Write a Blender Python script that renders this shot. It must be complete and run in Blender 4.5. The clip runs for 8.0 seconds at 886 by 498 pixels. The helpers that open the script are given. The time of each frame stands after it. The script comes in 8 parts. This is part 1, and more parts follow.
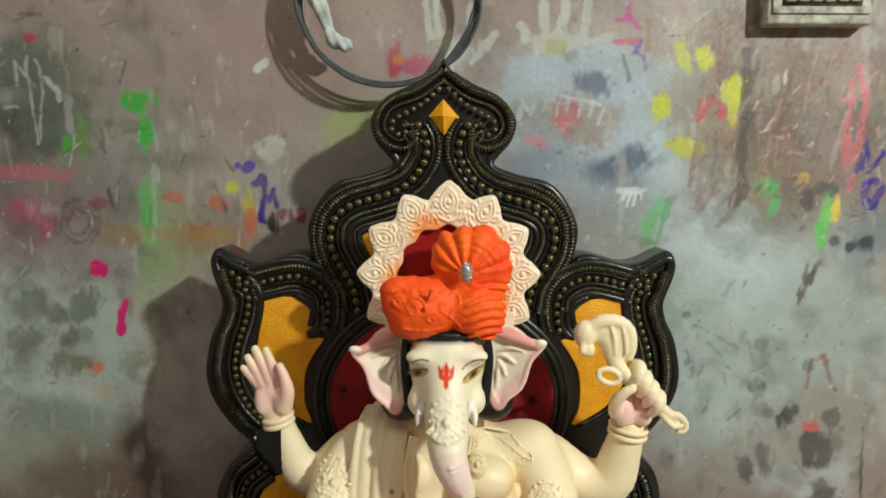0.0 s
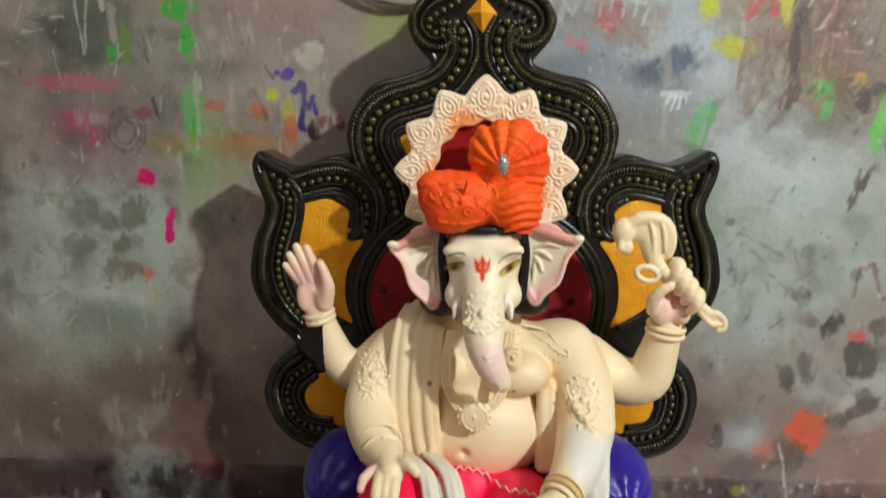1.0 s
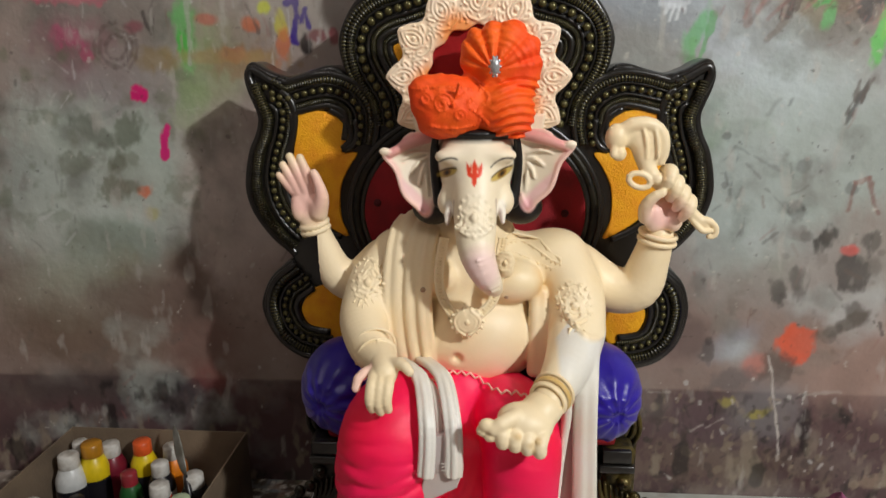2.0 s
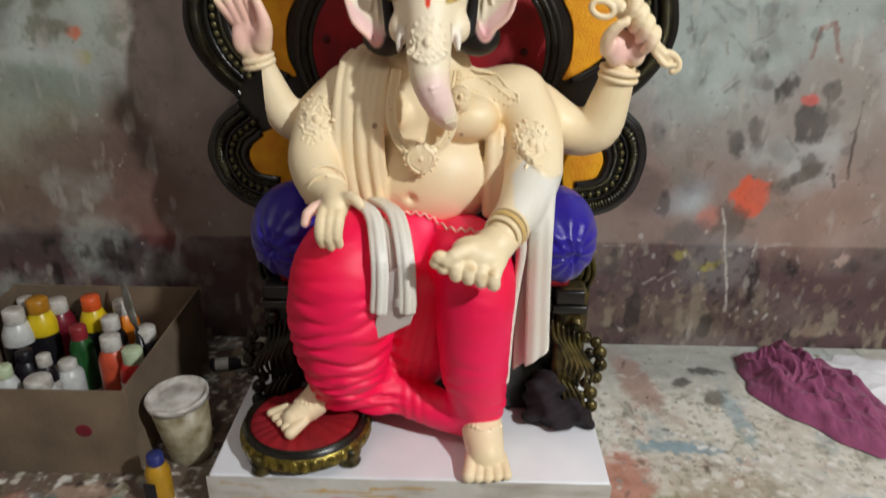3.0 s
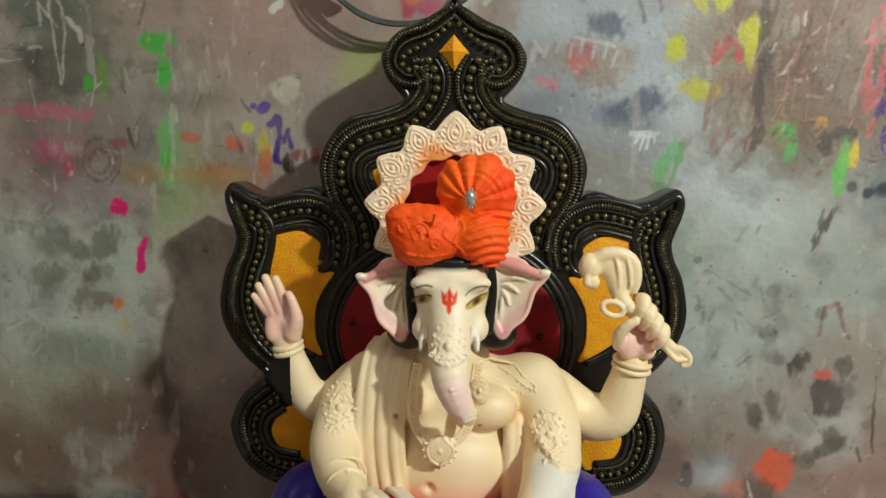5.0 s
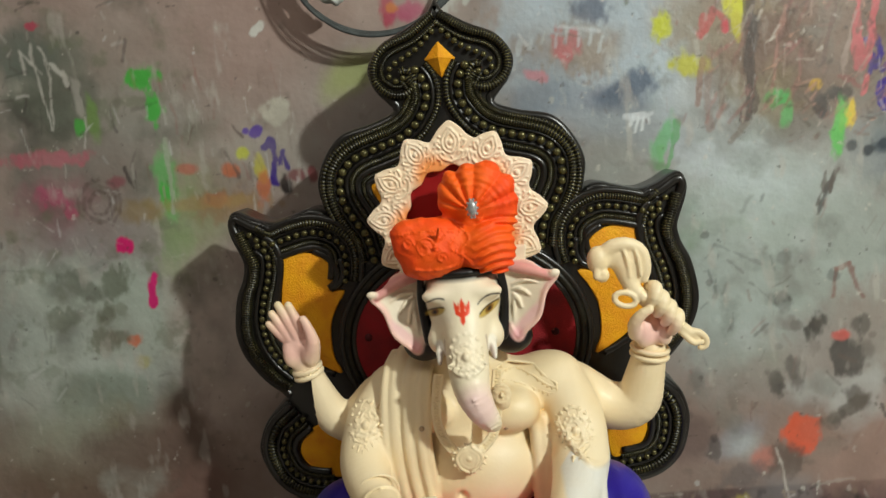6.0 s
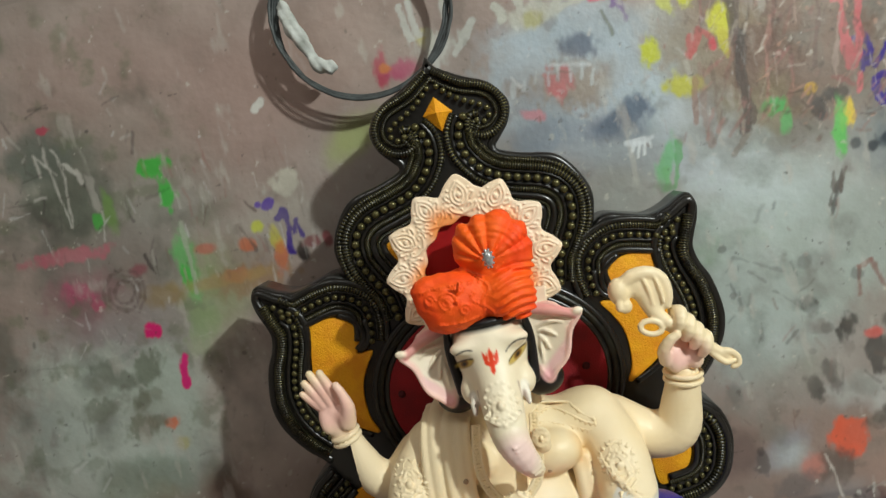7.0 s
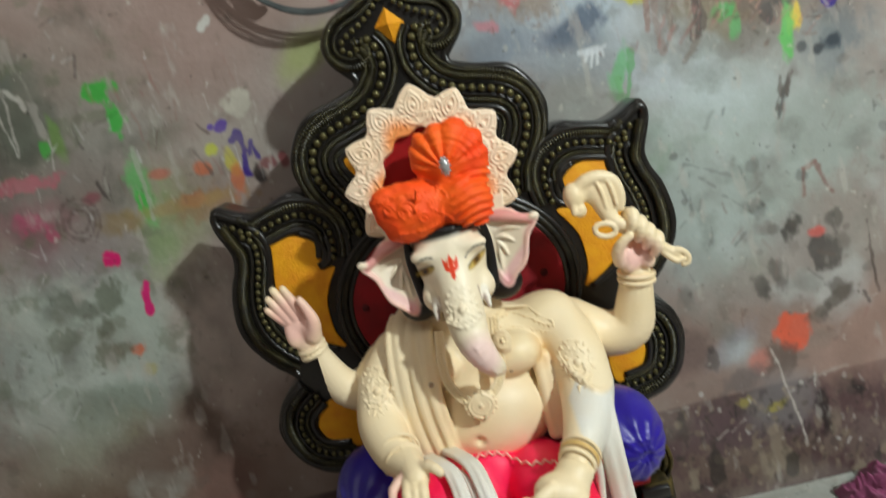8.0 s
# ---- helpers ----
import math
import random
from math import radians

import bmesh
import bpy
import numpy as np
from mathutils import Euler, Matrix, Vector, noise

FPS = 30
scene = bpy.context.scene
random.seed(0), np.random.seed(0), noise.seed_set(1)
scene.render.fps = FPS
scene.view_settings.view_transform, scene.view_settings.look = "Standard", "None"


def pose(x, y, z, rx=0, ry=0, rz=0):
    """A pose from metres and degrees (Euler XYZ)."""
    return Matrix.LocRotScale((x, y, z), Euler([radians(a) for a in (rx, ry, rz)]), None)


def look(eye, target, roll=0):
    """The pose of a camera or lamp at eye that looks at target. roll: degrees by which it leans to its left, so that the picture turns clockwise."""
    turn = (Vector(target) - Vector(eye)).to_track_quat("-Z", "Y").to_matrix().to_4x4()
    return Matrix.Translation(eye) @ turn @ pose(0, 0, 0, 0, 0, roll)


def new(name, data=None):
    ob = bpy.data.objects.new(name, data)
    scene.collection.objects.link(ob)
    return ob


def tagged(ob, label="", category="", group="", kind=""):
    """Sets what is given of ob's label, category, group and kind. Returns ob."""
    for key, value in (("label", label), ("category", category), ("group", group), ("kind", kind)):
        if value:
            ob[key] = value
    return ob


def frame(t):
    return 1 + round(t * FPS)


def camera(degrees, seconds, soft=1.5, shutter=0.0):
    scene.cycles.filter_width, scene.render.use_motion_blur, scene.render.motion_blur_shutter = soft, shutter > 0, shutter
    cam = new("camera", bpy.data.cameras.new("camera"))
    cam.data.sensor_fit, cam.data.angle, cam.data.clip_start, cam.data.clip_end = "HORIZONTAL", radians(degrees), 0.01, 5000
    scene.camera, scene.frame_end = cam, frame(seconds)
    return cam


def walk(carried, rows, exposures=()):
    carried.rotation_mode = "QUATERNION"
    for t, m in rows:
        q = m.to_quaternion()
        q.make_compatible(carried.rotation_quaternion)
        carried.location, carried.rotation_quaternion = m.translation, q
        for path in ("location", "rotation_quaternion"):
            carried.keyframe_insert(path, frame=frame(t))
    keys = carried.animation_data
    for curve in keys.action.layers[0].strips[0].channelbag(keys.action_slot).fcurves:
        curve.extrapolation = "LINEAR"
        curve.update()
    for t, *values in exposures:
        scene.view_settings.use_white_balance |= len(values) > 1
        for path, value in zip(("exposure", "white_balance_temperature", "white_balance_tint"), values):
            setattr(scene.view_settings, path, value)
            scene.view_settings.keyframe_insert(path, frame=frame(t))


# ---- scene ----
cam = camera(63.3, 8.0, shutter=0.4)
PATH = [
    (0, (0.005, 0.187, 1.273), (-0.009, 2.177, 1.076), 0.3),
    (0.5, (0.012, 0.184, 1.228), (-0.09, 2.166, 0.984), 0.1),
    (1, (0.02, 0.174, 1.195), (-0.118, 2.137, 0.834), -0.2),
    (1.2, (0.028, 0.174, 1.18), (-0.113, 2.121, 0.745), -0.5),
    (2.3, (0.043, 0.151, 1.102), (-0.102, 2.064, 0.535), -0.5),
    (2.5, (0.047, 0.16, 1.073), (-0.045, 2.054, 0.438), -0.2),
    (3, (0.052, 0.166, 1.029), (0.02, 1.998, 0.227), 0.6),
    (3.2, (0.057, 0.167, 1.011), (0.018, 1.983, 0.173), 0.2),
    (3.5, (0.053, 0.177, 1.027), (0.016, 2.015, 0.24), -0.6),
    (4, (0.05, 0.173, 1.094), (-0.022, 2.093, 0.537), 0.2),
    (4.5, (0.047, 0.17, 1.152), (-0.051, 2.129, 0.764), 0.5),
    (5, (0.047, 0.164, 1.188), (-0.045, 2.145, 0.931), 0.8),
    (6.3, (0.049, 0.169, 1.251), (-0.084, 2.14, 0.941), -8.8),
    (6.5, (0.05, 0.164, 1.258), (-0.097, 2.141, 0.99), -10.7),
    (7, (0.053, 0.157, 1.277), (-0.092, 2.141, 1.069), -12.9),
    (7.5, (0.051, 0.139, 1.278), (-0.086, 2.122, 1.051), -15.2),
    (8, (0.049, 0.133, 1.236), (-0.034, 2.089, 0.827), -14.8),
]
# the film's own slow drift of exposure and white balance
TINTS = [(0, 0.05, 6500, 5), (1, 0.0, 6550, 11), (2.5, -0.06, 6500, 17), (3.2, 0.0, 6350, 14), (3.6, -0.04, 6350, 16), (4.5, -0.09, 6450, 18), (5, -0.11, 6800, 8), (6.5, -0.03, 6550, 7), (8, -0.02, 6250, 7)]
walk(cam, [(t, look(eye, target, roll)) for t, eye, target, roll in PATH], TINTS)

# ---- light ----
world = bpy.data.worlds.new("world")
scene.world = world
world.use_nodes = True
world.node_tree.nodes["Background"].inputs[0].default_value = (0.9, 0.95, 1.0, 1)
world.node_tree.nodes["Background"].inputs[1].default_value = 0.02
scene.view_settings.exposure = 0.0


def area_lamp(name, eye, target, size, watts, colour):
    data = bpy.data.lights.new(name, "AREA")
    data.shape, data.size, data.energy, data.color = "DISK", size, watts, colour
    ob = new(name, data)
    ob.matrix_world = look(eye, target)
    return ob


# unseen bulb that throws the shadows, and an added overhead fill lamp
area_lamp("bulb", (2.52, -1.22, 3.02), (0.0, 1.6, 0.8), 0.20, 138, (0.955, 1.0, 0.95))
area_lamp("fill_lamp", (-0.7, 0.2, 3.12), (-0.3, 1.6, 0.8), 1.1, 14, (1.0, 0.97, 0.92))


# ---- small tools ----
def rgb(r, g, b):
    return tuple(((c / 255 + 0.055) / 1.055) ** 2.4 if c > 10 else c / 255 / 12.92 for c in (r, g, b))


def material(name, colour, rough=0.6, metal=0.0, second=None, scale=12.0, bump=0.0, bump_scale=120.0, tinted=False, sheen=0.0, coat=0.0, rough2=None):
    """A surface with broad and fine variation; tinted: its colour comes from the mesh's tint."""
    m = bpy.data.materials.new(name)
    m.use_nodes = True
    nt = m.node_tree
    b = nt.nodes["Principled BSDF"]
    coord = nt.nodes.new("ShaderNodeTexCoord")
    broad = nt.nodes.new("ShaderNodeTexNoise")
    broad.inputs["Scale"].default_value, broad.inputs["Detail"].default_value = scale, 8
    nt.links.new(coord.outputs["Object"], broad.inputs["Vector"])
    ramp = nt.nodes.new("ShaderNodeValToRGB")
    ramp.color_ramp.elements[0].position, ramp.color_ramp.elements[1].position = 0.35, 0.68
    nt.links.new(broad.outputs["Fac"], ramp.inputs["Fac"])
    mix = nt.nodes.new("ShaderNodeMix")
    mix.data_type = "RGBA"
    if tinted:
        att = nt.nodes.new("ShaderNodeAttribute")
        att.attribute_name = "tint"
        dark = nt.nodes.new("ShaderNodeMix")
        dark.data_type, dark.blend_type = "RGBA", "MULTIPLY"
        dark.inputs[0].default_value = 1.0
        dark.inputs[7].default_value = (*(second or (0.9, 0.88, 0.86)), 1)
        nt.links.new(att.outputs["Color"], dark.inputs[6])
        nt.links.new(att.outputs["Color"], mix.inputs[6])
        nt.links.new(dark.outputs[2], mix.inputs[7])
    else:
        mix.inputs[6].default_value = (*colour, 1)
        mix.inputs[7].default_value = (*(second or tuple(c * 0.78 for c in colour)), 1)
    nt.links.new(ramp.outputs["Color"], mix.inputs[0])
    nt.links.new(mix.outputs[2], b.inputs["Base Color"])
    b.inputs["Roughness"].default_value, b.inputs["Metallic"].default_value = rough, metal
    b.inputs["Sheen Weight"].default_value, b.inputs["Coat Weight"].default_value = sheen, coat
    b.inputs["Coat Roughness"].default_value = 0.25
    if rough2 is not None:
        r = nt.nodes.new("ShaderNodeMapRange")
        r.inputs["To Min"].default_value, r.inputs["To Max"].default_value = rough, rough2
        nt.links.new(broad.outputs["Fac"], r.inputs["Value"])
        nt.links.new(r.outputs["Result"], b.inputs["Roughness"])
    if bump:
        fine = nt.nodes.new("ShaderNodeTexNoise")
        fine.inputs["Scale"].default_value, fine.inputs["Detail"].default_value = bump_scale, 6
        nt.links.new(coord.outputs["Object"], fine.inputs["Vector"])
        bp = nt.nodes.new("ShaderNodeBump")
        bp.inputs["Strength"].default_value, bp.inputs["Distance"].default_value = bump, 0.004
        nt.links.new(fine.outputs["Fac"], bp.inputs["Height"])
        nt.links.new(bp.outputs["Normal"], b.inputs["Normal"])
    return m


def mesh_of(name, verts, faces, mats, smooth=True, tint=None, index=None):
    me = bpy.data.meshes.new(name)
    me.from_pydata(np.asarray(verts, dtype=float).tolist(), [], [list(map(int, f)) for f in faces])
    for m in mats if isinstance(mats, (list, tuple)) else [mats]:
        me.materials.append(m)
    if tint is not None:
        att = me.color_attributes.new("tint", "FLOAT_COLOR", "POINT")
        full = np.ones((len(verts), 4), dtype=np.float32)
        full[:, :3] = tint
        att.data.foreach_set("color", full.ravel())
    if index is not None:
        me.polygons.foreach_set("material_index", np.asarray(index, dtype=np.int32))
    me.polygons.foreach_set("use_smooth", np.full(len(me.polygons), smooth))
    me.update()
    return me


def part(name, bm, mat, parent=None, label="", smooth=True):
    """Links a bmesh, or a ready mesh, as one object under a thing or a part."""
    if isinstance(bm, bmesh.types.BMesh):
        me = bpy.data.meshes.new(name)
        bmesh.ops.recalc_face_normals(bm, faces=bm.faces[:])
        bm.to_mesh(me)
        bm.free()
        me.materials.append(mat)
        me.polygons.foreach_set("use_smooth", np.full(len(me.polygons), smooth))
    else:
        me = bm
    ob = new(name, me)
    if parent:
        ob.parent = parent
        ob.matrix_parent_inverse = parent.matrix_world.inverted()
    return tagged(ob, label)


def thing(name, at, label, category, group=""):
    ob = new(name)
    ob.empty_display_size = 0.05
    ob.location = at
    bpy.context.view_layer.update()
    return tagged(ob, label, category, group)


def box(lo, hi, bevel=0.0, bm=None, m=None):
    bm = bm or bmesh.new()
    made = bmesh.ops.create_cube(bm, size=1.0)["verts"]
    s = [b - a for a, b in zip(lo, hi)]
    c = [(a + b) / 2 for a, b in zip(lo, hi)]
    bmesh.ops.transform(bm, matrix=(m or Matrix()) @ Matrix.Translation(c) @ Matrix.Diagonal((*s, 1)), verts=made)
    if bevel:
        edges = list({e for v in made for e in v.link_edges})
        bmesh.ops.bevel(bm, geom=edges, offset=bevel, segments=2, affect="EDGES", profile=0.6)
    return bm


def lathe(profile, steps=24, bm=None, m=None, caps=True):
    """Turns (radius, height) pairs round the z axis."""
    bm = bm or bmesh.new()
    rings = []
    for r, z in profile:
        rings.append([bm.verts.new((m or Matrix()) @ Vector((r * math.cos(2 * math.pi * k / steps), r * math.sin(2 * math.pi * k / steps), z))) for k in range(steps)])
    for a, b in zip(rings, rings[1:]):
        for k in range(steps):
            bm.faces.new((a[k], a[(k + 1) % steps], b[(k + 1) % steps], b[k]))
    if caps and profile[0][0] > 1e-4:
        bm.faces.new(rings[0][::-1])
    if caps and profile[-1][0] > 1e-4:
        bm.faces.new(rings[-1])
    bmesh.ops.remove_doubles(bm, verts=bm.verts[:], dist=1e-5)
    return bm


def curve_through(points, step):
    """Even points along a smooth line through the given ones."""
    p = [np.array(q, dtype=float) for q in points]
    p = [2 * p[0] - p[1], *p, 2 * p[-1] - p[-2]]
    fine = []
    for a, b, c, d in zip(p, p[1:], p[2:], p[3:]):
        for u in np.linspace(0, 1, 24, endpoint=False):
            fine.append(0.5 * (2 * b + (c - a) * u + (2 * a - 5 * b + 4 * c - d) * u**2 + (3 * b - a - 3 * c + d) * u**3))
    fine = np.array(fine + [p[-2]])
    run = np.r_[0, np.cumsum(np.linalg.norm(np.diff(fine, axis=0), axis=1))]
    at = np.linspace(0, run[-1], max(3, int(run[-1] / step) + 1))
    return np.stack([np.interp(at, run, fine[:, k]) for k in range(fine.shape[1])], 1)


def sweep(path, radius, sides=8, bm=None, flat=1.0, rope=0.0, pitch=3, up=(0, -1, 0)):
    """A tube along a line; radius may be one value or one for each point; rope: ridges across it."""
    bm = bm or bmesh.new()
    path = np.asarray(path)
    rad = np.full(len(path), radius) if np.isscalar(radius) else np.asarray(radius)
    way = np.gradient(path, axis=0)
    rings = []
    for k, (p, w) in enumerate(zip(path, way)):
        w = Vector(w).normalized()
        side = w.cross(Vector(up)).normalized()
        top = side.cross(w)
        r = float(rad[k]) * (1 + rope * (1 if (k // pitch) % 2 else -1))
        rings.append([bm.verts.new(Vector(p) + r * (math.cos(a) * side + flat * math.sin(a) * top)) for a in np.linspace(0, 2 * math.pi, sides, endpoint=False).tolist()])
    for a, b in zip(rings, rings[1:]):
        for k in range(sides):
            bm.faces.new((a[k], a[(k + 1) % sides], b[(k + 1) % sides], b[k]))
    bm.faces.new(rings[0][::-1])
    bm.faces.new(rings[-1])
    return bm


def plate(outline, y0, y1, bevel=0.0, bm=None):
    """A flat board with the given (x, z) outline, from y0 (front) to y1."""
    bm = bm or bmesh.new()
    vs = [bm.verts.new((x, y1, z)) for x, z in outline]
    f = bm.faces.new(vs)
    made = bmesh.ops.extrude_face_region(bm, geom=[f])["geom"]
    top = [v for v in made if isinstance(v, bmesh.types.BMVert)]
    bmesh.ops.translate(bm, verts=top, vec=(0, y0 - y1, 0))
    if bevel:
        lid = [g for g in made if isinstance(g, bmesh.types.BMFace)]
        bmesh.ops.bevel(bm, geom=list({e for g in lid for e in g.edges}), offset=bevel, segments=3, affect="EDGES", profile=0.5)
    bmesh.ops.triangulate(bm, faces=[g for g in bm.faces if len(g.verts) > 4])
    return bm


def waves(x, z, size, seed):
    """Smooth value noise over two coordinates, 0 to 1."""
    lattice = np.random.RandomState(seed).rand(64, 64)
    u, v = x / size + 17.3, z / size + 9.1
    i, j = np.floor(u).astype(int), np.floor(v).astype(int)
    a, b = u - i, v - j
    a, b = a * a * (3 - 2 * a), b * b * (3 - 2 * b)
    g = lambda p, q: lattice[p % 64, q % 64]
    return (g(i, j) * (1 - a) + g(i + 1, j) * a) * (1 - b) + (g(i, j + 1) * (1 - a) + g(i + 1, j + 1) * a) * b


def cloudy(x, z, size, seed, octaves=4):
    total = sum(0.5**k * waves(x, z, size * 0.5**k, seed + 31 * k) for k in range(octaves))
    return total / sum(0.5**k for k in range(octaves))


class Clay:
    """Modelling by smoothly blended solids on a fine grid."""

    def __init__(self, lo, hi, step):
        self.lo, self.step = np.array(lo, dtype=float), step
        self.n = np.ceil((np.array(hi) - self.lo) / step).astype(int) + 1
        self.f = np.full(self.n, 0.2, dtype=np.float32)
        self.paints = []

    def window(self, lo, hi):
        a = np.clip(np.floor((np.array(lo) - self.lo) / self.step).astype(int), 0, self.n)
        b = np.clip(np.ceil((np.array(hi) - self.lo) / self.step).astype(int) + 1, 0, self.n)
        s = tuple(slice(p, q) for p, q in zip(a, b))
        axes = [self.lo[k] + self.step * np.arange(a[k], b[k]) for k in range(3)]
        return s, np.meshgrid(*axes, indexing="ij", sparse=True)

    def add(self, shape, lo, hi, k=0.01, cut=False):
        pad = 2 * k + 3 * self.step
        s, p = self.window(np.array(lo) - pad, np.array(hi) + pad)
        if min(self.f[s].shape) == 0:
            return
        d = shape(*p).astype(np.float32)
        old = self.f[s]
        if cut:
            old, d = -old, d
        h = np.clip(0.5 + 0.5 * (old - d) / k, 0, 1)
        new_f = old * (1 - h) + d * h - k * h * (1 - h)
        self.f[s] = -new_f if cut else new_f

    def paint(self, shape, colour, soft=0.004, grow=0.0):
        self.paints.append((shape, colour, soft, grow))

    def ball(self, c, r, k=0.015, turn=None, cut=False, colour=None, grow=0.006, only=False):
        r = np.array((r, r, r) if np.isscalar(r) else r, dtype=float)
        m = np.array(Euler([radians(a) for a in turn]).to_matrix()) if turn else np.eye(3)

        def shape(x, y, z):
            q = [x - c[0], y - c[1], z - c[2]]
            q = [m[0][i] * q[0] + m[1][i] * q[1] + m[2][i] * q[2] for i in range(3)]
            k0 = np.sqrt(sum((q[i] / r[i]) ** 2 for i in range(3)))
            k1 = np.sqrt(sum((q[i] / r[i] ** 2) ** 2 for i in range(3))) + 1e-6
            return k0 * (k0 - 1) / k1

        reach = r if turn is None else np.full(3, r.max())
        if not only:
            self.add(shape, np.array(c) - reach, np.array(c) + reach, k, cut)
        if colour:
            self.paint(shape, colour, grow=grow)

    def limb(self, a, b, ra, rb=None, k=0.012, colour=None, grow=0.006, cut=False, only=False):
        a, b, rb = np.array(a, dtype=float), np.array(b, dtype=float), ra if rb is None else rb
        w = b - a
        l2 = float(w @ w) + 1e-12

        def shape(x, y, z):
            t = np.clip(((x - a[0]) * w[0] + (y - a[1]) * w[1] + (z - a[2]) * w[2]) / l2, 0, 1)
            return np.sqrt((x - a[0] - t * w[0]) ** 2 + (y - a[1] - t * w[1]) ** 2 + (z - a[2] - t * w[2]) ** 2) - (ra + (rb - ra) * t)

        if not only:
            r = max(ra, rb)
            self.add(shape, np.minimum(a, b) - r, np.maximum(a, b) + r, k, cut)
        if colour:
            self.paint(shape, colour, grow=grow)

    def tube(self, points, radii, k=0.01, step=0.012, colour=None, grow=0.006, only=False, cut=False):
        way = curve_through(points, step)
        rad = np.interp(np.linspace(0, 1, len(way)), np.linspace(0, 1, len(radii)), radii)

        def shape(x, y, z):
            best = 1e9
            for a, b, ra, rb in zip(way, way[1:], rad, rad[1:]):
                w = b - a
                t = np.clip(((x - a[0]) * w[0] + (y - a[1]) * w[1] + (z - a[2]) * w[2]) / (w @ w + 1e-12), 0, 1)
                best = np.minimum(best, np.sqrt((x - a[0] - t * w[0]) ** 2 + (y - a[1] - t * w[1]) ** 2 + (z - a[2] - t * w[2]) ** 2) - (ra + (rb - ra) * t))
            return best

        if not only:
            self.add(shape, way.min(0) - rad.max(), way.max(0) + rad.max(), k, cut)
        if colour:
            self.paint(shape, colour, grow=grow)

    def sheet(self, outline, y, thick, lean=(0, 0), k=0.006, colour=None, bend=0.0, middle=0.0):
        """A flat piece with an (x, z) outline; lean tips it, bend curls its rim."""
        poly = np.array(outline, dtype=float)

        def shape(x, y_, z):
            d = np.full(np.broadcast(x, z).shape, 1e9)
            inside = np.zeros(d.shape, dtype=bool)
            for (ax, az), (bx, bz) in zip(poly, np.roll(poly, -1, 0)):
                ex, ez = bx - ax, bz - az
                t = np.clip(((x - ax) * ex + (z - az) * ez) / (ex * ex + ez * ez), 0, 1)
                d = np.minimum(d, np.hypot(x - ax - t * ex, z - az - t * ez))
                if abs(ez) > 1e-9:
                    inside ^= ((az > z) != (bz > z)) & (x < ex * (z - az) / ez + ax)
            d = np.where(inside, -d, d)
            mid = y + lean[0] * (x - poly[:, 0].mean()) + lean[1] * (z - poly[:, 1].mean()) + bend * np.exp(d / 0.02)
            off = np.abs(y_ - mid) - thick / 2
            return np.maximum(d, off) + 0 * y_

        lo = (poly[:, 0].min(), y - 0.08, poly[:, 1].min())
        self.add(shape, lo, (poly[:, 0].max(), y + 0.08, poly[:, 1].max()), k)
        if colour:
            self.paint(shape, colour, grow=0.005)

    def trim(self, plane):
        """Cuts away all that lies where the function is above zero."""
        s, p = self.window(self.lo, self.lo + self.step * self.n)
        self.f = np.maximum(self.f, plane(*p).astype(np.float32))

    def ruffle(self, wave):
        """Pushes the surface out and in by a function of place."""
        s, p = self.window(self.lo, self.lo + self.step * self.n)
        self.f += wave(*p).astype(np.float32)

    def surface(self, base):
        f, inside = self.f, self.f < 0
        corner = [(i, j, k) for i in (0, 1) for j in (0, 1) for k in (0, 1)]
        cut = lambda a, c: a[c[0] : a.shape[0] - 1 + c[0], c[1] : a.shape[1] - 1 + c[1], c[2] : a.shape[2] - 1 + c[2]]
        count = sum(cut(inside, c).astype(np.int8) for c in corner)
        cells = np.argwhere((count > 0) & (count < 8))
        number = np.full(count.shape, -1, dtype=np.int64)
        number[tuple(cells.T)] = np.arange(len(cells))
        total, hits = np.zeros((len(cells), 3)), np.zeros(len(cells))
        for a in corner:
            for axis in range(3):
                if a[axis]:
                    continue
                b = tuple(1 if k == axis else a[k] for k in range(3))
                fa, fb = f[tuple((cells + a).T)], f[tuple((cells + b).T)]
                cross = (fa < 0) != (fb < 0)
                t = np.where(cross, fa / np.where(cross, fa - fb, 1), 0)
                spot = np.array(a) + t[:, None] * (np.array(b) - np.array(a))
                total += spot * cross[:, None]
                hits += cross
        verts = self.lo + self.step * (cells + total / hits[:, None])
        faces = []
        for axis in range(3):
            u, v = (axis + 1) % 3, (axis + 2) % 3
            lo, hi = [slice(None)] * 3, [slice(None)] * 3
            lo[axis], hi[axis] = slice(0, -1), slice(1, None)
            e = np.argwhere(inside[tuple(lo)] != inside[tuple(hi)])
            e = e[(e[:, u] > 0) & (e[:, v] > 0) & (e[:, u] < f.shape[u] - 1) & (e[:, v] < f.shape[v] - 1)]
            quad = []
            for du, dv in ((1, 1), (0, 1), (0, 0), (1, 0)):
                c = e.copy()
                c[:, u] -= du
                c[:, v] -= dv
                quad.append(number[tuple(c.T)])
            quad = np.stack(quad, 1)
            out = inside[tuple(e.T)]
            faces.append(np.where(out[:, None], quad, quad[:, ::-1]))
        tint = np.tile(np.array(base, dtype=float), (len(verts), 1))
        for shape, colour, soft, grow in self.paints:
            d = shape(verts[:, 0], verts[:, 1], verts[:, 2]) - grow
            w = np.clip(0.5 - d / (2 * soft), 0, 1)[:, None]
            tint = tint * (1 - w) + np.array(colour) * w
        return verts, np.concatenate(faces), tint


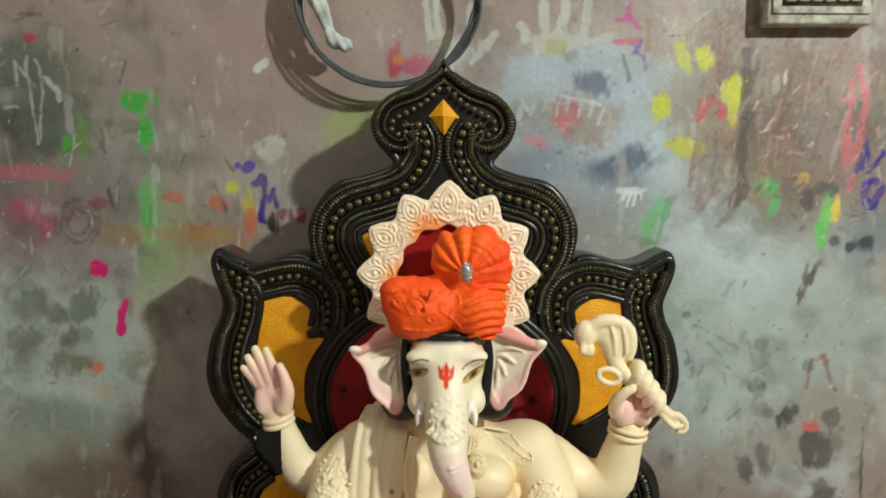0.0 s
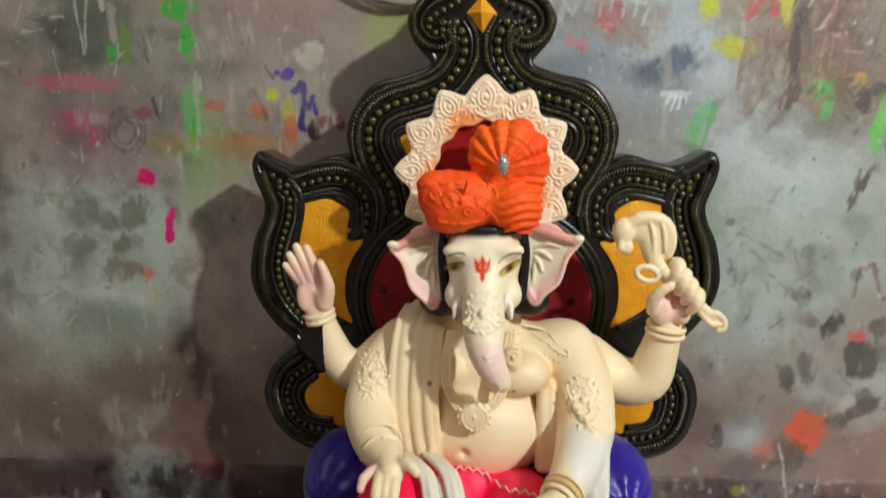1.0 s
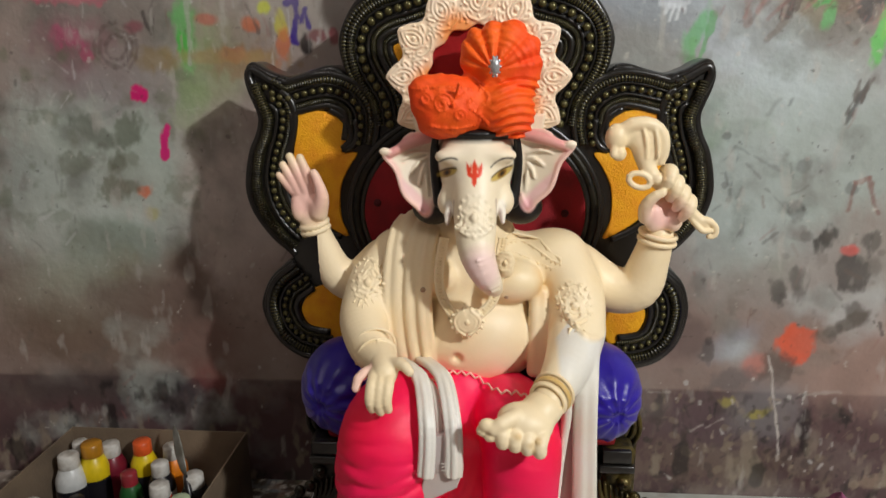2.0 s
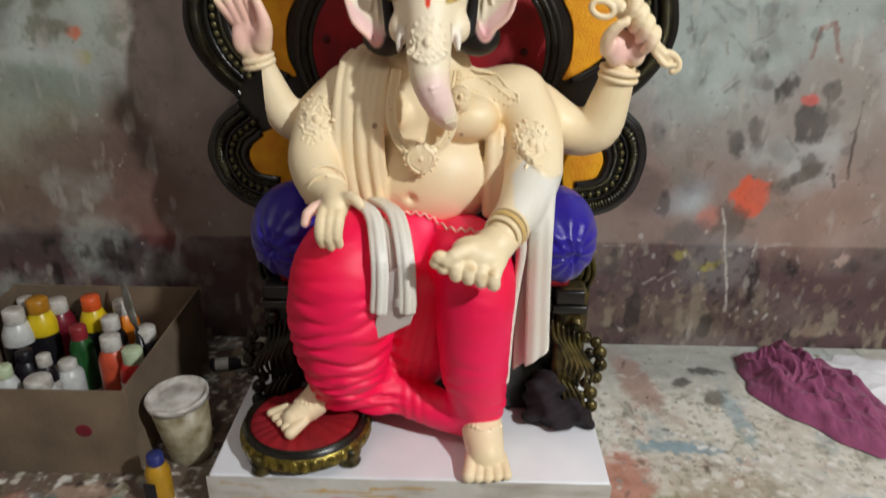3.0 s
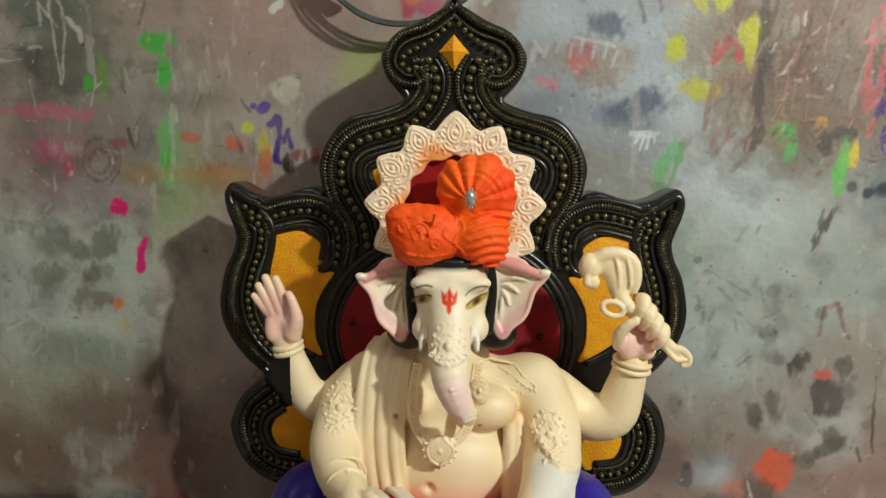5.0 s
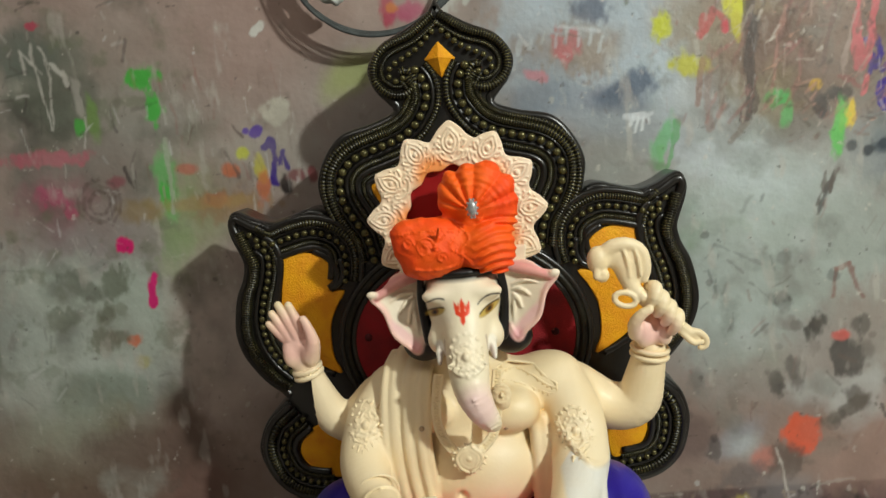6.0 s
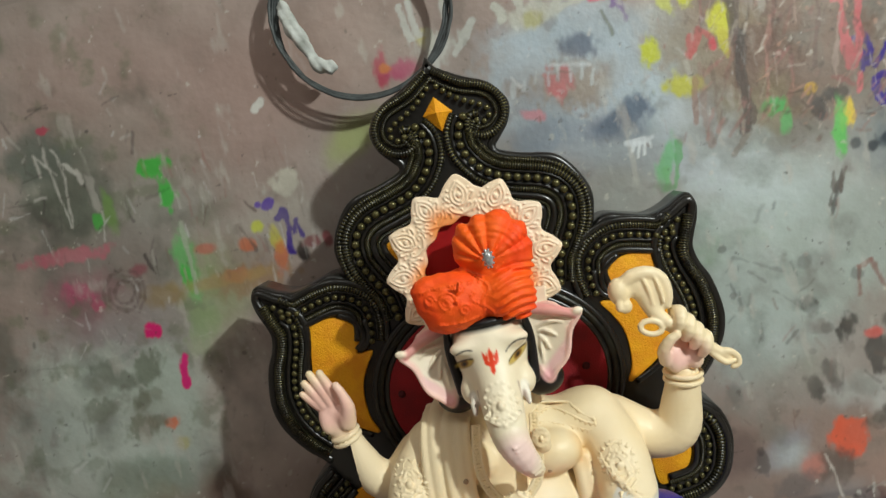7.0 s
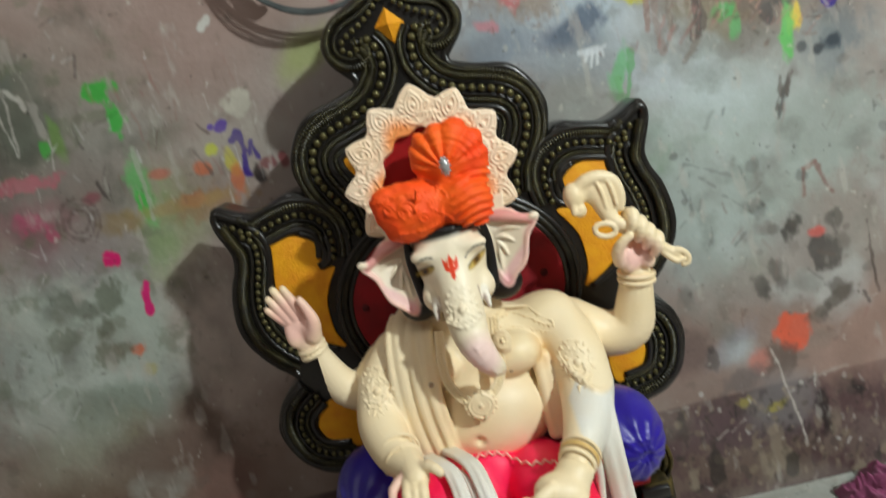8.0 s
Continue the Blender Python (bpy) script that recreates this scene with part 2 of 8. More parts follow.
# ---- materials ----
M_WALL = material("wall_paint", None, 0.62, second=(0.86, 0.84, 0.83), scale=9, bump=0.25, bump_scale=70, tinted=True, rough2=0.42)
M_PLAIN = material("plain_plaster", rgb(150, 138, 130), 0.8, scale=4, bump=0.2, bump_scale=60)
M_CEIL = material("ceiling_white", rgb(205, 200, 192), 0.9, scale=3)
M_FLOOR = material("painted_floor", None, 0.6, second=(0.8, 0.78, 0.76), scale=25, bump=0.5, bump_scale=90, tinted=True, rough2=0.35)
M_STATUE = material("statue_paint", None, 0.45, second=(0.97, 0.93, 0.84), scale=9, bump=0.09, bump_scale=130, tinted=True)
M_SATIN = material("pink_satin", rgb(255, 18, 92), 0.5, second=rgb(250, 8, 66), scale=6, bump=0.12, bump_scale=500)
M_FRINGE = material("pale_pink_beads", rgb(252, 208, 184), 0.5, second=rgb(246, 186, 170), scale=60)
M_GEM = material("silver_stones", rgb(214, 214, 212), 0.2, 0.6, second=rgb(150, 152, 156), scale=200)
M_TURBAN = material("orange_cloth", rgb(255, 104, 2), 0.6, second=rgb(252, 74, 2), scale=14, bump=0.35, bump_scale=420)
M_BLACK = material("black_lacquer", rgb(16, 15, 14), 0.3, second=rgb(26, 24, 19), scale=30, bump=0.1, bump_scale=200, coat=0.3)
M_RIDGE = material("gold_ridges", rgb(112, 106, 64), 0.3, 0.6, second=rgb(26, 24, 16), scale=34)
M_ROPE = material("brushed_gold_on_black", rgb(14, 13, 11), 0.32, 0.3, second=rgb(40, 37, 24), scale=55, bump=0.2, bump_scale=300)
M_BEAD = material("olive_gold_beads", rgb(66, 62, 38), 0.28, 0.6, second=rgb(112, 106, 66), scale=40)
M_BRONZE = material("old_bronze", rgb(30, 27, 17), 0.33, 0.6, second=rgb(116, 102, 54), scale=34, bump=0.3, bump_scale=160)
M_GILT = material("worn_gilt", rgb(150, 132, 56), 0.3, 0.7, second=rgb(50, 44, 22), scale=60, bump=0.2, bump_scale=200)
M_ORANGE = material("orange_velvet", rgb(246, 176, 12), 0.6, second=rgb(228, 144, 6), scale=20, bump=0.5, bump_scale=200)


def ripples(m, scale, depth):
    """Adds fine pressed waves to a material's relief."""
    nt = m.node_tree
    wave = nt.nodes.new("ShaderNodeTexWave")
    wave.wave_type, wave.bands_direction = "BANDS", "DIAGONAL"
    wave.inputs["Scale"].default_value, wave.inputs["Distortion"].default_value, wave.inputs["Detail Scale"].default_value = scale, 12.0, 2.5
    coord = nt.nodes.new("ShaderNodeTexCoord")
    nt.links.new(coord.outputs["Object"], wave.inputs["Vector"])
    bp = nt.nodes.new("ShaderNodeBump")
    bp.inputs["Strength"].default_value, bp.inputs["Distance"].default_value = 0.4, depth
    nt.links.new(wave.outputs["Fac"], bp.inputs["Height"])
    b = nt.nodes["Principled BSDF"]
    if b.inputs["Normal"].links:
        nt.links.new(b.inputs["Normal"].links[0].from_socket, bp.inputs["Normal"])
    nt.links.new(bp.outputs["Normal"], b.inputs["Normal"])


ripples(M_ORANGE, 60.0, 0.0012)
M_RED = material("crimson_velvet", rgb(150, 2, 20), 0.75, second=rgb(120, 2, 16), scale=16, bump=0.3, bump_scale=300)
M_DARKRED = material("dark_crimson_velvet", rgb(74, 0, 10), 0.8, second=rgb(52, 0, 8), scale=40)
M_BLUE = material("blue_satin", rgb(36, 10, 158), 0.34, second=rgb(26, 6, 128), scale=8, bump=0.15, bump_scale=300, sheen=0.2)
M_WHITE = material("white_gloss_paint", rgb(240, 241, 245), 0.4, second=rgb(226, 228, 234), scale=5, bump=0.1, bump_scale=80)
M_CARD = material("cardboard", rgb(124, 106, 86), 0.85, second=rgb(94, 80, 66), scale=7, bump=0.3, bump_scale=120)
M_CAP = material("white_plastic", rgb(204, 202, 196), 0.4, second=rgb(160, 154, 144), scale=45)
M_MAUVE = material("plum_cotton", rgb(150, 74, 112), 0.85, second=rgb(122, 54, 90), scale=18, bump=0.5, bump_scale=300, sheen=0.2)
M_CABLE = material("grey_cable", rgb(74, 80, 80), 0.5, second=rgb(50, 54, 55), scale=40)
M_RAG = material("white_rag", rgb(200, 204, 200), 0.9, second=rgb(170, 174, 168), scale=40, bump=0.4, bump_scale=200)
M_STEEL = material("dull_steel", rgb(150, 152, 146), 0.4, 0.7, second=rgb(110, 108, 98), scale=30, bump=0.2, bump_scale=200)
M_DARKRAG = material("dark_plum_cloth", rgb(36, 24, 30), 0.85, second=rgb(24, 15, 20), scale=14, bump=0.4, bump_scale=240)

# ---- the painted wall ----
WALL_Y = 1.885
gx, gz = np.meshgrid(np.arange(-1.45, 1.4501, 0.0034), np.arange(0.0, 1.9, 0.0034), indexing="ij")
coat = np.empty(gx.shape + (3,))
warp_x, warp_z = cloudy(gx, gz, 0.09, 5) - 0.5, cloudy(gx, gz, 0.09, 77) - 0.5
fuzz = cloudy(gx, gz, 0.035, 12) - 0.5
grit = cloudy(gx, gz * 0.6, 0.014, 14, 3) - 0.5


def lay(colour, w, part_of=(slice(None), slice(None))):
    coat[part_of] = coat[part_of] * (1 - w[..., None]) + np.array(colour) * w[..., None]


def near(x0, x1, z0, z1):
    i = np.searchsorted(gx[:, 0], (x0, x1))
    j = np.searchsorted(gz[0], (z0, z1))
    return slice(*i), slice(*j)


def dab(x, z, rx, rz, turn, colour, alpha, edge, rag):
    """One splash or spray of paint: edge 0.2 is a hard splash, 1 a spray."""
    reach = 2.2 * max(rx, rz) + 0.03
    q = near(x - reach, x + reach, z - reach, z + reach)
    amount = rag * (0.05 if edge > 0.75 else 0.5 * min(rx, rz) + 0.005)
    c, s = math.cos(radians(turn)), math.sin(radians(turn))
    u, v = gx[q] - x + amount * 2 * warp_x[q], gz[q] - z + amount * 2 * warp_z[q]
    d = np.hypot((c * u + s * v) / rx, (c * v - s * u) / rz) + 0.8 * rag * fuzz[q] + (1.6 * rag * grit[q] if edge < 0.75 else 0.5 * rag * grit[q])
    w = np.clip((1 + edge * 0.6 - d) / (1.2 * edge), 0, 1)
    lay(colour, alpha * w * w * (3 - 2 * w), q)


def stroke(x0, z0, x1, z1, half, colour, alpha):
    """One mark drawn with a brush, a finger or a nail."""
    q = near(min(x0, x1) - half - 0.02, max(x0, x1) + half + 0.02, min(z0, z1) - half - 0.02, max(z0, z1) + half + 0.02)
    u, v = gx[q] + 0.025 * warp_x[q], gz[q] + 0.025 * warp_z[q]
    ex, ez = x1 - x0, z1 - z0
    t = np.clip(((u - x0) * ex + (v - z0) * ez) / (ex * ex + ez * ez + 1e-9), 0, 1)
    d = np.hypot(u - x0 - t * ex, v - z0 - t * ez) + 0.007 * fuzz[q] + 0.6 * min(0.012, half + 0.003) * 2 * grit[q]
    w = np.clip((half + 0.0025 - d) / 0.004, 0, 1)
    lay(colour, alpha * w, q)


def scratches(seed, x0, x1, z0, z1, count, longest, turn, spread, colours, half=0.0012, alpha=0.7):
    """Many small random marks inside a stretch of the surface."""
    rs = np.random.RandomState(seed)
    for _ in range(count):
        x, z = rs.uniform(x0, x1), rs.uniform(z0, z1)
        a, n = radians(turn + rs.normal() * spread), longest * rs.uniform(0.15, 1) ** 1.5
        stroke(x, z, x + n * math.cos(a), z + n * math.sin(a), half * rs.uniform(0.3, 1.6), colours[rs.randint(len(colours))], alpha * rs.uniform(0.4, 1))


def flecks(seed, x0, x1, z0, z1, count, largest, colours, alpha=0.9):
    rs = np.random.RandomState(seed)
    for _ in range(count):
        r = largest * rs.uniform(0.2, 1) ** 2
        dab(rs.uniform(x0, x1), rs.uniform(z0, z1), r * rs.uniform(0.6, 1.6), r, rs.uniform(0, 180), colours[rs.randint(len(colours))], alpha * rs.uniform(0.5, 1), 0.4, 0.7)


coat[:] = rgb(160, 144, 136)
lay(rgb(156, 156, 150), 0.45 * np.clip(2.2 * (cloudy(gx, gz, 0.5, 3) - 0.42), 0, 1))
lay(rgb(132, 112, 104), 0.5 * np.clip(2.4 * (cloudy(gx, gz, 0.35, 8) - 0.5), 0, 1))
lay(rgb(140, 118, 108), 0.75 * np.clip((0.62 - gz + 0.3 * (cloudy(gx, gz, 0.3, 41) - 0.5)) / 0.35, 0, 1))
dado = 0.305 + 0.006 * warp_x
lay(rgb(86, 62, 64), 0.92 * np.clip((dado - gz) / 0.008, 0, 1))
lay(rgb(62, 46, 50), 0.7 * np.clip((dado - gz) / 0.008, 0, 1) * np.clip(3 * (cloudy(gx, gz, 0.14, 55) - 0.5), 0, 1))
dab(-0.829, 1.402, 0.249, 0.168, -20, rgb(146, 148, 140), 0.78, 1, 0.5)
dab(-0.951, 0.810, 0.315, 0.276, -0, rgb(158, 168, 162), 0.95, 0.9, 0.5)
dab(-0.723, 1.059, 0.121, 0.174, -0, rgb(160, 160, 152), 0.65, 1, 0.6)
dab(-0.720, 1.519, 0.183, 0.102, -0, rgb(132, 138, 128), 0.72, 1, 0.5)
dab(-1.006, 0.541, 0.306, 0.099, -0, rgb(128, 118, 100), 0.78, 1, 0.5)
dab(-0.638, 0.757, 0.122, 0.167, -10, rgb(150, 150, 146), 0.65, 0.9, 0.4)
dab(-0.451, 1.234, 0.106, 0.079, -0, rgb(172, 170, 160), 0.45, 1, 0.4)
dab(0.147, 1.158, 0.439, 0.266, -0, rgb(158, 160, 158), 0.65, 1, 0.5)
dab(0.435, 1.292, 0.249, 0.104, -10, rgb(156, 165, 175), 0.95, 0.8, 0.5)
dab(0.571, 1.188, 0.172, 0.079, -35, rgb(172, 180, 186), 0.95, 0.9, 0.5)
dab(0.688, 0.947, 0.362, 0.203, -0, rgb(164, 174, 170), 0.95, 0.9, 0.5)
dab(0.643, 0.753, 0.203, 0.166, -0, rgb(170, 180, 176), 0.78, 1, 0.5)
dab(0.918, 1.124, 0.172, 0.119, -0, rgb(158, 160, 158), 0.78, 1, 0.5)
dab(0.976, 0.615, 0.164, 0.155, -0, rgb(150, 138, 130), 0.65, 1, 0.5)
dab(0.504, 1.563, 0.219, 0.126, -0, rgb(194, 190, 182), 0.65, 1, 0.6)
dab(0.821, 1.437, 0.182, 0.179, -0, rgb(132, 116, 102), 0.59, 0.9, 0.6)
dab(0.942, 1.578, 0.090, 0.087, -0, rgb(190, 180, 176), 0.65, 1, 0.4)
dab(0.197, 1.304, 0.059, 0.036, -0, rgb(122, 132, 146), 0.78, 1, 0.4)
dab(-0.224, 1.406, 0.079, 0.045, 30, rgb(150, 162, 92), 0.72, 0.9, 0.4)
dab(-0.654, 1.113, 0.080, 0.120, -0, rgb(148, 160, 110), 0.59, 1, 0.5)
dab(-0.963, 1.363, 0.079, 0.142, -0, rgb(118, 118, 106), 0.78, 0.9, 0.6)
dab(-0.995, 1.505, 0.066, 0.076, -0, rgb(104, 108, 100), 0.52, 0.9, 0.6)
dab(-1.030, 1.244, 0.067, 0.079, -0, rgb(100, 104, 96), 0.65, 0.9, 0.5)
dab(-0.926, 1.044, 0.162, 0.121, -0, rgb(142, 128, 132), 0.52, 1, 0.5)
dab(-1.007, 1.297, 0.053, 0.052, -0, rgb(80, 82, 76), 0.52, 1, 0.5)
dab(-0.397, 1.294, 0.016, 0.052, -0, rgb(176, 170, 160), 0.65, 0.9, 0.5)
dab(-0.915, 1.544, 0.052, 0.038, -0, rgb(92, 104, 98), 0.65, 0.8, 0.5)
dab(-0.917, 1.225, 0.047, 0.059, -0, rgb(120, 118, 112), 0.65, 0.9, 0.5)
dab(-1.001, 0.893, 0.027, 0.019, -0, rgb(96, 100, 92), 0.78, 0.8, 0.6)
dab(-0.934, 0.740, 0.041, 0.019, -0, rgb(120, 122, 84), 0.78, 0.8, 0.5)
dab(-0.918, 0.641, 0.041, 0.034, -0, rgb(118, 110, 70), 0.78, 0.9, 0.5)
dab(-0.754, 0.600, 0.083, 0.085, -0, rgb(120, 96, 88), 0.65, 1, 0.5)
dab(0.664, 1.175, 0.040, 0.026, -0, rgb(150, 150, 80), 0.65, 0.9, 0.5)
dab(0.943, 1.150, 0.059, 0.053, -0, rgb(96, 108, 118), 0.78, 0.8, 0.6)
dab(0.554, 0.946, 0.067, 0.041, -0, rgb(140, 172, 140), 0.65, 1, 0.5)
dab(0.653, 0.967, 0.032, 0.024, -0, rgb(128, 170, 130), 0.91, 0.8, 0.5)
dab(0.557, 1.027, 0.054, 0.040, -0, rgb(120, 150, 130), 0.52, 1, 0.5)
dab(0.730, 0.627, 0.030, 0.031, -0, rgb(120, 150, 120), 0.78, 0.9, 0.5)
dab(0.537, 0.668, 0.016, 0.020, -0, rgb(96, 96, 92), 0.65, 0.8, 0.5)
dab(0.859, 0.755, 0.027, 0.055, -0, rgb(130, 126, 118), 0.52, 1, 0.5)
dab(-0.659, 0.548, 0.189, 0.219, -20, rgb(120, 98, 88), 0.6, 0.9, 0.7)
dab(-0.771, 0.693, 0.086, 0.168, -0, rgb(124, 114, 100), 0.4, 0.9, 0.5)
dab(-1.051, 0.420, 0.243, 0.092, -0, rgb(112, 92, 76), 0.78, 1, 0.5)
dab(-0.922, 0.649, 0.044, 0.031, -0, rgb(112, 108, 66), 0.78, 0.8, 0.6)
dab(-0.932, 0.590, 0.038, 0.017, -0, rgb(122, 118, 70), 0.78, 0.8, 0.6)
dab(-1.044, 0.619, 0.175, 0.129, -0, rgb(166, 164, 150), 0.65, 1, 0.5)
dab(-0.718, 0.297, 0.061, 0.048, -0, rgb(130, 66, 62), 0.65, 0.9, 0.5)
dab(-0.750, 0.409, 0.090, 0.092, -0, rgb(120, 86, 78), 0.65, 0.9, 0.5)
dab(0.626, 0.429, 0.070, 0.044, 30, rgb(158, 166, 176), 0.91, 0.8, 0.5)
dab(0.885, 0.463, 0.054, 0.043, -0, rgb(124, 112, 100), 0.78, 0.9, 0.6)
dab(0.952, 0.389, 0.166, 0.118, -0, rgb(168, 138, 126), 0.65, 1, 0.5)
dab(0.481, 0.488, 0.167, 0.174, -0, rgb(150, 126, 118), 0.52, 1, 0.5)
dab(0.527, 0.443, 0.056, 0.059, -0, rgb(112, 92, 88), 0.78, 0.8, 0.5)
dab(0.684, 0.635, 0.080, 0.055, -0, rgb(150, 172, 150), 0.45, 1, 0.5)
dab(0.653, 0.193, 0.131, 0.096, -0, rgb(92, 78, 80), 0.5, 0.8, 0.6)
dab(0.533, 0.223, 0.102, 0.064, -0, rgb(92, 70, 76), 0.91, 0.8, 0.6)
dab(0.732, 0.260, 0.085, 0.078, -0, rgb(130, 128, 130), 0.65, 0.9, 0.5)
dab(-1.046, 0.274, 0.250, 0.049, -0, rgb(78, 68, 66), 0.78, 0.9, 0.5)
dab(-0.848, 0.245, 0.124, 0.065, -0, rgb(66, 62, 66), 0.78, 0.9, 0.5)
dab(-0.918, 0.935, 0.272, 0.082, -15, rgb(184, 192, 184), 0.6, 0.9, 0.6)
dab(-0.803, 0.755, 0.151, 0.083, 10, rgb(176, 186, 180), 0.6, 0.9, 0.6)
dab(-1.025, 0.711, 0.166, 0.098, -0, rgb(182, 190, 184), 0.55, 0.9, 0.6)
dab(0.414, 1.525, 0.156, 0.043, -10, rgb(192, 200, 208), 0.7, 0.9, 0.5)
dab(0.640, 1.108, 0.146, 0.040, -30, rgb(190, 196, 202), 0.7, 0.9, 0.5)
dab(0.602, 1.068, 0.080, 0.093, -0, rgb(184, 190, 190), 0.6, 0.9, 0.5)
dab(0.796, 0.934, 0.201, 0.081, -10, rgb(184, 192, 188), 0.5, 0.9, 0.6)
dab(0.612, 0.836, 0.081, 0.164, -10, rgb(176, 186, 182), 0.6, 0.9, 0.6)
dab(0.756, 0.656, 0.245, 0.084, -0, rgb(152, 150, 148), 0.5, 0.9, 0.6)
dab(-0.471, 1.546, 0.196, 0.139, -0, rgb(160, 136, 128), 0.7, 1, 0.4)
dab(-0.249, 1.598, 0.208, 0.113, -0, rgb(166, 142, 132), 0.6, 1, 0.4)
dab(0.852, 1.565, 0.155, 0.088, -0, rgb(178, 154, 146), 0.5, 1, 0.4)
dab(0.793, 1.463, 0.260, 0.191, -0, rgb(118, 108, 94), 0.55, 0.9, 0.6)
dab(0.932, 1.322, 0.157, 0.142, -0, rgb(126, 120, 108), 0.5, 0.9, 0.6)
dab(0.600, 1.423, 0.143, 0.141, -0, rgb(150, 146, 128), 0.5, 0.9, 0.6)
dab(0.795, 1.424, 0.118, 0.141, -25, rgb(132, 104, 92), 0.6, 0.8, 0.7)
dab(0.872, 1.341, 0.157, 0.155, -10, rgb(112, 94, 82), 0.6, 0.85, 0.8)
dab(0.391, 1.422, 0.118, 0.090, -20, rgb(180, 192, 202), 0.8, 0.85, 0.5)
dab(0.474, 1.312, 0.079, 0.065, -40, rgb(182, 194, 204), 0.8, 0.85, 0.5)
dab(0.542, 1.234, 0.073, 0.072, -40, rgb(182, 193, 202), 0.8, 0.85, 0.5)
dab(0.605, 1.148, 0.086, 0.066, -40, rgb(184, 194, 200), 0.8, 0.85, 0.5)
dab(0.707, 1.095, 0.120, 0.053, -15, rgb(190, 198, 200), 0.7, 0.9, 0.5)
dab(0.331, 1.491, 0.055, 0.038, -20, rgb(92, 106, 126), 0.95, 0.85, 0.4)
dab(0.403, 1.290, 0.073, 0.034, -5, rgb(88, 102, 124), 0.95, 0.85, 0.4)
dab(-0.950, 1.373, 0.045, 0.044, -0, rgb(58, 56, 50), 0.8, 0.8, 0.6)
dab(-1.026, 1.381, 0.032, 0.052, -0, rgb(56, 54, 48), 0.8, 0.85, 0.6)
dab(-0.917, 1.535, 0.039, 0.035, -0, rgb(84, 98, 90), 0.8, 0.8, 0.4)
dab(-1.013, 1.178, 0.054, 0.079, -0, rgb(120, 84, 92), 0.5, 0.9, 0.6)
dab(-0.867, 1.159, 0.080, 0.066, -0, rgb(128, 116, 112), 0.5, 0.9, 0.6)
dab(0.573, 1.614, 0.058, 0.044, -0, rgb(204, 200, 188), 0.7, 0.8, 0.8)
dab(0.311, 1.486, 0.195, 0.076, 10, rgb(172, 182, 190), 0.9, 0.7, 0.5)
dab(0.326, 1.409, 0.098, 0.051, -0, rgb(140, 124, 108), 0.75, 0.6, 0.65)
dab(-1.011, 1.453, 0.034, 0.028, -0, rgb(190, 188, 175), 0.7, 0.6, 0.4)
dab(-0.708, 1.601, 0.308, 0.174, 0, rgb(160, 138, 130), 0.6, 1, 0.3)
dab(-0.951, 1.459, 0.094, 0.121, 0, rgb(104, 110, 98), 0.7, 0.8, 0.8)
dab(-1.000, 1.523, 0.054, 0.080, 0, rgb(96, 104, 96), 0.7, 0.8, 0.8)
dab(-0.881, 1.249, 0.174, 0.080, 0, rgb(126, 116, 110), 0.6, 0.9, 0.8)
dab(-0.978, 1.181, 0.094, 0.060, 0, rgb(150, 98, 108), 0.5, 0.8, 0.9)
dab(-0.590, 1.130, 0.134, 0.035, 0, rgb(150, 118, 84), 0.7, 0.7, 0.8)
dab(-0.693, 1.075, 0.048, 0.121, -8, rgb(128, 158, 104), 0.6, 0.7, 0.8)
dab(-0.950, 0.937, 0.174, 0.080, -10, rgb(176, 186, 176), 0.85, 0.8, 0.8)
dab(-0.830, 0.854, 0.107, 0.121, 0, rgb(170, 182, 172), 0.8, 0.8, 0.8)
dab(-0.999, 0.769, 0.147, 0.080, 0, rgb(178, 188, 180), 0.85, 0.8, 0.8)
dab(-1.021, 0.881, 0.054, 0.027, 0, rgb(112, 122, 106), 0.8, 0.7, 0.9)
dab(-0.880, 0.965, 0.040, 0.040, 0, rgb(108, 116, 100), 0.8, 0.7, 0.9)
dab(-0.915, 0.812, 0.035, 0.029, 0, rgb(104, 112, 90), 0.8, 0.7, 0.9)
dab(-0.948, 0.685, 0.121, 0.048, 0, rgb(124, 136, 122), 0.7, 0.8, 0.8)
dab(-1.008, 0.599, 0.121, 0.067, 0, rgb(150, 156, 138), 0.6, 0.9, 0.8)
dab(-0.873, 0.514, 0.147, 0.080, 0, rgb(112, 92, 82), 0.75, 0.8, 0.8)
dab(-0.745, 0.558, 0.080, 0.107, 0, rgb(108, 88, 80), 0.6, 0.8, 0.8)
dab(0.517, 1.631, 0.147, 0.080, 0, rgb(164, 142, 134), 0.6, 0.9, 0.5)
dab(0.855, 1.376, 0.174, 0.201, 0, rgb(136, 112, 98), 0.7, 0.8, 0.9)
dab(0.653, 1.491, 0.080, 0.147, 10, rgb(144, 124, 106), 0.7, 0.8, 0.9)
dab(0.924, 1.531, 0.107, 0.094, 0, rgb(150, 124, 112), 0.7, 0.8, 0.8)
dab(0.716, 1.257, 0.080, 0.080, 0, rgb(134, 128, 96), 0.6, 0.8, 0.9)
dab(1.001, 1.139, 0.067, 0.080, 0, rgb(112, 122, 128), 0.7, 0.7, 0.8)
dab(0.211, 1.347, 0.080, 0.060, 0, rgb(152, 164, 174), 0.7, 0.95, 0.7)
dab(0.248, 1.502, 0.107, 0.059, -15, rgb(172, 186, 196), 0.75, 0.9, 0.8)
dab(0.345, 1.522, 0.101, 0.067, -10, rgb(164, 180, 192), 0.65, 0.95, 0.8)
dab(0.183, 1.431, 0.060, 0.046, 20, rgb(168, 180, 190), 0.6, 0.9, 0.8)
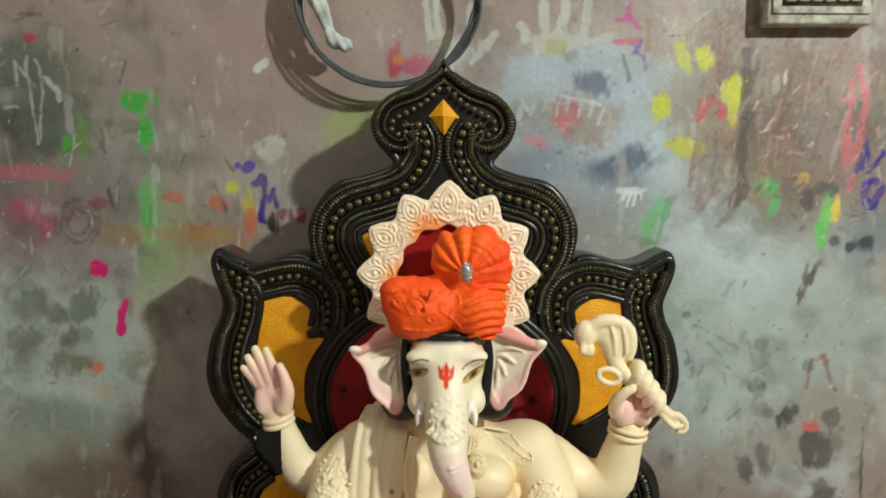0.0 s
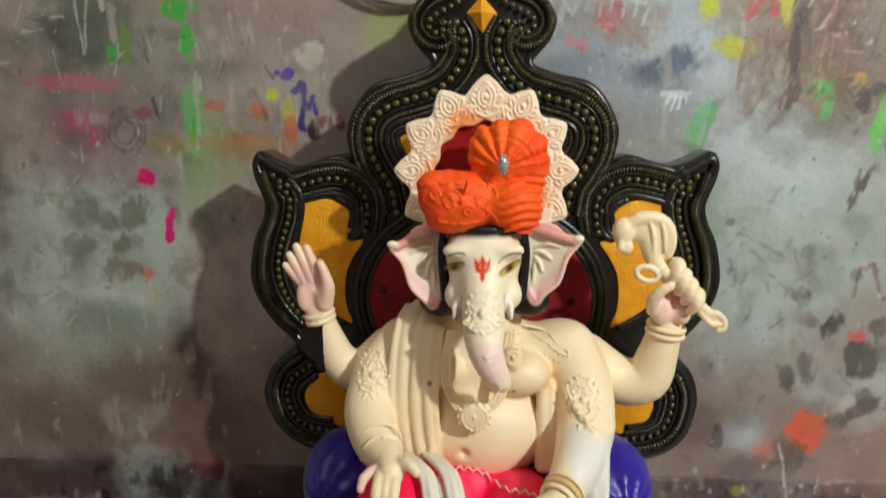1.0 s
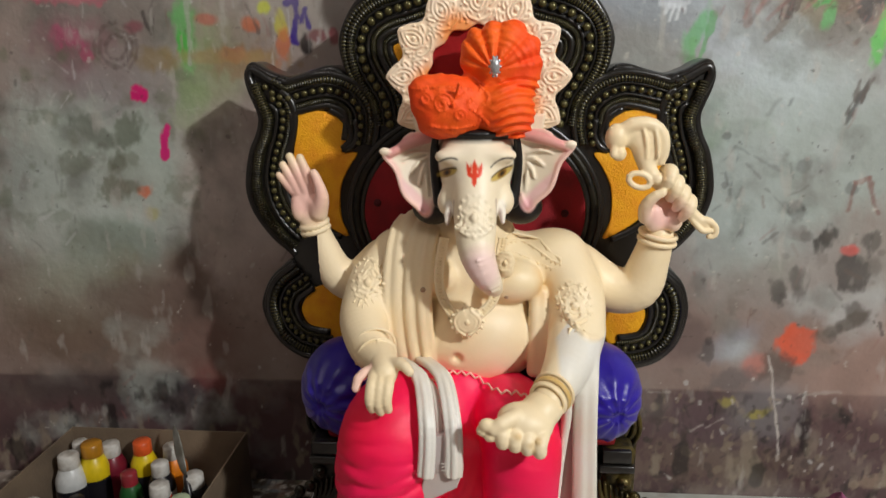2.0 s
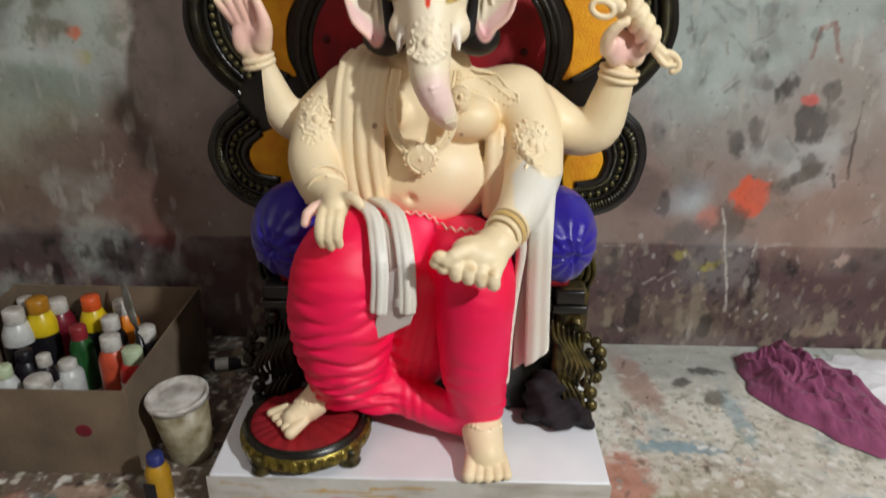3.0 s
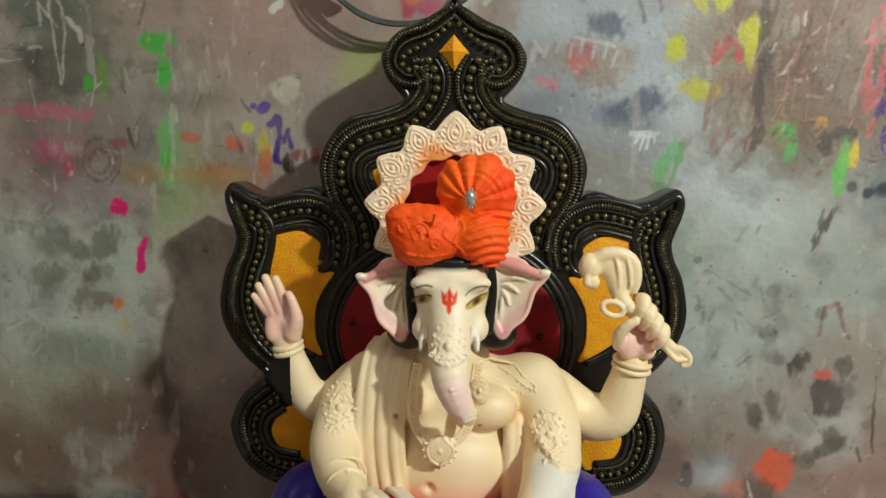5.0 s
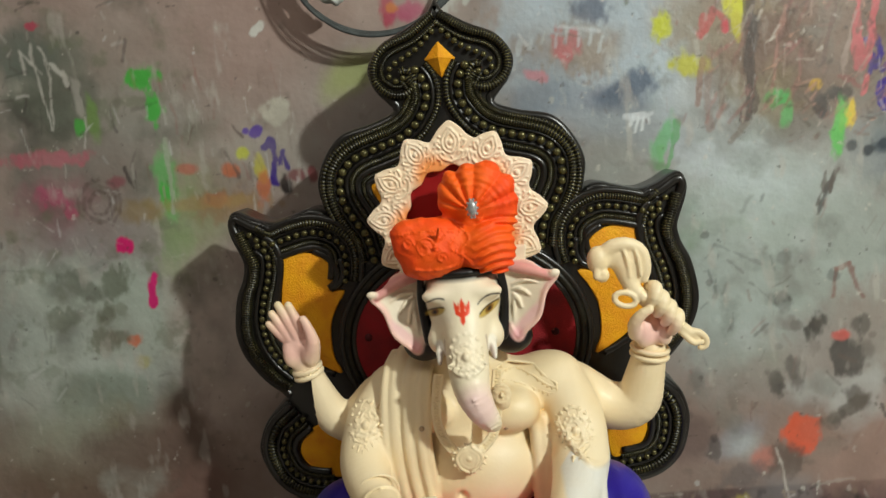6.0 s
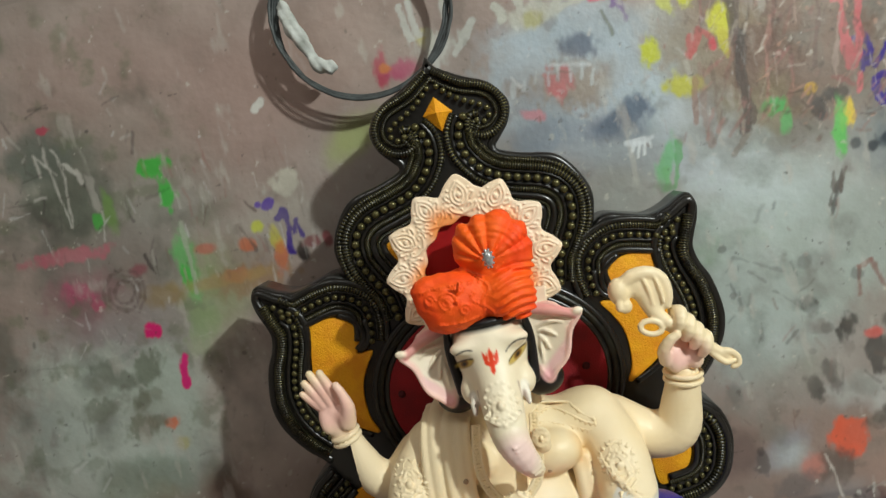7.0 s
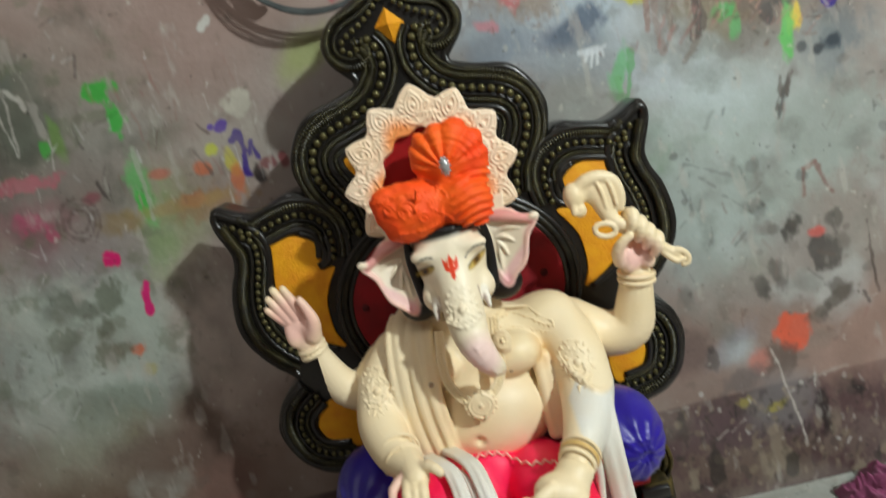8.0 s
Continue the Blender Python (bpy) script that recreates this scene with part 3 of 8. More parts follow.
dab(0.296, 1.406, 0.107, 0.048, 0, rgb(150, 138, 126), 0.75, 0.7, 0.9)
dab(0.420, 1.419, 0.043, 0.094, -15, rgb(172, 186, 196), 0.75, 0.85, 0.7)
dab(0.475, 1.335, 0.064, 0.074, -35, rgb(176, 190, 198), 0.8, 0.85, 0.7)
dab(0.558, 1.250, 0.078, 0.064, -40, rgb(186, 197, 202), 0.85, 0.8, 0.8)
dab(0.635, 1.144, 0.086, 0.072, -30, rgb(188, 199, 202), 0.85, 0.8, 0.8)
dab(0.739, 1.050, 0.161, 0.080, -15, rgb(184, 196, 196), 0.85, 0.7, 0.8)
dab(0.856, 1.125, 0.121, 0.067, 0, rgb(166, 172, 168), 0.6, 0.8, 0.8)
dab(0.339, 1.490, 0.043, 0.024, -10, rgb(92, 106, 126), 0.95, 0.7, 0.6)
dab(0.417, 1.312, 0.062, 0.032, 15, rgb(90, 104, 124), 0.95, 0.7, 0.6)
dab(0.225, 1.294, 0.080, 0.035, 10, rgb(132, 144, 156), 0.6, 0.95, 0.6)
dab(0.400, 1.222, 0.094, 0.067, 0, rgb(142, 148, 150), 0.6, 0.95, 0.7)
dab(0.362, 1.122, 0.080, 0.067, 0, rgb(146, 148, 142), 0.7, 0.9, 0.7)
dab(0.801, 0.893, 0.255, 0.147, 0, rgb(168, 180, 174), 0.75, 0.8, 0.8)
dab(0.630, 0.781, 0.107, 0.161, 0, rgb(174, 186, 182), 0.8, 0.8, 0.7)
dab(0.959, 0.949, 0.107, 0.107, 0, rgb(156, 164, 158), 0.7, 0.8, 0.8)
dab(0.748, 0.585, 0.174, 0.080, 0, rgb(150, 142, 136), 0.7, 0.8, 0.8)
dab(0.976, 0.672, 0.107, 0.107, 0, rgb(154, 148, 140), 0.6, 0.8, 0.8)
# pale dabs that brighten the throne's shadow on the wall through colour
dab(-0.610, 0.770, 0.140, 0.240, 8, rgb(188, 174, 166), 0.85, 0.8, 0.6)
dab(-0.520, 0.480, 0.120, 0.150, 0, rgb(150, 130, 120), 0.5, 1, 0.6)
# mottled sprays: dark and pale on one side, brown scrubbing on the other
west, east_top = np.clip((-0.50 - gx) / 0.2, 0, 1), np.clip((gx - 0.55) / 0.12, 0, 1) * np.clip((gz - 1.16) / 0.12, 0, 1)
east = np.clip((gx - 0.45) / 0.15, 0, 1) * np.clip((gz - 0.33) / 0.1, 0, 1)
lay(rgb(84, 88, 78), 0.60 * west * np.clip(5 * (cloudy(gx, gz, 0.12, 401, 5) - 0.56), 0, 1) * np.clip((gz - 0.55) / 0.2, 0, 1))
lay(rgb(186, 194, 186), 0.55 * west * np.clip(5 * (cloudy(gx, gz, 0.15, 402, 5) - 0.57), 0, 1) * np.clip((1.12 - gz) / 0.2, 0, 1))
lay(rgb(104, 112, 88), 0.5 * west * np.clip(7 * (cloudy(gx, gz, 0.05, 403, 4) - 0.60), 0, 1) * np.clip((gz - 0.6) / 0.2, 0, 1))
lay(rgb(102, 80, 68), 0.60 * east_top * np.clip(5 * (cloudy(gx + 0.5 * gz, gz * 0.5, 0.06, 404, 5) - 0.50), 0, 1))
lay(rgb(150, 140, 112), 0.45 * east_top * np.clip(6 * (cloudy(gx, gz, 0.07, 405, 5) - 0.56), 0, 1))
lay(rgb(196, 204, 204), 0.50 * east * np.clip(5 * (cloudy(gx, gz, 0.14, 406, 5) - 0.56), 0, 1) * np.clip((1.2 - gz) / 0.1, 0, 1))
lay(rgb(118, 122, 114), 0.45 * east * np.clip(6 * (cloudy(gx, gz, 0.08, 407, 5) - 0.58), 0, 1))
dab(-0.967, 1.590, 0.018, 0.010, -0, rgb(178, 70, 92), 0.9, 0.52, 0.75)
dab(-0.716, 1.452, 0.042, 0.022, 12, rgb(64, 170, 62), 0.95, 0.52, 0.75)
dab(-0.705, 1.377, 0.018, 0.034, -10, rgb(70, 176, 70), 0.95, 0.52, 0.75)
dab(-0.894, 1.347, 0.013, 0.020, -0, rgb(66, 168, 60), 0.8, 0.6, 0.65)
dab(-0.858, 1.363, 0.015, 0.052, -0, rgb(110, 150, 70), 0.7, 0.7, 0.5)
dab(-0.702, 1.193, 0.027, 0.079, -0, rgb(104, 184, 104), 0.8, 0.7, 0.6)
dab(-0.713, 1.160, 0.017, 0.033, -0, rgb(60, 180, 60), 0.9, 0.52, 0.75)
dab(-0.994, 1.280, 0.106, 0.018, -0, rgb(176, 96, 110), 0.9, 0.6, 0.75)
dab(-0.989, 1.184, 0.046, 0.027, -0, rgb(172, 80, 110), 0.9, 0.6, 0.75)
dab(-0.948, 1.145, 0.024, 0.013, -0, rgb(176, 86, 112), 0.8, 0.6, 0.75)
dab(-0.829, 1.051, 0.023, 0.023, -0, rgb(214, 28, 112), 1, 0.37, 0.55)
stroke(-0.768, 0.972, -0.786, 0.908, 0.0115, rgb(214, 38, 120), 1)
dab(-0.842, 0.811, 0.021, 0.017, 30, rgb(220, 110, 62), 0.9, 0.52, 0.65)
dab(-0.830, 0.755, 0.021, 0.019, -0, rgb(178, 168, 88), 0.6, 0.6, 0.4)
dab(-0.506, 1.247, 0.016, 0.016, -0, rgb(190, 196, 60), 1, 0.52, 0.55)
dab(-0.468, 1.201, 0.013, 0.029, -0, rgb(196, 190, 70), 0.9, 0.52, 0.75)
dab(-0.542, 1.210, 0.020, 0.016, -0, rgb(206, 112, 70), 0.9, 0.6, 0.65)
dab(-0.644, 1.223, 0.027, 0.013, -0, rgb(190, 100, 84), 0.7, 0.7, 0.4)
dab(-0.586, 1.143, 0.033, 0.016, -0, rgb(190, 100, 80), 0.7, 0.7, 0.5)
dab(-0.468, 1.161, 0.016, 0.040, -10, rgb(206, 110, 66), 0.8, 0.6, 0.5)
dab(-0.825, 1.208, 0.021, 0.016, -0, rgb(140, 70, 84), 0.7, 0.6, 0.4)
dab(-0.463, 1.295, 0.016, 0.014, -0, rgb(78, 42, 158), 1, 0.42, 0.55)
dab(-0.491, 1.300, 0.008, 0.008, -0, rgb(78, 42, 158), 1, 0.42, 0.55)
dab(-0.410, 1.158, 0.015, 0.029, -0, rgb(36, 28, 28), 1, 0.47, 0.65)
dab(-0.385, 1.182, 0.020, 0.013, -0, rgb(120, 40, 52), 0.8, 0.6, 0.65)
dab(-0.345, 1.182, 0.011, 0.018, -0, rgb(124, 30, 44), 0.9, 0.52, 0.65)
dab(-0.412, 1.342, 0.037, 0.029, 30, rgb(198, 196, 182), 0.95, 0.52, 0.65)
dab(-0.613, 1.140, 0.133, 0.016, -0, rgb(168, 140, 84), 0.6, 0.7, 0.5)
dab(-0.774, 1.132, 0.054, 0.027, -0, rgb(140, 118, 70), 0.6, 0.7, 0.5)
dab(-0.432, 1.529, 0.022, 0.011, 30, rgb(204, 204, 198), 1, 0.42, 0.75)
stroke(-0.535, 1.332, -0.496, 1.287, 0.0022, rgb(70, 44, 40), 0.8)
stroke(-0.544, 1.247, -0.525, 1.191, 0.0022, rgb(80, 70, 66), 0.7)
stroke(-1.001, 1.530, -0.964, 1.479, 0.0015, rgb(186, 186, 178), 0.9)
stroke(-0.961, 1.543, -0.944, 1.492, 0.0015, rgb(186, 186, 178), 0.9)
stroke(-0.976, 1.492, -0.964, 1.350, 0.0015, rgb(186, 186, 178), 0.8)
stroke(-0.943, 1.505, -0.912, 1.473, 0.0037, rgb(190, 190, 182), 0.9)
stroke(-0.912, 1.467, -0.888, 1.428, 0.0045, rgb(60, 56, 52), 0.6)
stroke(-0.936, 1.645, -1.002, 1.629, 0.0030, rgb(80, 76, 70), 0.6)
stroke(-0.796, 1.245, -0.785, 1.190, 0.0022, rgb(60, 50, 50), 0.7)
stroke(-1.010, 0.989, -0.887, 1.017, 0.0074, rgb(130, 138, 130), 0.5)
dab(-0.957, 0.962, 0.068, 0.027, -40, rgb(110, 116, 104), 0.7, 0.7, 0.6)
dab(-0.907, 0.880, 0.019, 0.025, -0, rgb(96, 100, 80), 0.7, 0.7, 0.5)
dab(-0.882, 0.824, 0.027, 0.017, -0, rgb(96, 100, 76), 0.7, 0.7, 0.5)
dab(-0.119, 1.554, 0.021, 0.038, -10, rgb(176, 60, 84), 0.9, 0.6, 0.75)
dab(-0.073, 1.535, 0.042, 0.023, -0, rgb(180, 70, 110), 0.8, 0.6, 0.5)
dab(-0.112, 1.548, 0.016, 0.013, -0, rgb(204, 120, 50), 0.9, 0.52, 0.65)
dab(-0.002, 1.586, 0.021, 0.025, -0, rgb(196, 190, 80), 0.8, 0.6, 0.4)
stroke(-0.048, 1.668, -0.031, 1.599, 0.0089, rgb(190, 192, 186), 0.95)
stroke(-0.022, 1.674, -0.009, 1.599, 0.0067, rgb(190, 192, 186), 0.95)
stroke(0.055, 1.675, 0.052, 1.612, 0.0067, rgb(190, 192, 186), 0.95)
stroke(0.114, 1.599, 0.063, 1.542, 0.0089, rgb(190, 192, 186), 0.95)
dab(0.018, 1.567, 0.049, 0.038, -0, rgb(188, 190, 184), 0.9, 0.6, 0.75)
dab(0.251, 1.581, 0.054, 0.028, -0, rgb(190, 192, 180), 0.85, 0.6, 0.5)
stroke(0.186, 1.593, 0.172, 1.625, 0.0097, rgb(188, 190, 180), 0.9)
stroke(0.233, 1.600, 0.222, 1.675, 0.0104, rgb(188, 190, 180), 0.9)
stroke(0.269, 1.606, 0.272, 1.676, 0.0104, rgb(188, 190, 180), 0.9)
stroke(0.308, 1.600, 0.326, 1.676, 0.0097, rgb(188, 190, 180), 0.9)
stroke(0.315, 1.581, 0.367, 1.601, 0.0089, rgb(188, 190, 180), 0.9)
dab(0.251, 1.577, 0.026, 0.020, -0, rgb(170, 166, 96), 0.7, 0.6, 0.4)
dab(0.261, 1.415, 0.021, 0.038, 15, rgb(196, 98, 104), 0.9, 0.52, 0.85)
dab(0.300, 1.428, 0.013, 0.028, 15, rgb(192, 96, 104), 0.8, 0.52, 0.85)
dab(0.203, 1.356, 0.029, 0.012, -20, rgb(200, 130, 140), 0.8, 0.6, 0.75)
stroke(0.420, 1.676, 0.413, 1.645, 0.0067, rgb(196, 80, 150), 0.9)
stroke(0.387, 1.638, 0.421, 1.645, 0.0052, rgb(196, 80, 150), 0.9)
stroke(0.421, 1.645, 0.439, 1.626, 0.0052, rgb(196, 80, 150), 0.9)
stroke(0.386, 1.588, 0.438, 1.598, 0.0059, rgb(206, 100, 120), 0.9)
stroke(0.444, 1.595, 0.426, 1.563, 0.0037, rgb(110, 70, 150), 0.8)
stroke(0.425, 1.588, 0.459, 1.528, 0.0037, rgb(116, 80, 160), 0.6)
stroke(0.462, 1.639, 0.464, 1.576, 0.0074, rgb(150, 130, 90), 0.6)
stroke(0.400, 1.556, 0.415, 1.499, 0.0030, rgb(96, 104, 84), 0.7)
stroke(0.452, 1.563, 0.453, 1.525, 0.0045, rgb(130, 110, 150), 0.5)
dab(0.498, 1.438, 0.023, 0.033, -0, rgb(196, 204, 44), 1, 0.47, 0.65)
dab(0.557, 1.348, 0.042, 0.026, -0, rgb(192, 192, 60), 0.95, 0.6, 0.75)
dab(0.595, 1.551, 0.021, 0.025, 25, rgb(210, 214, 60), 0.95, 0.52, 0.75)
dab(0.549, 1.557, 0.015, 0.038, 15, rgb(200, 206, 90), 0.8, 0.6, 0.75)
dab(0.669, 1.475, 0.029, 0.036, -0, rgb(206, 206, 50), 0.95, 0.57, 0.75)
dab(0.665, 1.424, 0.013, 0.030, -0, rgb(196, 190, 60), 0.9, 0.6, 0.75)
stroke(0.581, 1.410, 0.611, 1.468, 0.0067, rgb(186, 96, 92), 0.8)
stroke(0.611, 1.468, 0.639, 1.436, 0.0052, rgb(186, 96, 92), 0.8)
stroke(0.586, 1.455, 0.581, 1.404, 0.0067, rgb(186, 96, 92), 0.8)
dab(0.639, 1.424, 0.009, 0.015, -0, rgb(206, 80, 90), 0.9, 0.52, 0.65)
stroke(0.700, 1.514, 0.699, 1.398, 0.0089, rgb(92, 82, 76), 0.75)
stroke(0.710, 1.437, 0.675, 1.215, 0.0104, rgb(76, 68, 64), 0.85)
stroke(0.602, 1.385, 0.596, 1.201, 0.0067, rgb(150, 120, 110), 0.5)
stroke(0.676, 1.202, 0.638, 1.162, 0.0059, rgb(120, 104, 88), 0.5)
dab(0.746, 1.255, 0.029, 0.021, -0, rgb(80, 170, 90), 0.9, 0.52, 0.75)
dab(0.770, 1.222, 0.016, 0.029, -0, rgb(96, 180, 104), 0.8, 0.6, 0.75)
dab(0.485, 1.181, 0.017, 0.059, -20, rgb(106, 186, 120), 0.75, 0.6, 0.5)
dab(0.837, 1.274, 0.014, 0.013, -0, rgb(222, 176, 30), 1, 0.42, 0.55)
dab(0.845, 1.236, 0.021, 0.034, -0, rgb(40, 42, 46), 0.9, 0.52, 0.85)
dab(0.870, 1.256, 0.024, 0.018, -0, rgb(40, 42, 46), 0.9, 0.52, 0.85)
dab(0.913, 1.210, 0.016, 0.034, -15, rgb(226, 196, 40), 0.95, 0.52, 0.75)
dab(0.891, 1.177, 0.016, 0.066, -8, rgb(90, 196, 84), 0.9, 0.57, 0.75)
dab(0.910, 1.256, 0.018, 0.016, -0, rgb(50, 40, 40), 0.8, 0.52, 0.85)
dab(0.991, 1.124, 0.024, 0.018, -0, rgb(60, 72, 84), 0.8, 0.6, 0.75)
stroke(0.894, 1.295, 0.935, 1.269, 0.0074, rgb(150, 84, 84), 0.7)
stroke(0.876, 1.056, 0.850, 1.029, 0.0037, rgb(84, 80, 78), 0.9)
stroke(0.881, 1.072, 0.864, 1.029, 0.0030, rgb(84, 80, 78), 0.9)
stroke(0.857, 1.036, 0.836, 0.982, 0.0037, rgb(84, 84, 82), 0.8)
stroke(0.430, 1.246, 0.427, 1.207, 0.0015, rgb(214, 220, 222), 0.9)
stroke(0.443, 1.246, 0.440, 1.211, 0.0015, rgb(214, 220, 222), 0.9)
stroke(0.416, 1.246, 0.413, 1.227, 0.0015, rgb(214, 220, 222), 0.9)
stroke(0.456, 1.247, 0.455, 1.224, 0.0015, rgb(214, 220, 222), 0.9)
dab(0.434, 1.246, 0.034, 0.008, -0, rgb(210, 216, 220), 0.8, 0.6, 0.85)
stroke(0.175, 1.453, 0.189, 1.427, 0.0015, rgb(220, 224, 226), 0.8)
stroke(0.260, 1.460, 0.351, 1.448, 0.0022, rgb(206, 212, 218), 0.6)
stroke(0.595, 0.919, 0.705, 0.864, 0.0022, rgb(120, 124, 120), 0.5)
stroke(0.569, 0.891, 0.595, 0.919, 0.0022, rgb(120, 124, 120), 0.5)
stroke(0.680, 0.823, 0.737, 0.768, 0.0030, rgb(116, 120, 114), 0.6)
stroke(0.735, 0.809, 0.774, 0.837, 0.0030, rgb(116, 120, 114), 0.6)
dab(0.743, 0.782, 0.030, 0.019, -0, rgb(110, 116, 110), 0.6, 0.7, 0.6)
dab(0.828, 0.706, 0.019, 0.025, -0, rgb(78, 76, 72), 0.85, 0.6, 0.75)
dab(0.894, 0.629, 0.027, 0.042, -0, rgb(74, 70, 68), 0.85, 0.6, 0.85)
dab(0.772, 0.606, 0.014, 0.028, -0, rgb(78, 76, 72), 0.8, 0.6, 0.85)
dab(0.725, 0.585, 0.019, 0.031, -0, rgb(82, 80, 76), 0.8, 0.6, 0.85)
dab(0.891, 0.675, 0.019, 0.011, -0, rgb(206, 100, 96), 0.85, 0.6, 0.65)
dab(0.944, 0.700, 0.014, 0.025, -0, rgb(90, 86, 80), 0.7, 0.6, 0.5)
dab(0.928, 0.515, 0.041, 0.023, -40, rgb(80, 76, 70), 0.7, 0.6, 0.6)
dab(0.947, 0.643, 0.016, 0.022, -0, rgb(96, 90, 84), 0.6, 0.7, 0.5)
stroke(0.875, 0.769, 0.882, 0.838, 0.0045, rgb(140, 104, 94), 0.7)
stroke(0.882, 0.838, 0.914, 0.852, 0.0045, rgb(140, 104, 94), 0.7)
stroke(0.914, 0.852, 0.946, 0.769, 0.0045, rgb(134, 96, 88), 0.7)
stroke(1.016, 0.672, 1.017, 0.516, 0.0022, rgb(90, 80, 76), 0.8)
dab(0.792, 0.436, 0.047, 0.050, -0, rgb(224, 100, 70), 1, 0.32, 0.4)
dab(0.696, 0.377, 0.031, 0.033, -0, rgb(206, 120, 104), 0.6, 0.7, 0.4)
dab(0.579, 0.414, 0.017, 0.036, -10, rgb(92, 86, 86), 0.8, 0.6, 0.85)
dab(0.651, 0.337, 0.056, 0.024, 20, rgb(112, 104, 104), 0.7, 0.7, 0.6)
dab(0.753, 0.370, 0.036, 0.045, -0, rgb(92, 80, 74), 0.7, 0.6, 0.6)
dab(0.733, 0.571, 0.019, 0.031, -0, rgb(78, 74, 70), 0.85, 0.6, 0.75)
dab(0.783, 0.593, 0.019, 0.042, -0, rgb(84, 80, 76), 0.7, 0.6, 0.5)
dab(0.833, 0.705, 0.026, 0.029, -20, rgb(76, 74, 70), 0.85, 0.6, 0.85)
dab(0.899, 0.623, 0.032, 0.047, -0, rgb(70, 66, 64), 0.9, 0.57, 0.75)
dab(0.894, 0.676, 0.021, 0.011, -0, rgb(206, 100, 92), 0.85, 0.6, 0.65)
dab(0.926, 0.699, 0.013, 0.019, -0, rgb(84, 80, 76), 0.7, 0.6, 0.75)
dab(0.907, 0.493, 0.068, 0.017, 28, rgb(92, 86, 78), 0.8, 0.6, 0.7)
dab(0.540, 0.591, 0.019, 0.028, -0, rgb(110, 110, 106), 0.6, 0.7, 0.6)
dab(0.637, 0.274, 0.017, 0.014, -0, rgb(170, 160, 70), 0.7, 0.6, 0.75)
dab(0.719, 0.243, 0.026, 0.014, 20, rgb(170, 160, 64), 0.7, 0.6, 0.75)
stroke(1.016, 0.638, 1.020, 0.487, 0.0030, rgb(84, 70, 64), 0.8)
stroke(0.730, 0.404, 0.780, 0.112, 0.0015, rgb(206, 200, 192), 0.9)
stroke(0.986, 0.494, 0.994, 0.465, 0.0045, rgb(84, 76, 72), 0.8)
dab(0.665, 0.084, 0.279, 0.056, -0, rgb(122, 106, 92), 0.5, 0.6, 1.2)
dab(0.914, 0.099, 0.086, 0.082, -20, rgb(120, 106, 100), 0.5, 0.6, 1)
dab(1.037, 0.059, 0.044, 0.023, 10, rgb(150, 130, 112), 0.8, 0.6, 0.75)
dab(1.057, 0.266, 0.017, 0.022, -30, rgb(176, 150, 140), 0.9, 0.52, 0.85)
stroke(0.440, 0.294, 0.498, 0.298, 0.0030, rgb(186, 180, 172), 0.6)
stroke(0.812, 0.296, 0.910, 0.304, 0.0022, rgb(176, 168, 160), 0.5)
stroke(0.552, 0.182, 0.586, 0.208, 0.0030, rgb(180, 172, 166), 0.7)
stroke(0.594, 0.200, 0.635, 0.225, 0.0030, rgb(180, 172, 166), 0.7)
stroke(-0.444, 1.256, -0.428, 1.274, 0.0067, rgb(46, 10, 132), 1)
stroke(-0.428, 1.274, -0.424, 1.228, 0.0074, rgb(46, 10, 132), 1)
stroke(-0.424, 1.228, -0.443, 1.168, 0.0082, rgb(46, 10, 132), 1)
stroke(-0.417, 1.212, -0.404, 1.240, 0.0067, rgb(46, 10, 132), 1)
stroke(-0.404, 1.240, -0.401, 1.204, 0.0067, rgb(46, 10, 132), 1)
stroke(-0.424, 1.228, -0.411, 1.212, 0.0059, rgb(46, 10, 132), 1)
stroke(0.968, 1.374, 0.985, 1.350, 0.0074, rgb(46, 10, 132), 1)
stroke(0.985, 1.350, 0.972, 1.309, 0.0074, rgb(46, 10, 132), 1)
stroke(0.954, 1.367, 0.971, 1.366, 0.0067, rgb(46, 10, 132), 1)
stroke(0.965, 1.335, 0.960, 1.296, 0.0067, rgb(46, 10, 132), 1)
stroke(1.018, 1.332, 0.986, 1.300, 0.0067, rgb(46, 10, 132), 1)
stroke(1.017, 1.246, 1.013, 1.270, 0.0082, rgb(44, 8, 136), 1)
stroke(1.013, 1.270, 1.002, 1.280, 0.0082, rgb(44, 8, 136), 1)
stroke(1.002, 1.280, 0.989, 1.270, 0.0082, rgb(44, 8, 136), 1)
stroke(0.989, 1.270, 0.983, 1.246, 0.0082, rgb(44, 8, 136), 1)
stroke(0.983, 1.246, 0.987, 1.222, 0.0082, rgb(44, 8, 136), 1)
stroke(0.987, 1.222, 0.998, 1.212, 0.0082, rgb(44, 8, 136), 1)
stroke(0.998, 1.212, 1.011, 1.222, 0.0082, rgb(44, 8, 136), 1)
stroke(1.011, 1.222, 1.017, 1.246, 0.0082, rgb(44, 8, 136), 1)
stroke(0.950, 1.531, 0.965, 1.482, 0.0074, rgb(214, 96, 106), 0.9)
stroke(0.965, 1.482, 0.979, 1.443, 0.0067, rgb(214, 96, 106), 0.9)
stroke(0.979, 1.443, 0.968, 1.374, 0.0074, rgb(214, 96, 106), 0.9)
stroke(0.968, 1.374, 0.944, 1.312, 0.0067, rgb(214, 96, 106), 0.9)
stroke(0.916, 1.458, 0.950, 1.462, 0.0067, rgb(214, 96, 106), 0.9)
stroke(0.934, 1.420, 0.933, 1.312, 0.0119, rgb(214, 96, 106), 0.9)
stroke(0.954, 1.289, 0.948, 1.250, 0.0074, rgb(214, 96, 106), 0.9)
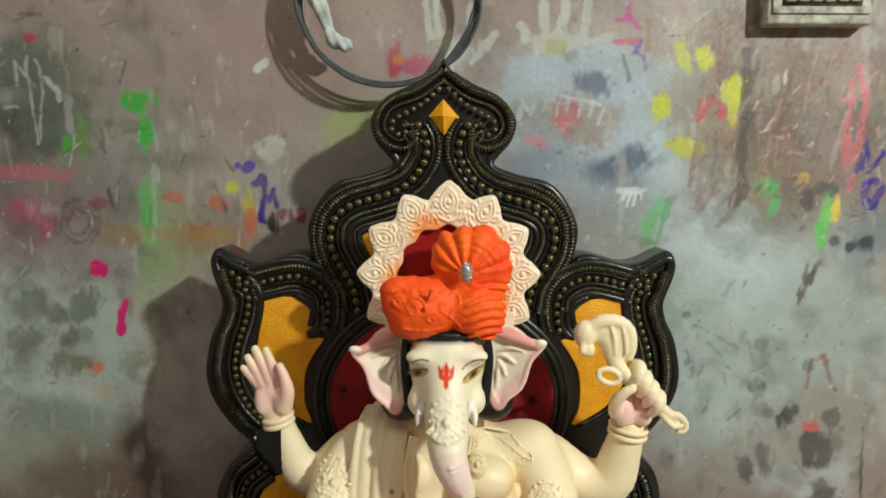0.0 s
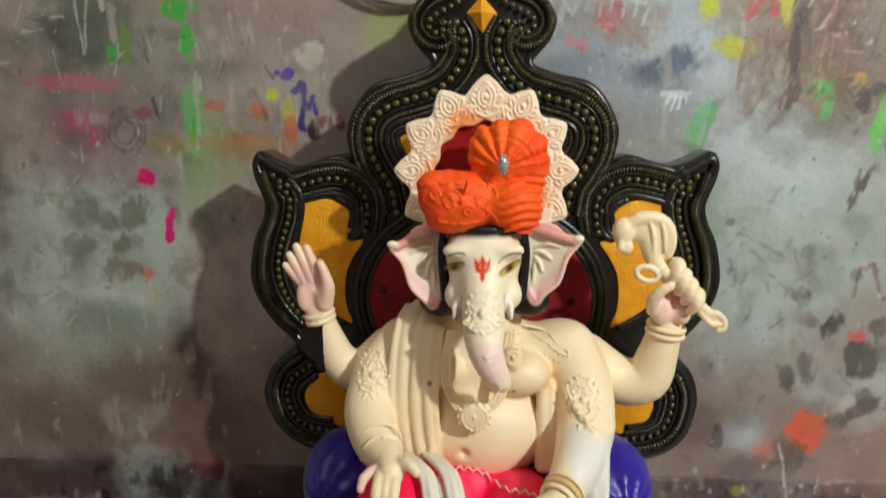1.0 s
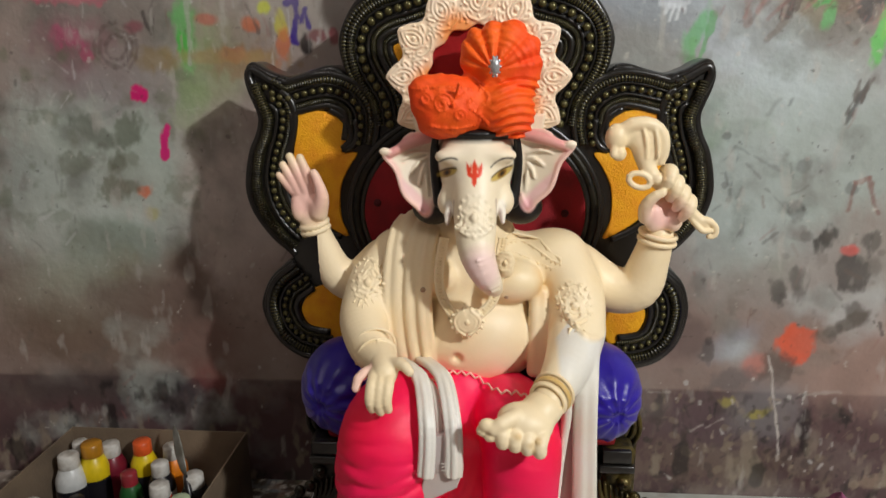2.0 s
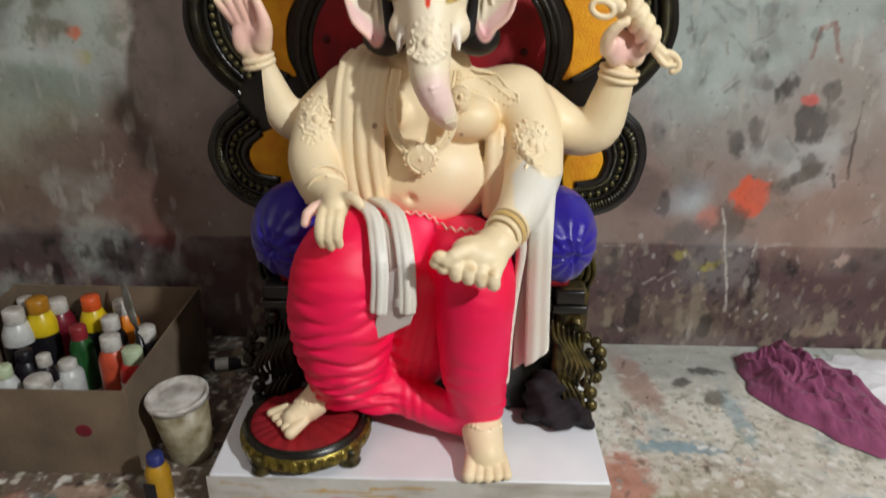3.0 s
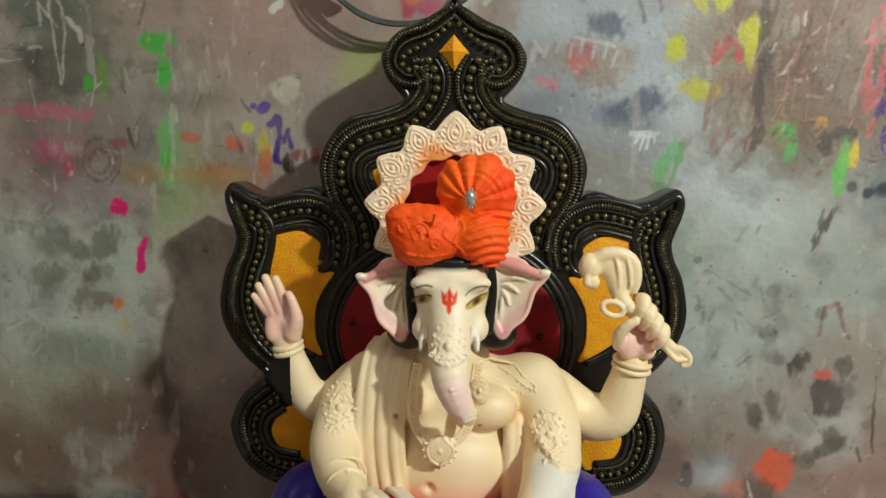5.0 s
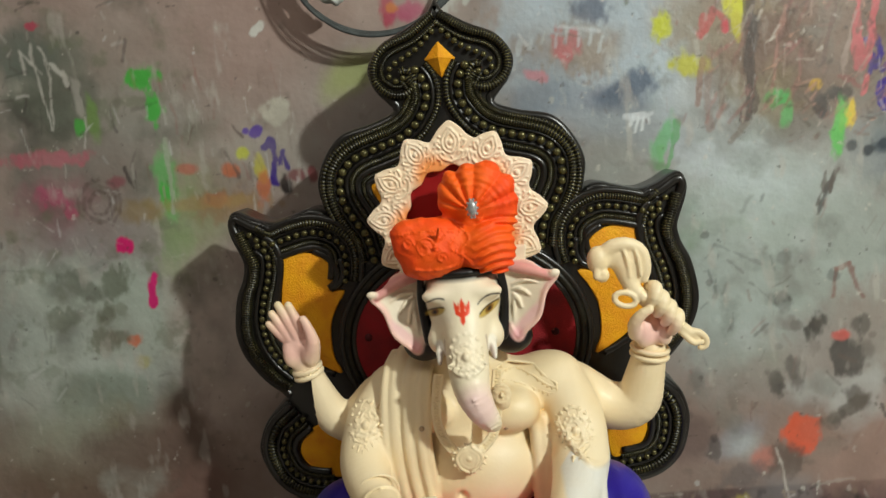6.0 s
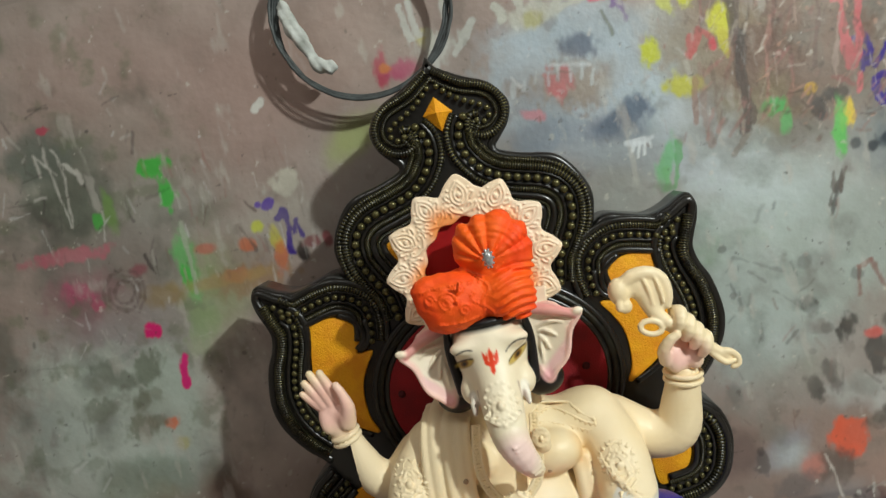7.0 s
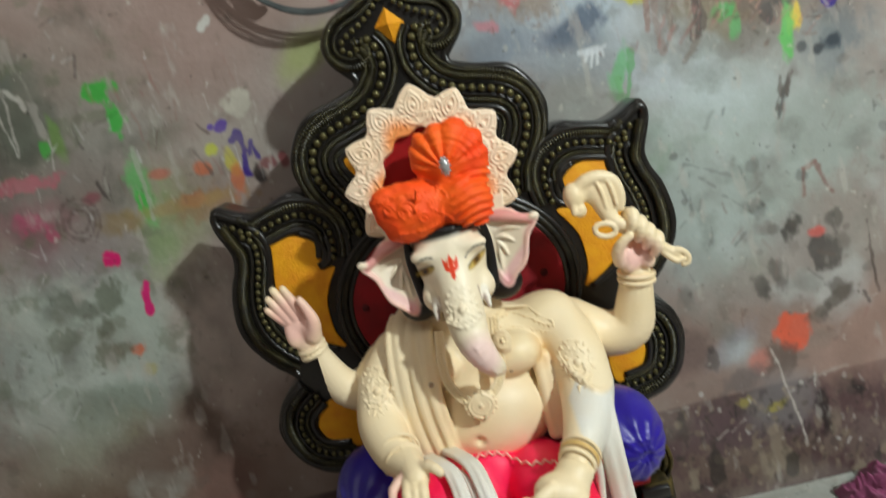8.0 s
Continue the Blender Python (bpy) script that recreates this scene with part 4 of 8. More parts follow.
stroke(0.941, 1.502, 0.936, 1.425, 0.0059, rgb(214, 96, 106), 0.9)
stroke(-0.854, 1.183, -0.846, 1.168, 0.0037, rgb(98, 84, 80), 0.45)
stroke(-0.846, 1.168, -0.848, 1.151, 0.0037, rgb(98, 84, 80), 0.45)
stroke(-0.848, 1.151, -0.860, 1.137, 0.0037, rgb(98, 84, 80), 0.45)
stroke(-0.860, 1.137, -0.875, 1.133, 0.0037, rgb(98, 84, 80), 0.45)
stroke(-0.875, 1.133, -0.888, 1.140, 0.0037, rgb(98, 84, 80), 0.45)
stroke(-0.888, 1.140, -0.895, 1.154, 0.0037, rgb(98, 84, 80), 0.45)
stroke(-0.895, 1.154, -0.893, 1.172, 0.0037, rgb(98, 84, 80), 0.45)
stroke(-0.893, 1.172, -0.882, 1.185, 0.0037, rgb(98, 84, 80), 0.45)
stroke(-0.882, 1.185, -0.867, 1.189, 0.0037, rgb(98, 84, 80), 0.45)
stroke(-0.867, 1.189, -0.854, 1.183, 0.0037, rgb(98, 84, 80), 0.45)
stroke(-0.862, 1.207, -0.841, 1.193, 0.0037, rgb(98, 84, 80), 0.45)
stroke(-0.841, 1.193, -0.830, 1.168, 0.0037, rgb(98, 84, 80), 0.45)
stroke(-0.830, 1.168, -0.836, 1.140, 0.0037, rgb(98, 84, 80), 0.45)
stroke(-0.836, 1.140, -0.854, 1.120, 0.0037, rgb(98, 84, 80), 0.45)
stroke(-0.854, 1.120, -0.880, 1.116, 0.0037, rgb(98, 84, 80), 0.45)
stroke(-0.880, 1.116, -0.900, 1.129, 0.0037, rgb(98, 84, 80), 0.45)
stroke(-0.900, 1.129, -0.911, 1.154, 0.0037, rgb(98, 84, 80), 0.45)
stroke(-0.911, 1.154, -0.906, 1.182, 0.0037, rgb(98, 84, 80), 0.45)
stroke(-0.909, 1.115, -0.924, 1.147, 0.0037, rgb(98, 84, 80), 0.45)
stroke(-0.924, 1.147, -0.919, 1.186, 0.0037, rgb(98, 84, 80), 0.45)
stroke(-0.919, 1.186, -0.895, 1.214, 0.0037, rgb(98, 84, 80), 0.45)
stroke(-0.895, 1.214, -0.863, 1.222, 0.0037, rgb(98, 84, 80), 0.45)
stroke(-0.863, 1.222, -0.833, 1.207, 0.0037, rgb(98, 84, 80), 0.45)
stroke(-0.833, 1.207, -0.818, 1.175, 0.0037, rgb(98, 84, 80), 0.45)
stroke(-0.818, 1.175, -0.822, 1.136, 0.0037, rgb(98, 84, 80), 0.45)
stroke(-0.822, 1.136, -0.846, 1.108, 0.0037, rgb(98, 84, 80), 0.45)
dab(0.992, 1.127, 0.016, 0.012, -0, rgb(48, 58, 68), 0.9, 0.5, 0.5)
dab(0.957, 1.115, 0.013, 0.012, -0, rgb(44, 52, 60), 0.9, 0.5, 0.5)
dab(0.920, 1.130, 0.012, 0.013, -0, rgb(56, 64, 70), 0.8, 0.5, 0.5)
stroke(-0.687, 1.299, -0.694, 1.126, 0.0052, rgb(172, 178, 162), 0.7)
stroke(-0.988, 1.645, -0.936, 1.637, 0.0037, rgb(84, 78, 72), 0.6)
stroke(-1.002, 1.534, -0.997, 1.479, 0.0022, rgb(192, 190, 182), 0.7)
stroke(-0.975, 1.550, -0.982, 1.505, 0.0022, rgb(192, 190, 182), 0.7)
stroke(-0.955, 1.518, -0.945, 1.466, 0.0022, rgb(192, 190, 182), 0.7)
stroke(-0.945, 1.466, -0.961, 1.350, 0.0022, rgb(188, 186, 178), 0.7)
stroke(-0.911, 1.480, -0.906, 1.454, 0.0059, rgb(190, 188, 180), 0.8)
stroke(0.177, 1.438, 0.169, 1.409, 0.0030, rgb(196, 206, 212), 0.7)
stroke(0.203, 1.444, 0.195, 1.416, 0.0030, rgb(196, 206, 212), 0.7)
stroke(0.229, 1.453, 0.222, 1.425, 0.0030, rgb(196, 206, 212), 0.7)
stroke(0.255, 1.443, 0.248, 1.415, 0.0030, rgb(196, 206, 212), 0.7)
stroke(0.281, 1.454, 0.274, 1.425, 0.0030, rgb(196, 206, 212), 0.7)
stroke(0.308, 1.446, 0.301, 1.417, 0.0030, rgb(196, 206, 212), 0.7)
stroke(0.334, 1.451, 0.327, 1.423, 0.0030, rgb(196, 206, 212), 0.7)
stroke(0.357, 1.436, 0.350, 1.407, 0.0030, rgb(196, 206, 212), 0.7)
stroke(0.519, 1.216, 0.496, 1.123, 0.0067, rgb(96, 170, 104), 0.75)
stroke(0.481, 1.163, 0.477, 1.123, 0.0054, rgb(112, 178, 116), 0.75)
stroke(0.695, 1.568, 0.691, 1.231, 0.0094, rgb(84, 72, 66), 0.75)
stroke(0.722, 1.543, 0.706, 1.466, 0.0054, rgb(98, 84, 76), 0.75)
stroke(0.859, 1.071, 0.835, 1.003, 0.0034, rgb(92, 84, 78), 0.75)
stroke(0.892, 1.078, 0.863, 1.030, 0.0027, rgb(92, 84, 78), 0.75)
stroke(0.635, 1.606, 0.624, 1.491, 0.0040, rgb(150, 104, 96), 0.75)
stroke(0.801, 1.530, 0.751, 1.349, 0.0040, rgb(120, 88, 78), 0.75)
stroke(0.857, 1.569, 0.826, 1.428, 0.0034, rgb(176, 150, 138), 0.75)
stroke(0.887, 1.492, 0.858, 1.324, 0.0040, rgb(112, 82, 74), 0.75)
stroke(0.930, 1.428, 0.899, 1.298, 0.0034, rgb(180, 160, 150), 0.75)
stroke(0.772, 1.453, 0.743, 1.297, 0.0034, rgb(168, 128, 116), 0.75)
stroke(0.586, 1.361, 0.577, 1.256, 0.0054, rgb(150, 112, 100), 0.75)
stroke(0.631, 1.388, 0.627, 1.243, 0.0040, rgb(120, 104, 90), 0.75)
# drips, scuffs and specks
WARM, DARK, LIGHT = (rgb(120, 88, 74), rgb(150, 96, 90), rgb(96, 74, 64)), (rgb(52, 46, 44), rgb(74, 66, 62), rgb(40, 36, 38)), (rgb(206, 204, 198), rgb(190, 188, 180), rgb(214, 216, 216))
scratches(11, 0.58, 1.08, 1.20, 1.64, 320, 0.085, 58, 16, WARM + (rgb(176, 120, 116), rgb(92, 76, 66), rgb(190, 176, 164)), 0.0018, 0.5)
scratches(10, 0.46, 0.75, 1.20, 1.70, 60, 0.05, 95, 40, WARM + LIGHT, 0.0014, 0.35)
scratches(12, 0.75, 1.05, 1.15, 1.55, 90, 0.05, 55, 30, DARK + WARM + WARM, 0.0016, 0.45)
scratches(13, -1.15, -0.75, 1.00, 1.65, 90, 0.07, 100, 40, DARK + LIGHT, 0.0014, 0.5)
scratches(14, -0.75, -0.38, 1.10, 1.42, 70, 0.08, 92, 8, LIGHT + WARM, 0.0010, 0.5)
scratches(15, -1.15, -0.45, 0.55, 1.05, 60, 0.05, 60, 50, DARK + LIGHT, 0.0014, 0.35)
scratches(16, 0.46, 1.15, 0.33, 1.05, 80, 0.05, 80, 35, DARK + WARM, 0.0020, 0.45)
scratches(17, 0.30, 1.15, 0.03, 0.29, 260, 0.035, 80, 35, DARK + DARK + LIGHT[:1] + (rgb(150, 134, 112), rgb(130, 116, 98), rgb(166, 152, 134)), 0.0022, 0.75)
scratches(18, -1.15, -0.35, 0.03, 0.29, 80, 0.05, 90, 20, DARK + WARM, 0.0020, 0.4)
scratches(19, 0.18, 0.75, 1.12, 1.62, 60, 0.03, 95, 30, LIGHT, 0.0010, 0.35)
scratches(20, 0.70, 1.08, 1.18, 1.50, 130, 0.035, 50, 60, (rgb(60, 48, 42), rgb(84, 64, 54), rgb(214, 206, 194), rgb(196, 150, 130)), 0.0013, 0.75)
scratches(24, 0.20, 0.75, 1.15, 1.70, 120, 0.02, 90, 40, LIGHT + WARM, 0.0010, 0.6)
flecks(21, -1.15, 1.15, 0.32, 1.75, 90, 0.006, LIGHT + DARK, 0.7)
flecks(22, 0.30, 1.15, 0.03, 0.26, 120, 0.014, DARK + (rgb(156, 142, 120), rgb(136, 122, 104)), 0.7)
flecks(23, 0.50, 1.10, 0.40, 0.95, 26, 0.020, DARK, 0.5)
low = np.clip((0.30 - gz) / 0.02, 0, 1)
lay(rgb(150, 138, 120), 0.75 * low * np.clip(9 * (cloudy(gx * 1.0, gz * 0.45, 0.04, 91) - 0.60), 0, 1) * np.clip((0.22 - gz) / 0.1, 0.15, 1))
lay(rgb(28, 24, 24), 0.75 * low * np.clip(9 * (cloudy(gx, gz * 0.6, 0.05, 17) - 0.62), 0, 1))
lay(rgb(104, 96, 88), 0.4 * np.clip(10 * (cloudy(gx, gz, 0.06, 23) - 0.72), 0, 1))
lay(rgb(188, 184, 176), 0.45 * np.clip(10 * (cloudy(gx, gz * 0.35, 0.035, 29) - 0.70), 0, 1))
lay(rgb(74, 66, 60), 0.6 * np.clip(14 * (cloudy(gx, gz, 0.018, 37) - 0.80), 0, 1))
lay(rgb(205, 200, 190), 0.6 * np.clip(14 * (cloudy(gx, gz, 0.02, 63) - 0.80), 0, 1))
lay(rgb(120, 106, 98), 0.35 * np.clip(3 * (cloudy(gx, gz, 0.12, 71, 5) - 0.55), 0, 1))
lay(rgb(184, 178, 170), 0.25 * np.clip(3 * (cloudy(gx, gz, 0.16, 83, 5) - 0.55), 0, 1))

lay(rgb(150, 138, 130), np.clip(np.maximum((np.abs(gx) - 1.39) / 0.055, (gz - 1.84) / 0.055), 0, 1))


def grid_faces(n, m):
    k = np.arange(n * m).reshape(n, m)
    return np.stack([k[:-1, :-1].ravel(), k[1:, :-1].ravel(), k[1:, 1:].ravel(), k[:-1, 1:].ravel()], 1)


relief = 0.004 * (cloudy(gx, gz, 0.25, 7) - 0.5) + 0.0015 * (cloudy(gx, gz, 0.03, 9) - 0.5)
spots = np.stack([gx.ravel(), (WALL_Y + relief).ravel(), gz.ravel()], 1)
wall_north = tagged(part("wall_north", box((-1.9, WALL_Y + 0.006, -0.1), (3.4, WALL_Y + 0.13, 3.2)), M_PLAIN, smooth=False), "plastered brick wall behind the statue", "wall", kind="structure")
part("plaster", mesh_of("plaster", spots, grid_faces(*gx.shape), M_WALL, tint=coat.reshape(-1, 3)), None, wall_north, "mauve-grey plaster smeared with many colours of paint")

# ---- the rest of the room ----
for name, lo, hi in (("wall_west", (-2.0, -2.6, -0.1), (-1.9, 2.0, 3.2)), ("wall_east", (3.4, -2.6, -0.1), (3.5, 2.0, 3.2)), ("wall_south", (-1.9, -2.7, -0.1), (3.4, -2.6, 3.2))):
    tagged(part(name, box(lo, hi), M_PLAIN, smooth=False), "plain plastered workshop wall", "wall", kind="structure")
tagged(part("ceiling", box((-1.9, -2.6, 3.18), (3.4, 1.88, 3.28)), M_CEIL, smooth=False), "whitewashed ceiling", "ceiling", kind="structure")

# ---- the floor, thick with spilt paint ----
gx, gz = np.meshgrid(np.arange(-1.35, 1.3501, 0.0036), np.arange(0.85, WALL_Y, 0.0036), indexing="ij")
coat = np.empty(gx.shape + (3,))
warp_x, warp_z = cloudy(gx, gz, 0.09, 105) - 0.5, cloudy(gx, gz, 0.09, 177) - 0.5
fuzz = cloudy(gx, gz, 0.035, 112) - 0.5
grit = cloudy(gx, gz, 0.014, 114, 3) - 0.5
coat[:] = rgb(226, 224, 213)
lay(rgb(186, 176, 158), 0.6 * np.clip(3 * (cloudy(gx, gz, 0.2, 103) - 0.48), 0, 1))
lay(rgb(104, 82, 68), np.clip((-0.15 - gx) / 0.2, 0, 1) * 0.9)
# darker towards the wall: shade beside the plinth put into the floor colour
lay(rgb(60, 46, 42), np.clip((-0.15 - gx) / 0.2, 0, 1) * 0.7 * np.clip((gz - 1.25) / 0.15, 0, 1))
for colour, seed, size, level, a in (
    (rgb(206, 202, 188), 201, 0.018, 0.60, 0.9), (rgb(140, 136, 108), 202, 0.03, 0.64, 0.5), (rgb(120, 112, 98), 203, 0.016, 0.66, 0.6),
    (rgb(160, 176, 180), 204, 0.06, 0.64, 0.5), (rgb(190, 158, 140), 205, 0.05, 0.66, 0.4), (rgb(226, 224, 216), 206, 0.018, 0.66, 0.95),
    (rgb(110, 136, 100), 207, 0.06, 0.70, 0.45), (rgb(176, 104, 100), 208, 0.05, 0.74, 0.4), (rgb(76, 68, 62), 209, 0.010, 0.74, 0.7)):
    lay(colour, a * np.clip(10 * (cloudy(gx, gz, size, seed) - level), 0, 1))
lay(rgb(192, 194, 186), 0.75 * np.clip((gz - 1.62 + 0.25 * fuzz) / 0.12, 0, 1) * np.clip((gx - 0.3) / 0.1, 0, 1))
dab(0.974, 1.820, 0.200, 0.080, 0, rgb(166, 176, 174), 0.6, 0.9, 0.5)
dab(0.614, 1.809, 0.240, 0.090, 0, rgb(170, 174, 168), 0.8, 0.8, 0.5)
dab(0.516, 1.700, 0.040, 0.140, 10, rgb(172, 140, 128), 0.8, 0.6, 0.4)
dab(0.546, 1.447, 0.090, 0.024, 0, rgb(140, 170, 184), 0.85, 0.5, 0.6)
dab(0.722, 1.564, 0.020, 0.120, 0, rgb(150, 176, 186), 0.7, 0.6, 0.5)
dab(0.406, 1.309, 0.060, 0.120, -10, rgb(184, 112, 88), 0.8, 0.5, 0.4)
dab(0.501, 1.280, 0.060, 0.020, 0, rgb(110, 140, 80), 0.7, 0.6, 0.6)
dab(0.475, 1.267, 0.010, 0.010, 0, rgb(70, 170, 70), 0.9, 0.4, 0.4)
dab(0.423, 1.233, 0.012, 0.012, 0, rgb(200, 190, 60), 0.9, 0.4, 0.4)
dab(0.776, 1.353, 0.090, 0.080, 0, rgb(214, 210, 200), 0.7, 0.6, 0.9)
dab(0.618, 1.299, 0.120, 0.060, 0, rgb(150, 130, 90), 0.5, 0.9, 0.7)
dab(0.629, 1.703, 0.028, 0.020, 30, rgb(64, 60, 60), 0.8, 0.5, 0.5)
dab(0.702, 1.757, 0.040, 0.018, 0, rgb(60, 56, 56), 0.8, 0.5, 0.6)
dab(0.695, 1.643, 0.030, 0.030, -35, rgb(110, 108, 100), 0.8, 0.5, 0.5)
dab(1.099, 1.716, 0.120, 0.120, 0, rgb(210, 218, 226), 0.95, 0.5, 0.3)
dab(0.860, 1.290, 0.060, 0.020, 0, rgb(190, 200, 206), 0.8, 0.6, 0.5)
dab(-0.763, 1.230, 0.060, 0.020, 20, rgb(96, 120, 110), 0.8, 0.6, 0.6)
dab(-0.689, 1.216, 0.040, 0.032, 0, rgb(150, 60, 80), 0.7, 0.6, 0.6)
dab(-0.609, 1.234, 0.020, 0.030, 10, rgb(110, 150, 140), 0.7, 0.6, 0.6)
dab(-0.815, 1.244, 0.040, 0.020, 0, rgb(170, 120, 100), 0.8, 0.6, 0.6)
dab(-0.682, 1.271, 0.060, 0.020, 0, rgb(186, 160, 140), 0.7, 0.6, 0.7)
flecks(31, 0.36, 1.30, 1.05, 1.87, 420, 0.009, LIGHT + LIGHT + DARK + (rgb(226, 224, 216), rgb(130, 120, 92), rgb(120, 146, 160), rgb(176, 150, 120)), 0.9)
flecks(34, 0.55, 1.10, 1.12, 1.52, 520, 0.0105, (rgb(236, 234, 228), rgb(226, 224, 216), rgb(240, 240, 238), rgb(206, 200, 186)), 0.95)
flecks(35, 0.36, 0.80, 1.12, 1.60, 160, 0.008, (rgb(120, 112, 92), rgb(236, 234, 228), rgb(150, 156, 150), rgb(96, 88, 76)), 0.8)
flecks(32, -1.2, -0.40, 0.95, 1.40, 220, 0.012, LIGHT + WARM + DARK + (rgb(110, 140, 130), rgb(170, 70, 90)), 0.8)
scratches(33, 0.36, 1.30, 1.05, 1.87, 120, 0.06, 30, 60, LIGHT + DARK + WARM, 0.0016, 0.6)
lay(rgb(150, 138, 130), np.clip(np.maximum((np.abs(gx) - 1.28) / 0.065, (0.92 - gz) / 0.065) + 0.6 * fuzz, 0, 1) * np.clip(np.maximum((np.abs(gx) - 1.25) / 0.09, (0.95 - gz) / 0.09), 0, 1))
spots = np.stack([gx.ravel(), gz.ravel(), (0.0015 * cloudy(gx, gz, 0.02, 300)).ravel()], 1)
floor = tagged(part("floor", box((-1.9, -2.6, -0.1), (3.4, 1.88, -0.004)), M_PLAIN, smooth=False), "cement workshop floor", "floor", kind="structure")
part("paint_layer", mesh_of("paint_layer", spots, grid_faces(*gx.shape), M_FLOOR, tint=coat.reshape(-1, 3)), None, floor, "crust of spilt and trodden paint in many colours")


# ---- the throne ----
def mirrored(line, side):
    return [(side * x, *rest) for x, *rest in line]


def inset(line, by):
    """The (x, z) line moved sideways, to the inside for a line that runs clockwise on the east half."""
    p = np.asarray(line)
    w = np.gradient(p, axis=0)
    w /= np.linalg.norm(w, axis=1)[:, None] + 1e-9
    return p + by * np.stack([w[:, 1], -w[:, 0]], 1)


FRONT = 1.655
SPADE = [(0.0, 1.515), (0.020, 1.486), (0.064, 1.460), (0.113, 1.437), (0.141, 1.405), (0.148, 1.378), (0.136, 1.345), (0.113, 1.318), (0.104, 1.300), (0.150, 1.281), (0.216, 1.264), (0.254, 1.225), (0.277, 1.172), (0.272, 1.125), (0.262, 1.098)]
WING = [(0.262, 1.096), (0.277, 1.112), (0.302, 1.119), (0.345, 1.107), (0.385, 1.098), (0.421, 1.107), (0.446, 1.121), (0.462, 1.127), (0.474, 1.117), (0.480, 1.096), (0.475, 1.068), (0.463, 1.036), (0.457, 1.012), (0.464, 0.980), (0.481, 0.944), (0.492, 0.897), (0.495, 0.858), (0.487, 0.820), (0.469, 0.785), (0.440, 0.747), (0.412, 0.722), (0.400, 0.708)]
WING_ARCH = [(0.241, 0.961), (0.235, 0.992), (0.236, 1.022), (0.246, 1.043), (0.267, 1.060), (0.298, 1.070), (0.327, 1.068), (0.358, 1.061), (0.388, 1.053), (0.412, 1.060), (0.432, 1.076), (0.448, 1.095)]
WING_SIDE = [(0.418, 1.052), (0.402, 1.036), (0.399, 1.012), (0.406, 0.976), (0.418, 0.942), (0.427, 0.908), (0.430, 0.876), (0.423, 0.836), (0.402, 0.796), (0.368, 0.760)]
WING_OUTER = [(0.456, 1.084), (0.447, 1.055), (0.436, 1.026), (0.432, 1.004), (0.440, 0.974), (0.455, 0.940), (0.464, 0.897), (0.466, 0.860), (0.459, 0.824), (0.442, 0.790), (0.415, 0.757), (0.390, 0.735)]
LOBE = [(0.400, 0.706), (0.443, 0.668), (0.460, 0.628), (0.464, 0.585), (0.448, 0.523), (0.414, 0.483), (0.372, 0.463), (0.320, 0.455)]


def lobe(side, line):
    """The lower lobes are not quite alike: one is carved wider."""
    return [(x + (0.014 * math.exp(-(((z - 0.585) / 0.075) ** 2)) if side < 0 and x > 0.3 else 0), z) for x, z in line]


throne = thing("throne", (0, 1.66, 0.1), "black and gold carved throne with orange and crimson panels", "throne")
half = [*curve_through(SPADE, 0.012), *curve_through(WING, 0.012), *curve_through(LOBE, 0.012), (0.29, 0.42), (0.29, 0.102)]
outline = [tuple(p) for p in half] + [(-x, z) for x, z in lobe(-1, half[::-1][:-1])]
part("back_board", plate(outline, FRONT, FRONT + 0.090, 0.013), M_BLACK, throne, "glossy black carved back board")
bead_mesh = bpy.data.meshes.new("bead")
bm = bmesh.new()
bmesh.ops.create_icosphere(bm, subdivisions=2, radius=1.0)
bm.to_mesh(bead_mesh)
bm.free()
bead_mesh.materials.append(M_BEAD)
bead_mesh.polygons.foreach_set("use_smooth", np.full(len(bead_mesh.polygons), True))


def beads(line, y, radius, gap, parent):
    for x, z in curve_through(line, gap):
        ob = new("bead", bead_mesh)
        ob.parent = parent
        ob.matrix_parent_inverse = parent.matrix_world.inverted()
        ob.matrix_basis = Matrix.Translation((x, y, z)) @ Matrix.Diagonal((radius, radius * 0.8, radius, 1))


def moulding(name, line, rows, side):
    """Ropes and smooth ribs that run side by side along a line, each (inset, radius, is rope)."""
    fine = curve_through(line, 0.0013)
    bm_rope, bm_rib = bmesh.new(), bmesh.new()
    for by, r, rope in rows:
        run = inset(fine, by)
        run = [(side * x, FRONT - 0.004, z) for x, z in run]
        if rope:
            first = len(bm_rope.faces)
            sweep(run, r, 7, bm_rope, rope=0.13, pitch=2)
            bm_rope.faces.ensure_lookup_table()
            for k, f in enumerate(bm_rope.faces[first:]):
                f.material_index = 1 if (k // 7) % 4 == 2 else 0
        else:
            sweep(run[::6], r, 8, bm_rib)
    rope_part = bm_rope if len(bm_rope.faces) else None
    if len(bm_rib.faces):
        made = part(name, bm_rib, M_BLACK, throne, "glossy black moulding")
    else:
        made, rope_part = part(name, bm_rope, M_ROPE, throne, "gold-brushed rope moulding"), None
        made.data.materials.append(M_RIDGE)
    if rope_part:
        part("rope", rope_part, M_ROPE, made, "gold-brushed rope moulding").data.materials.append(M_RIDGE)
    return made


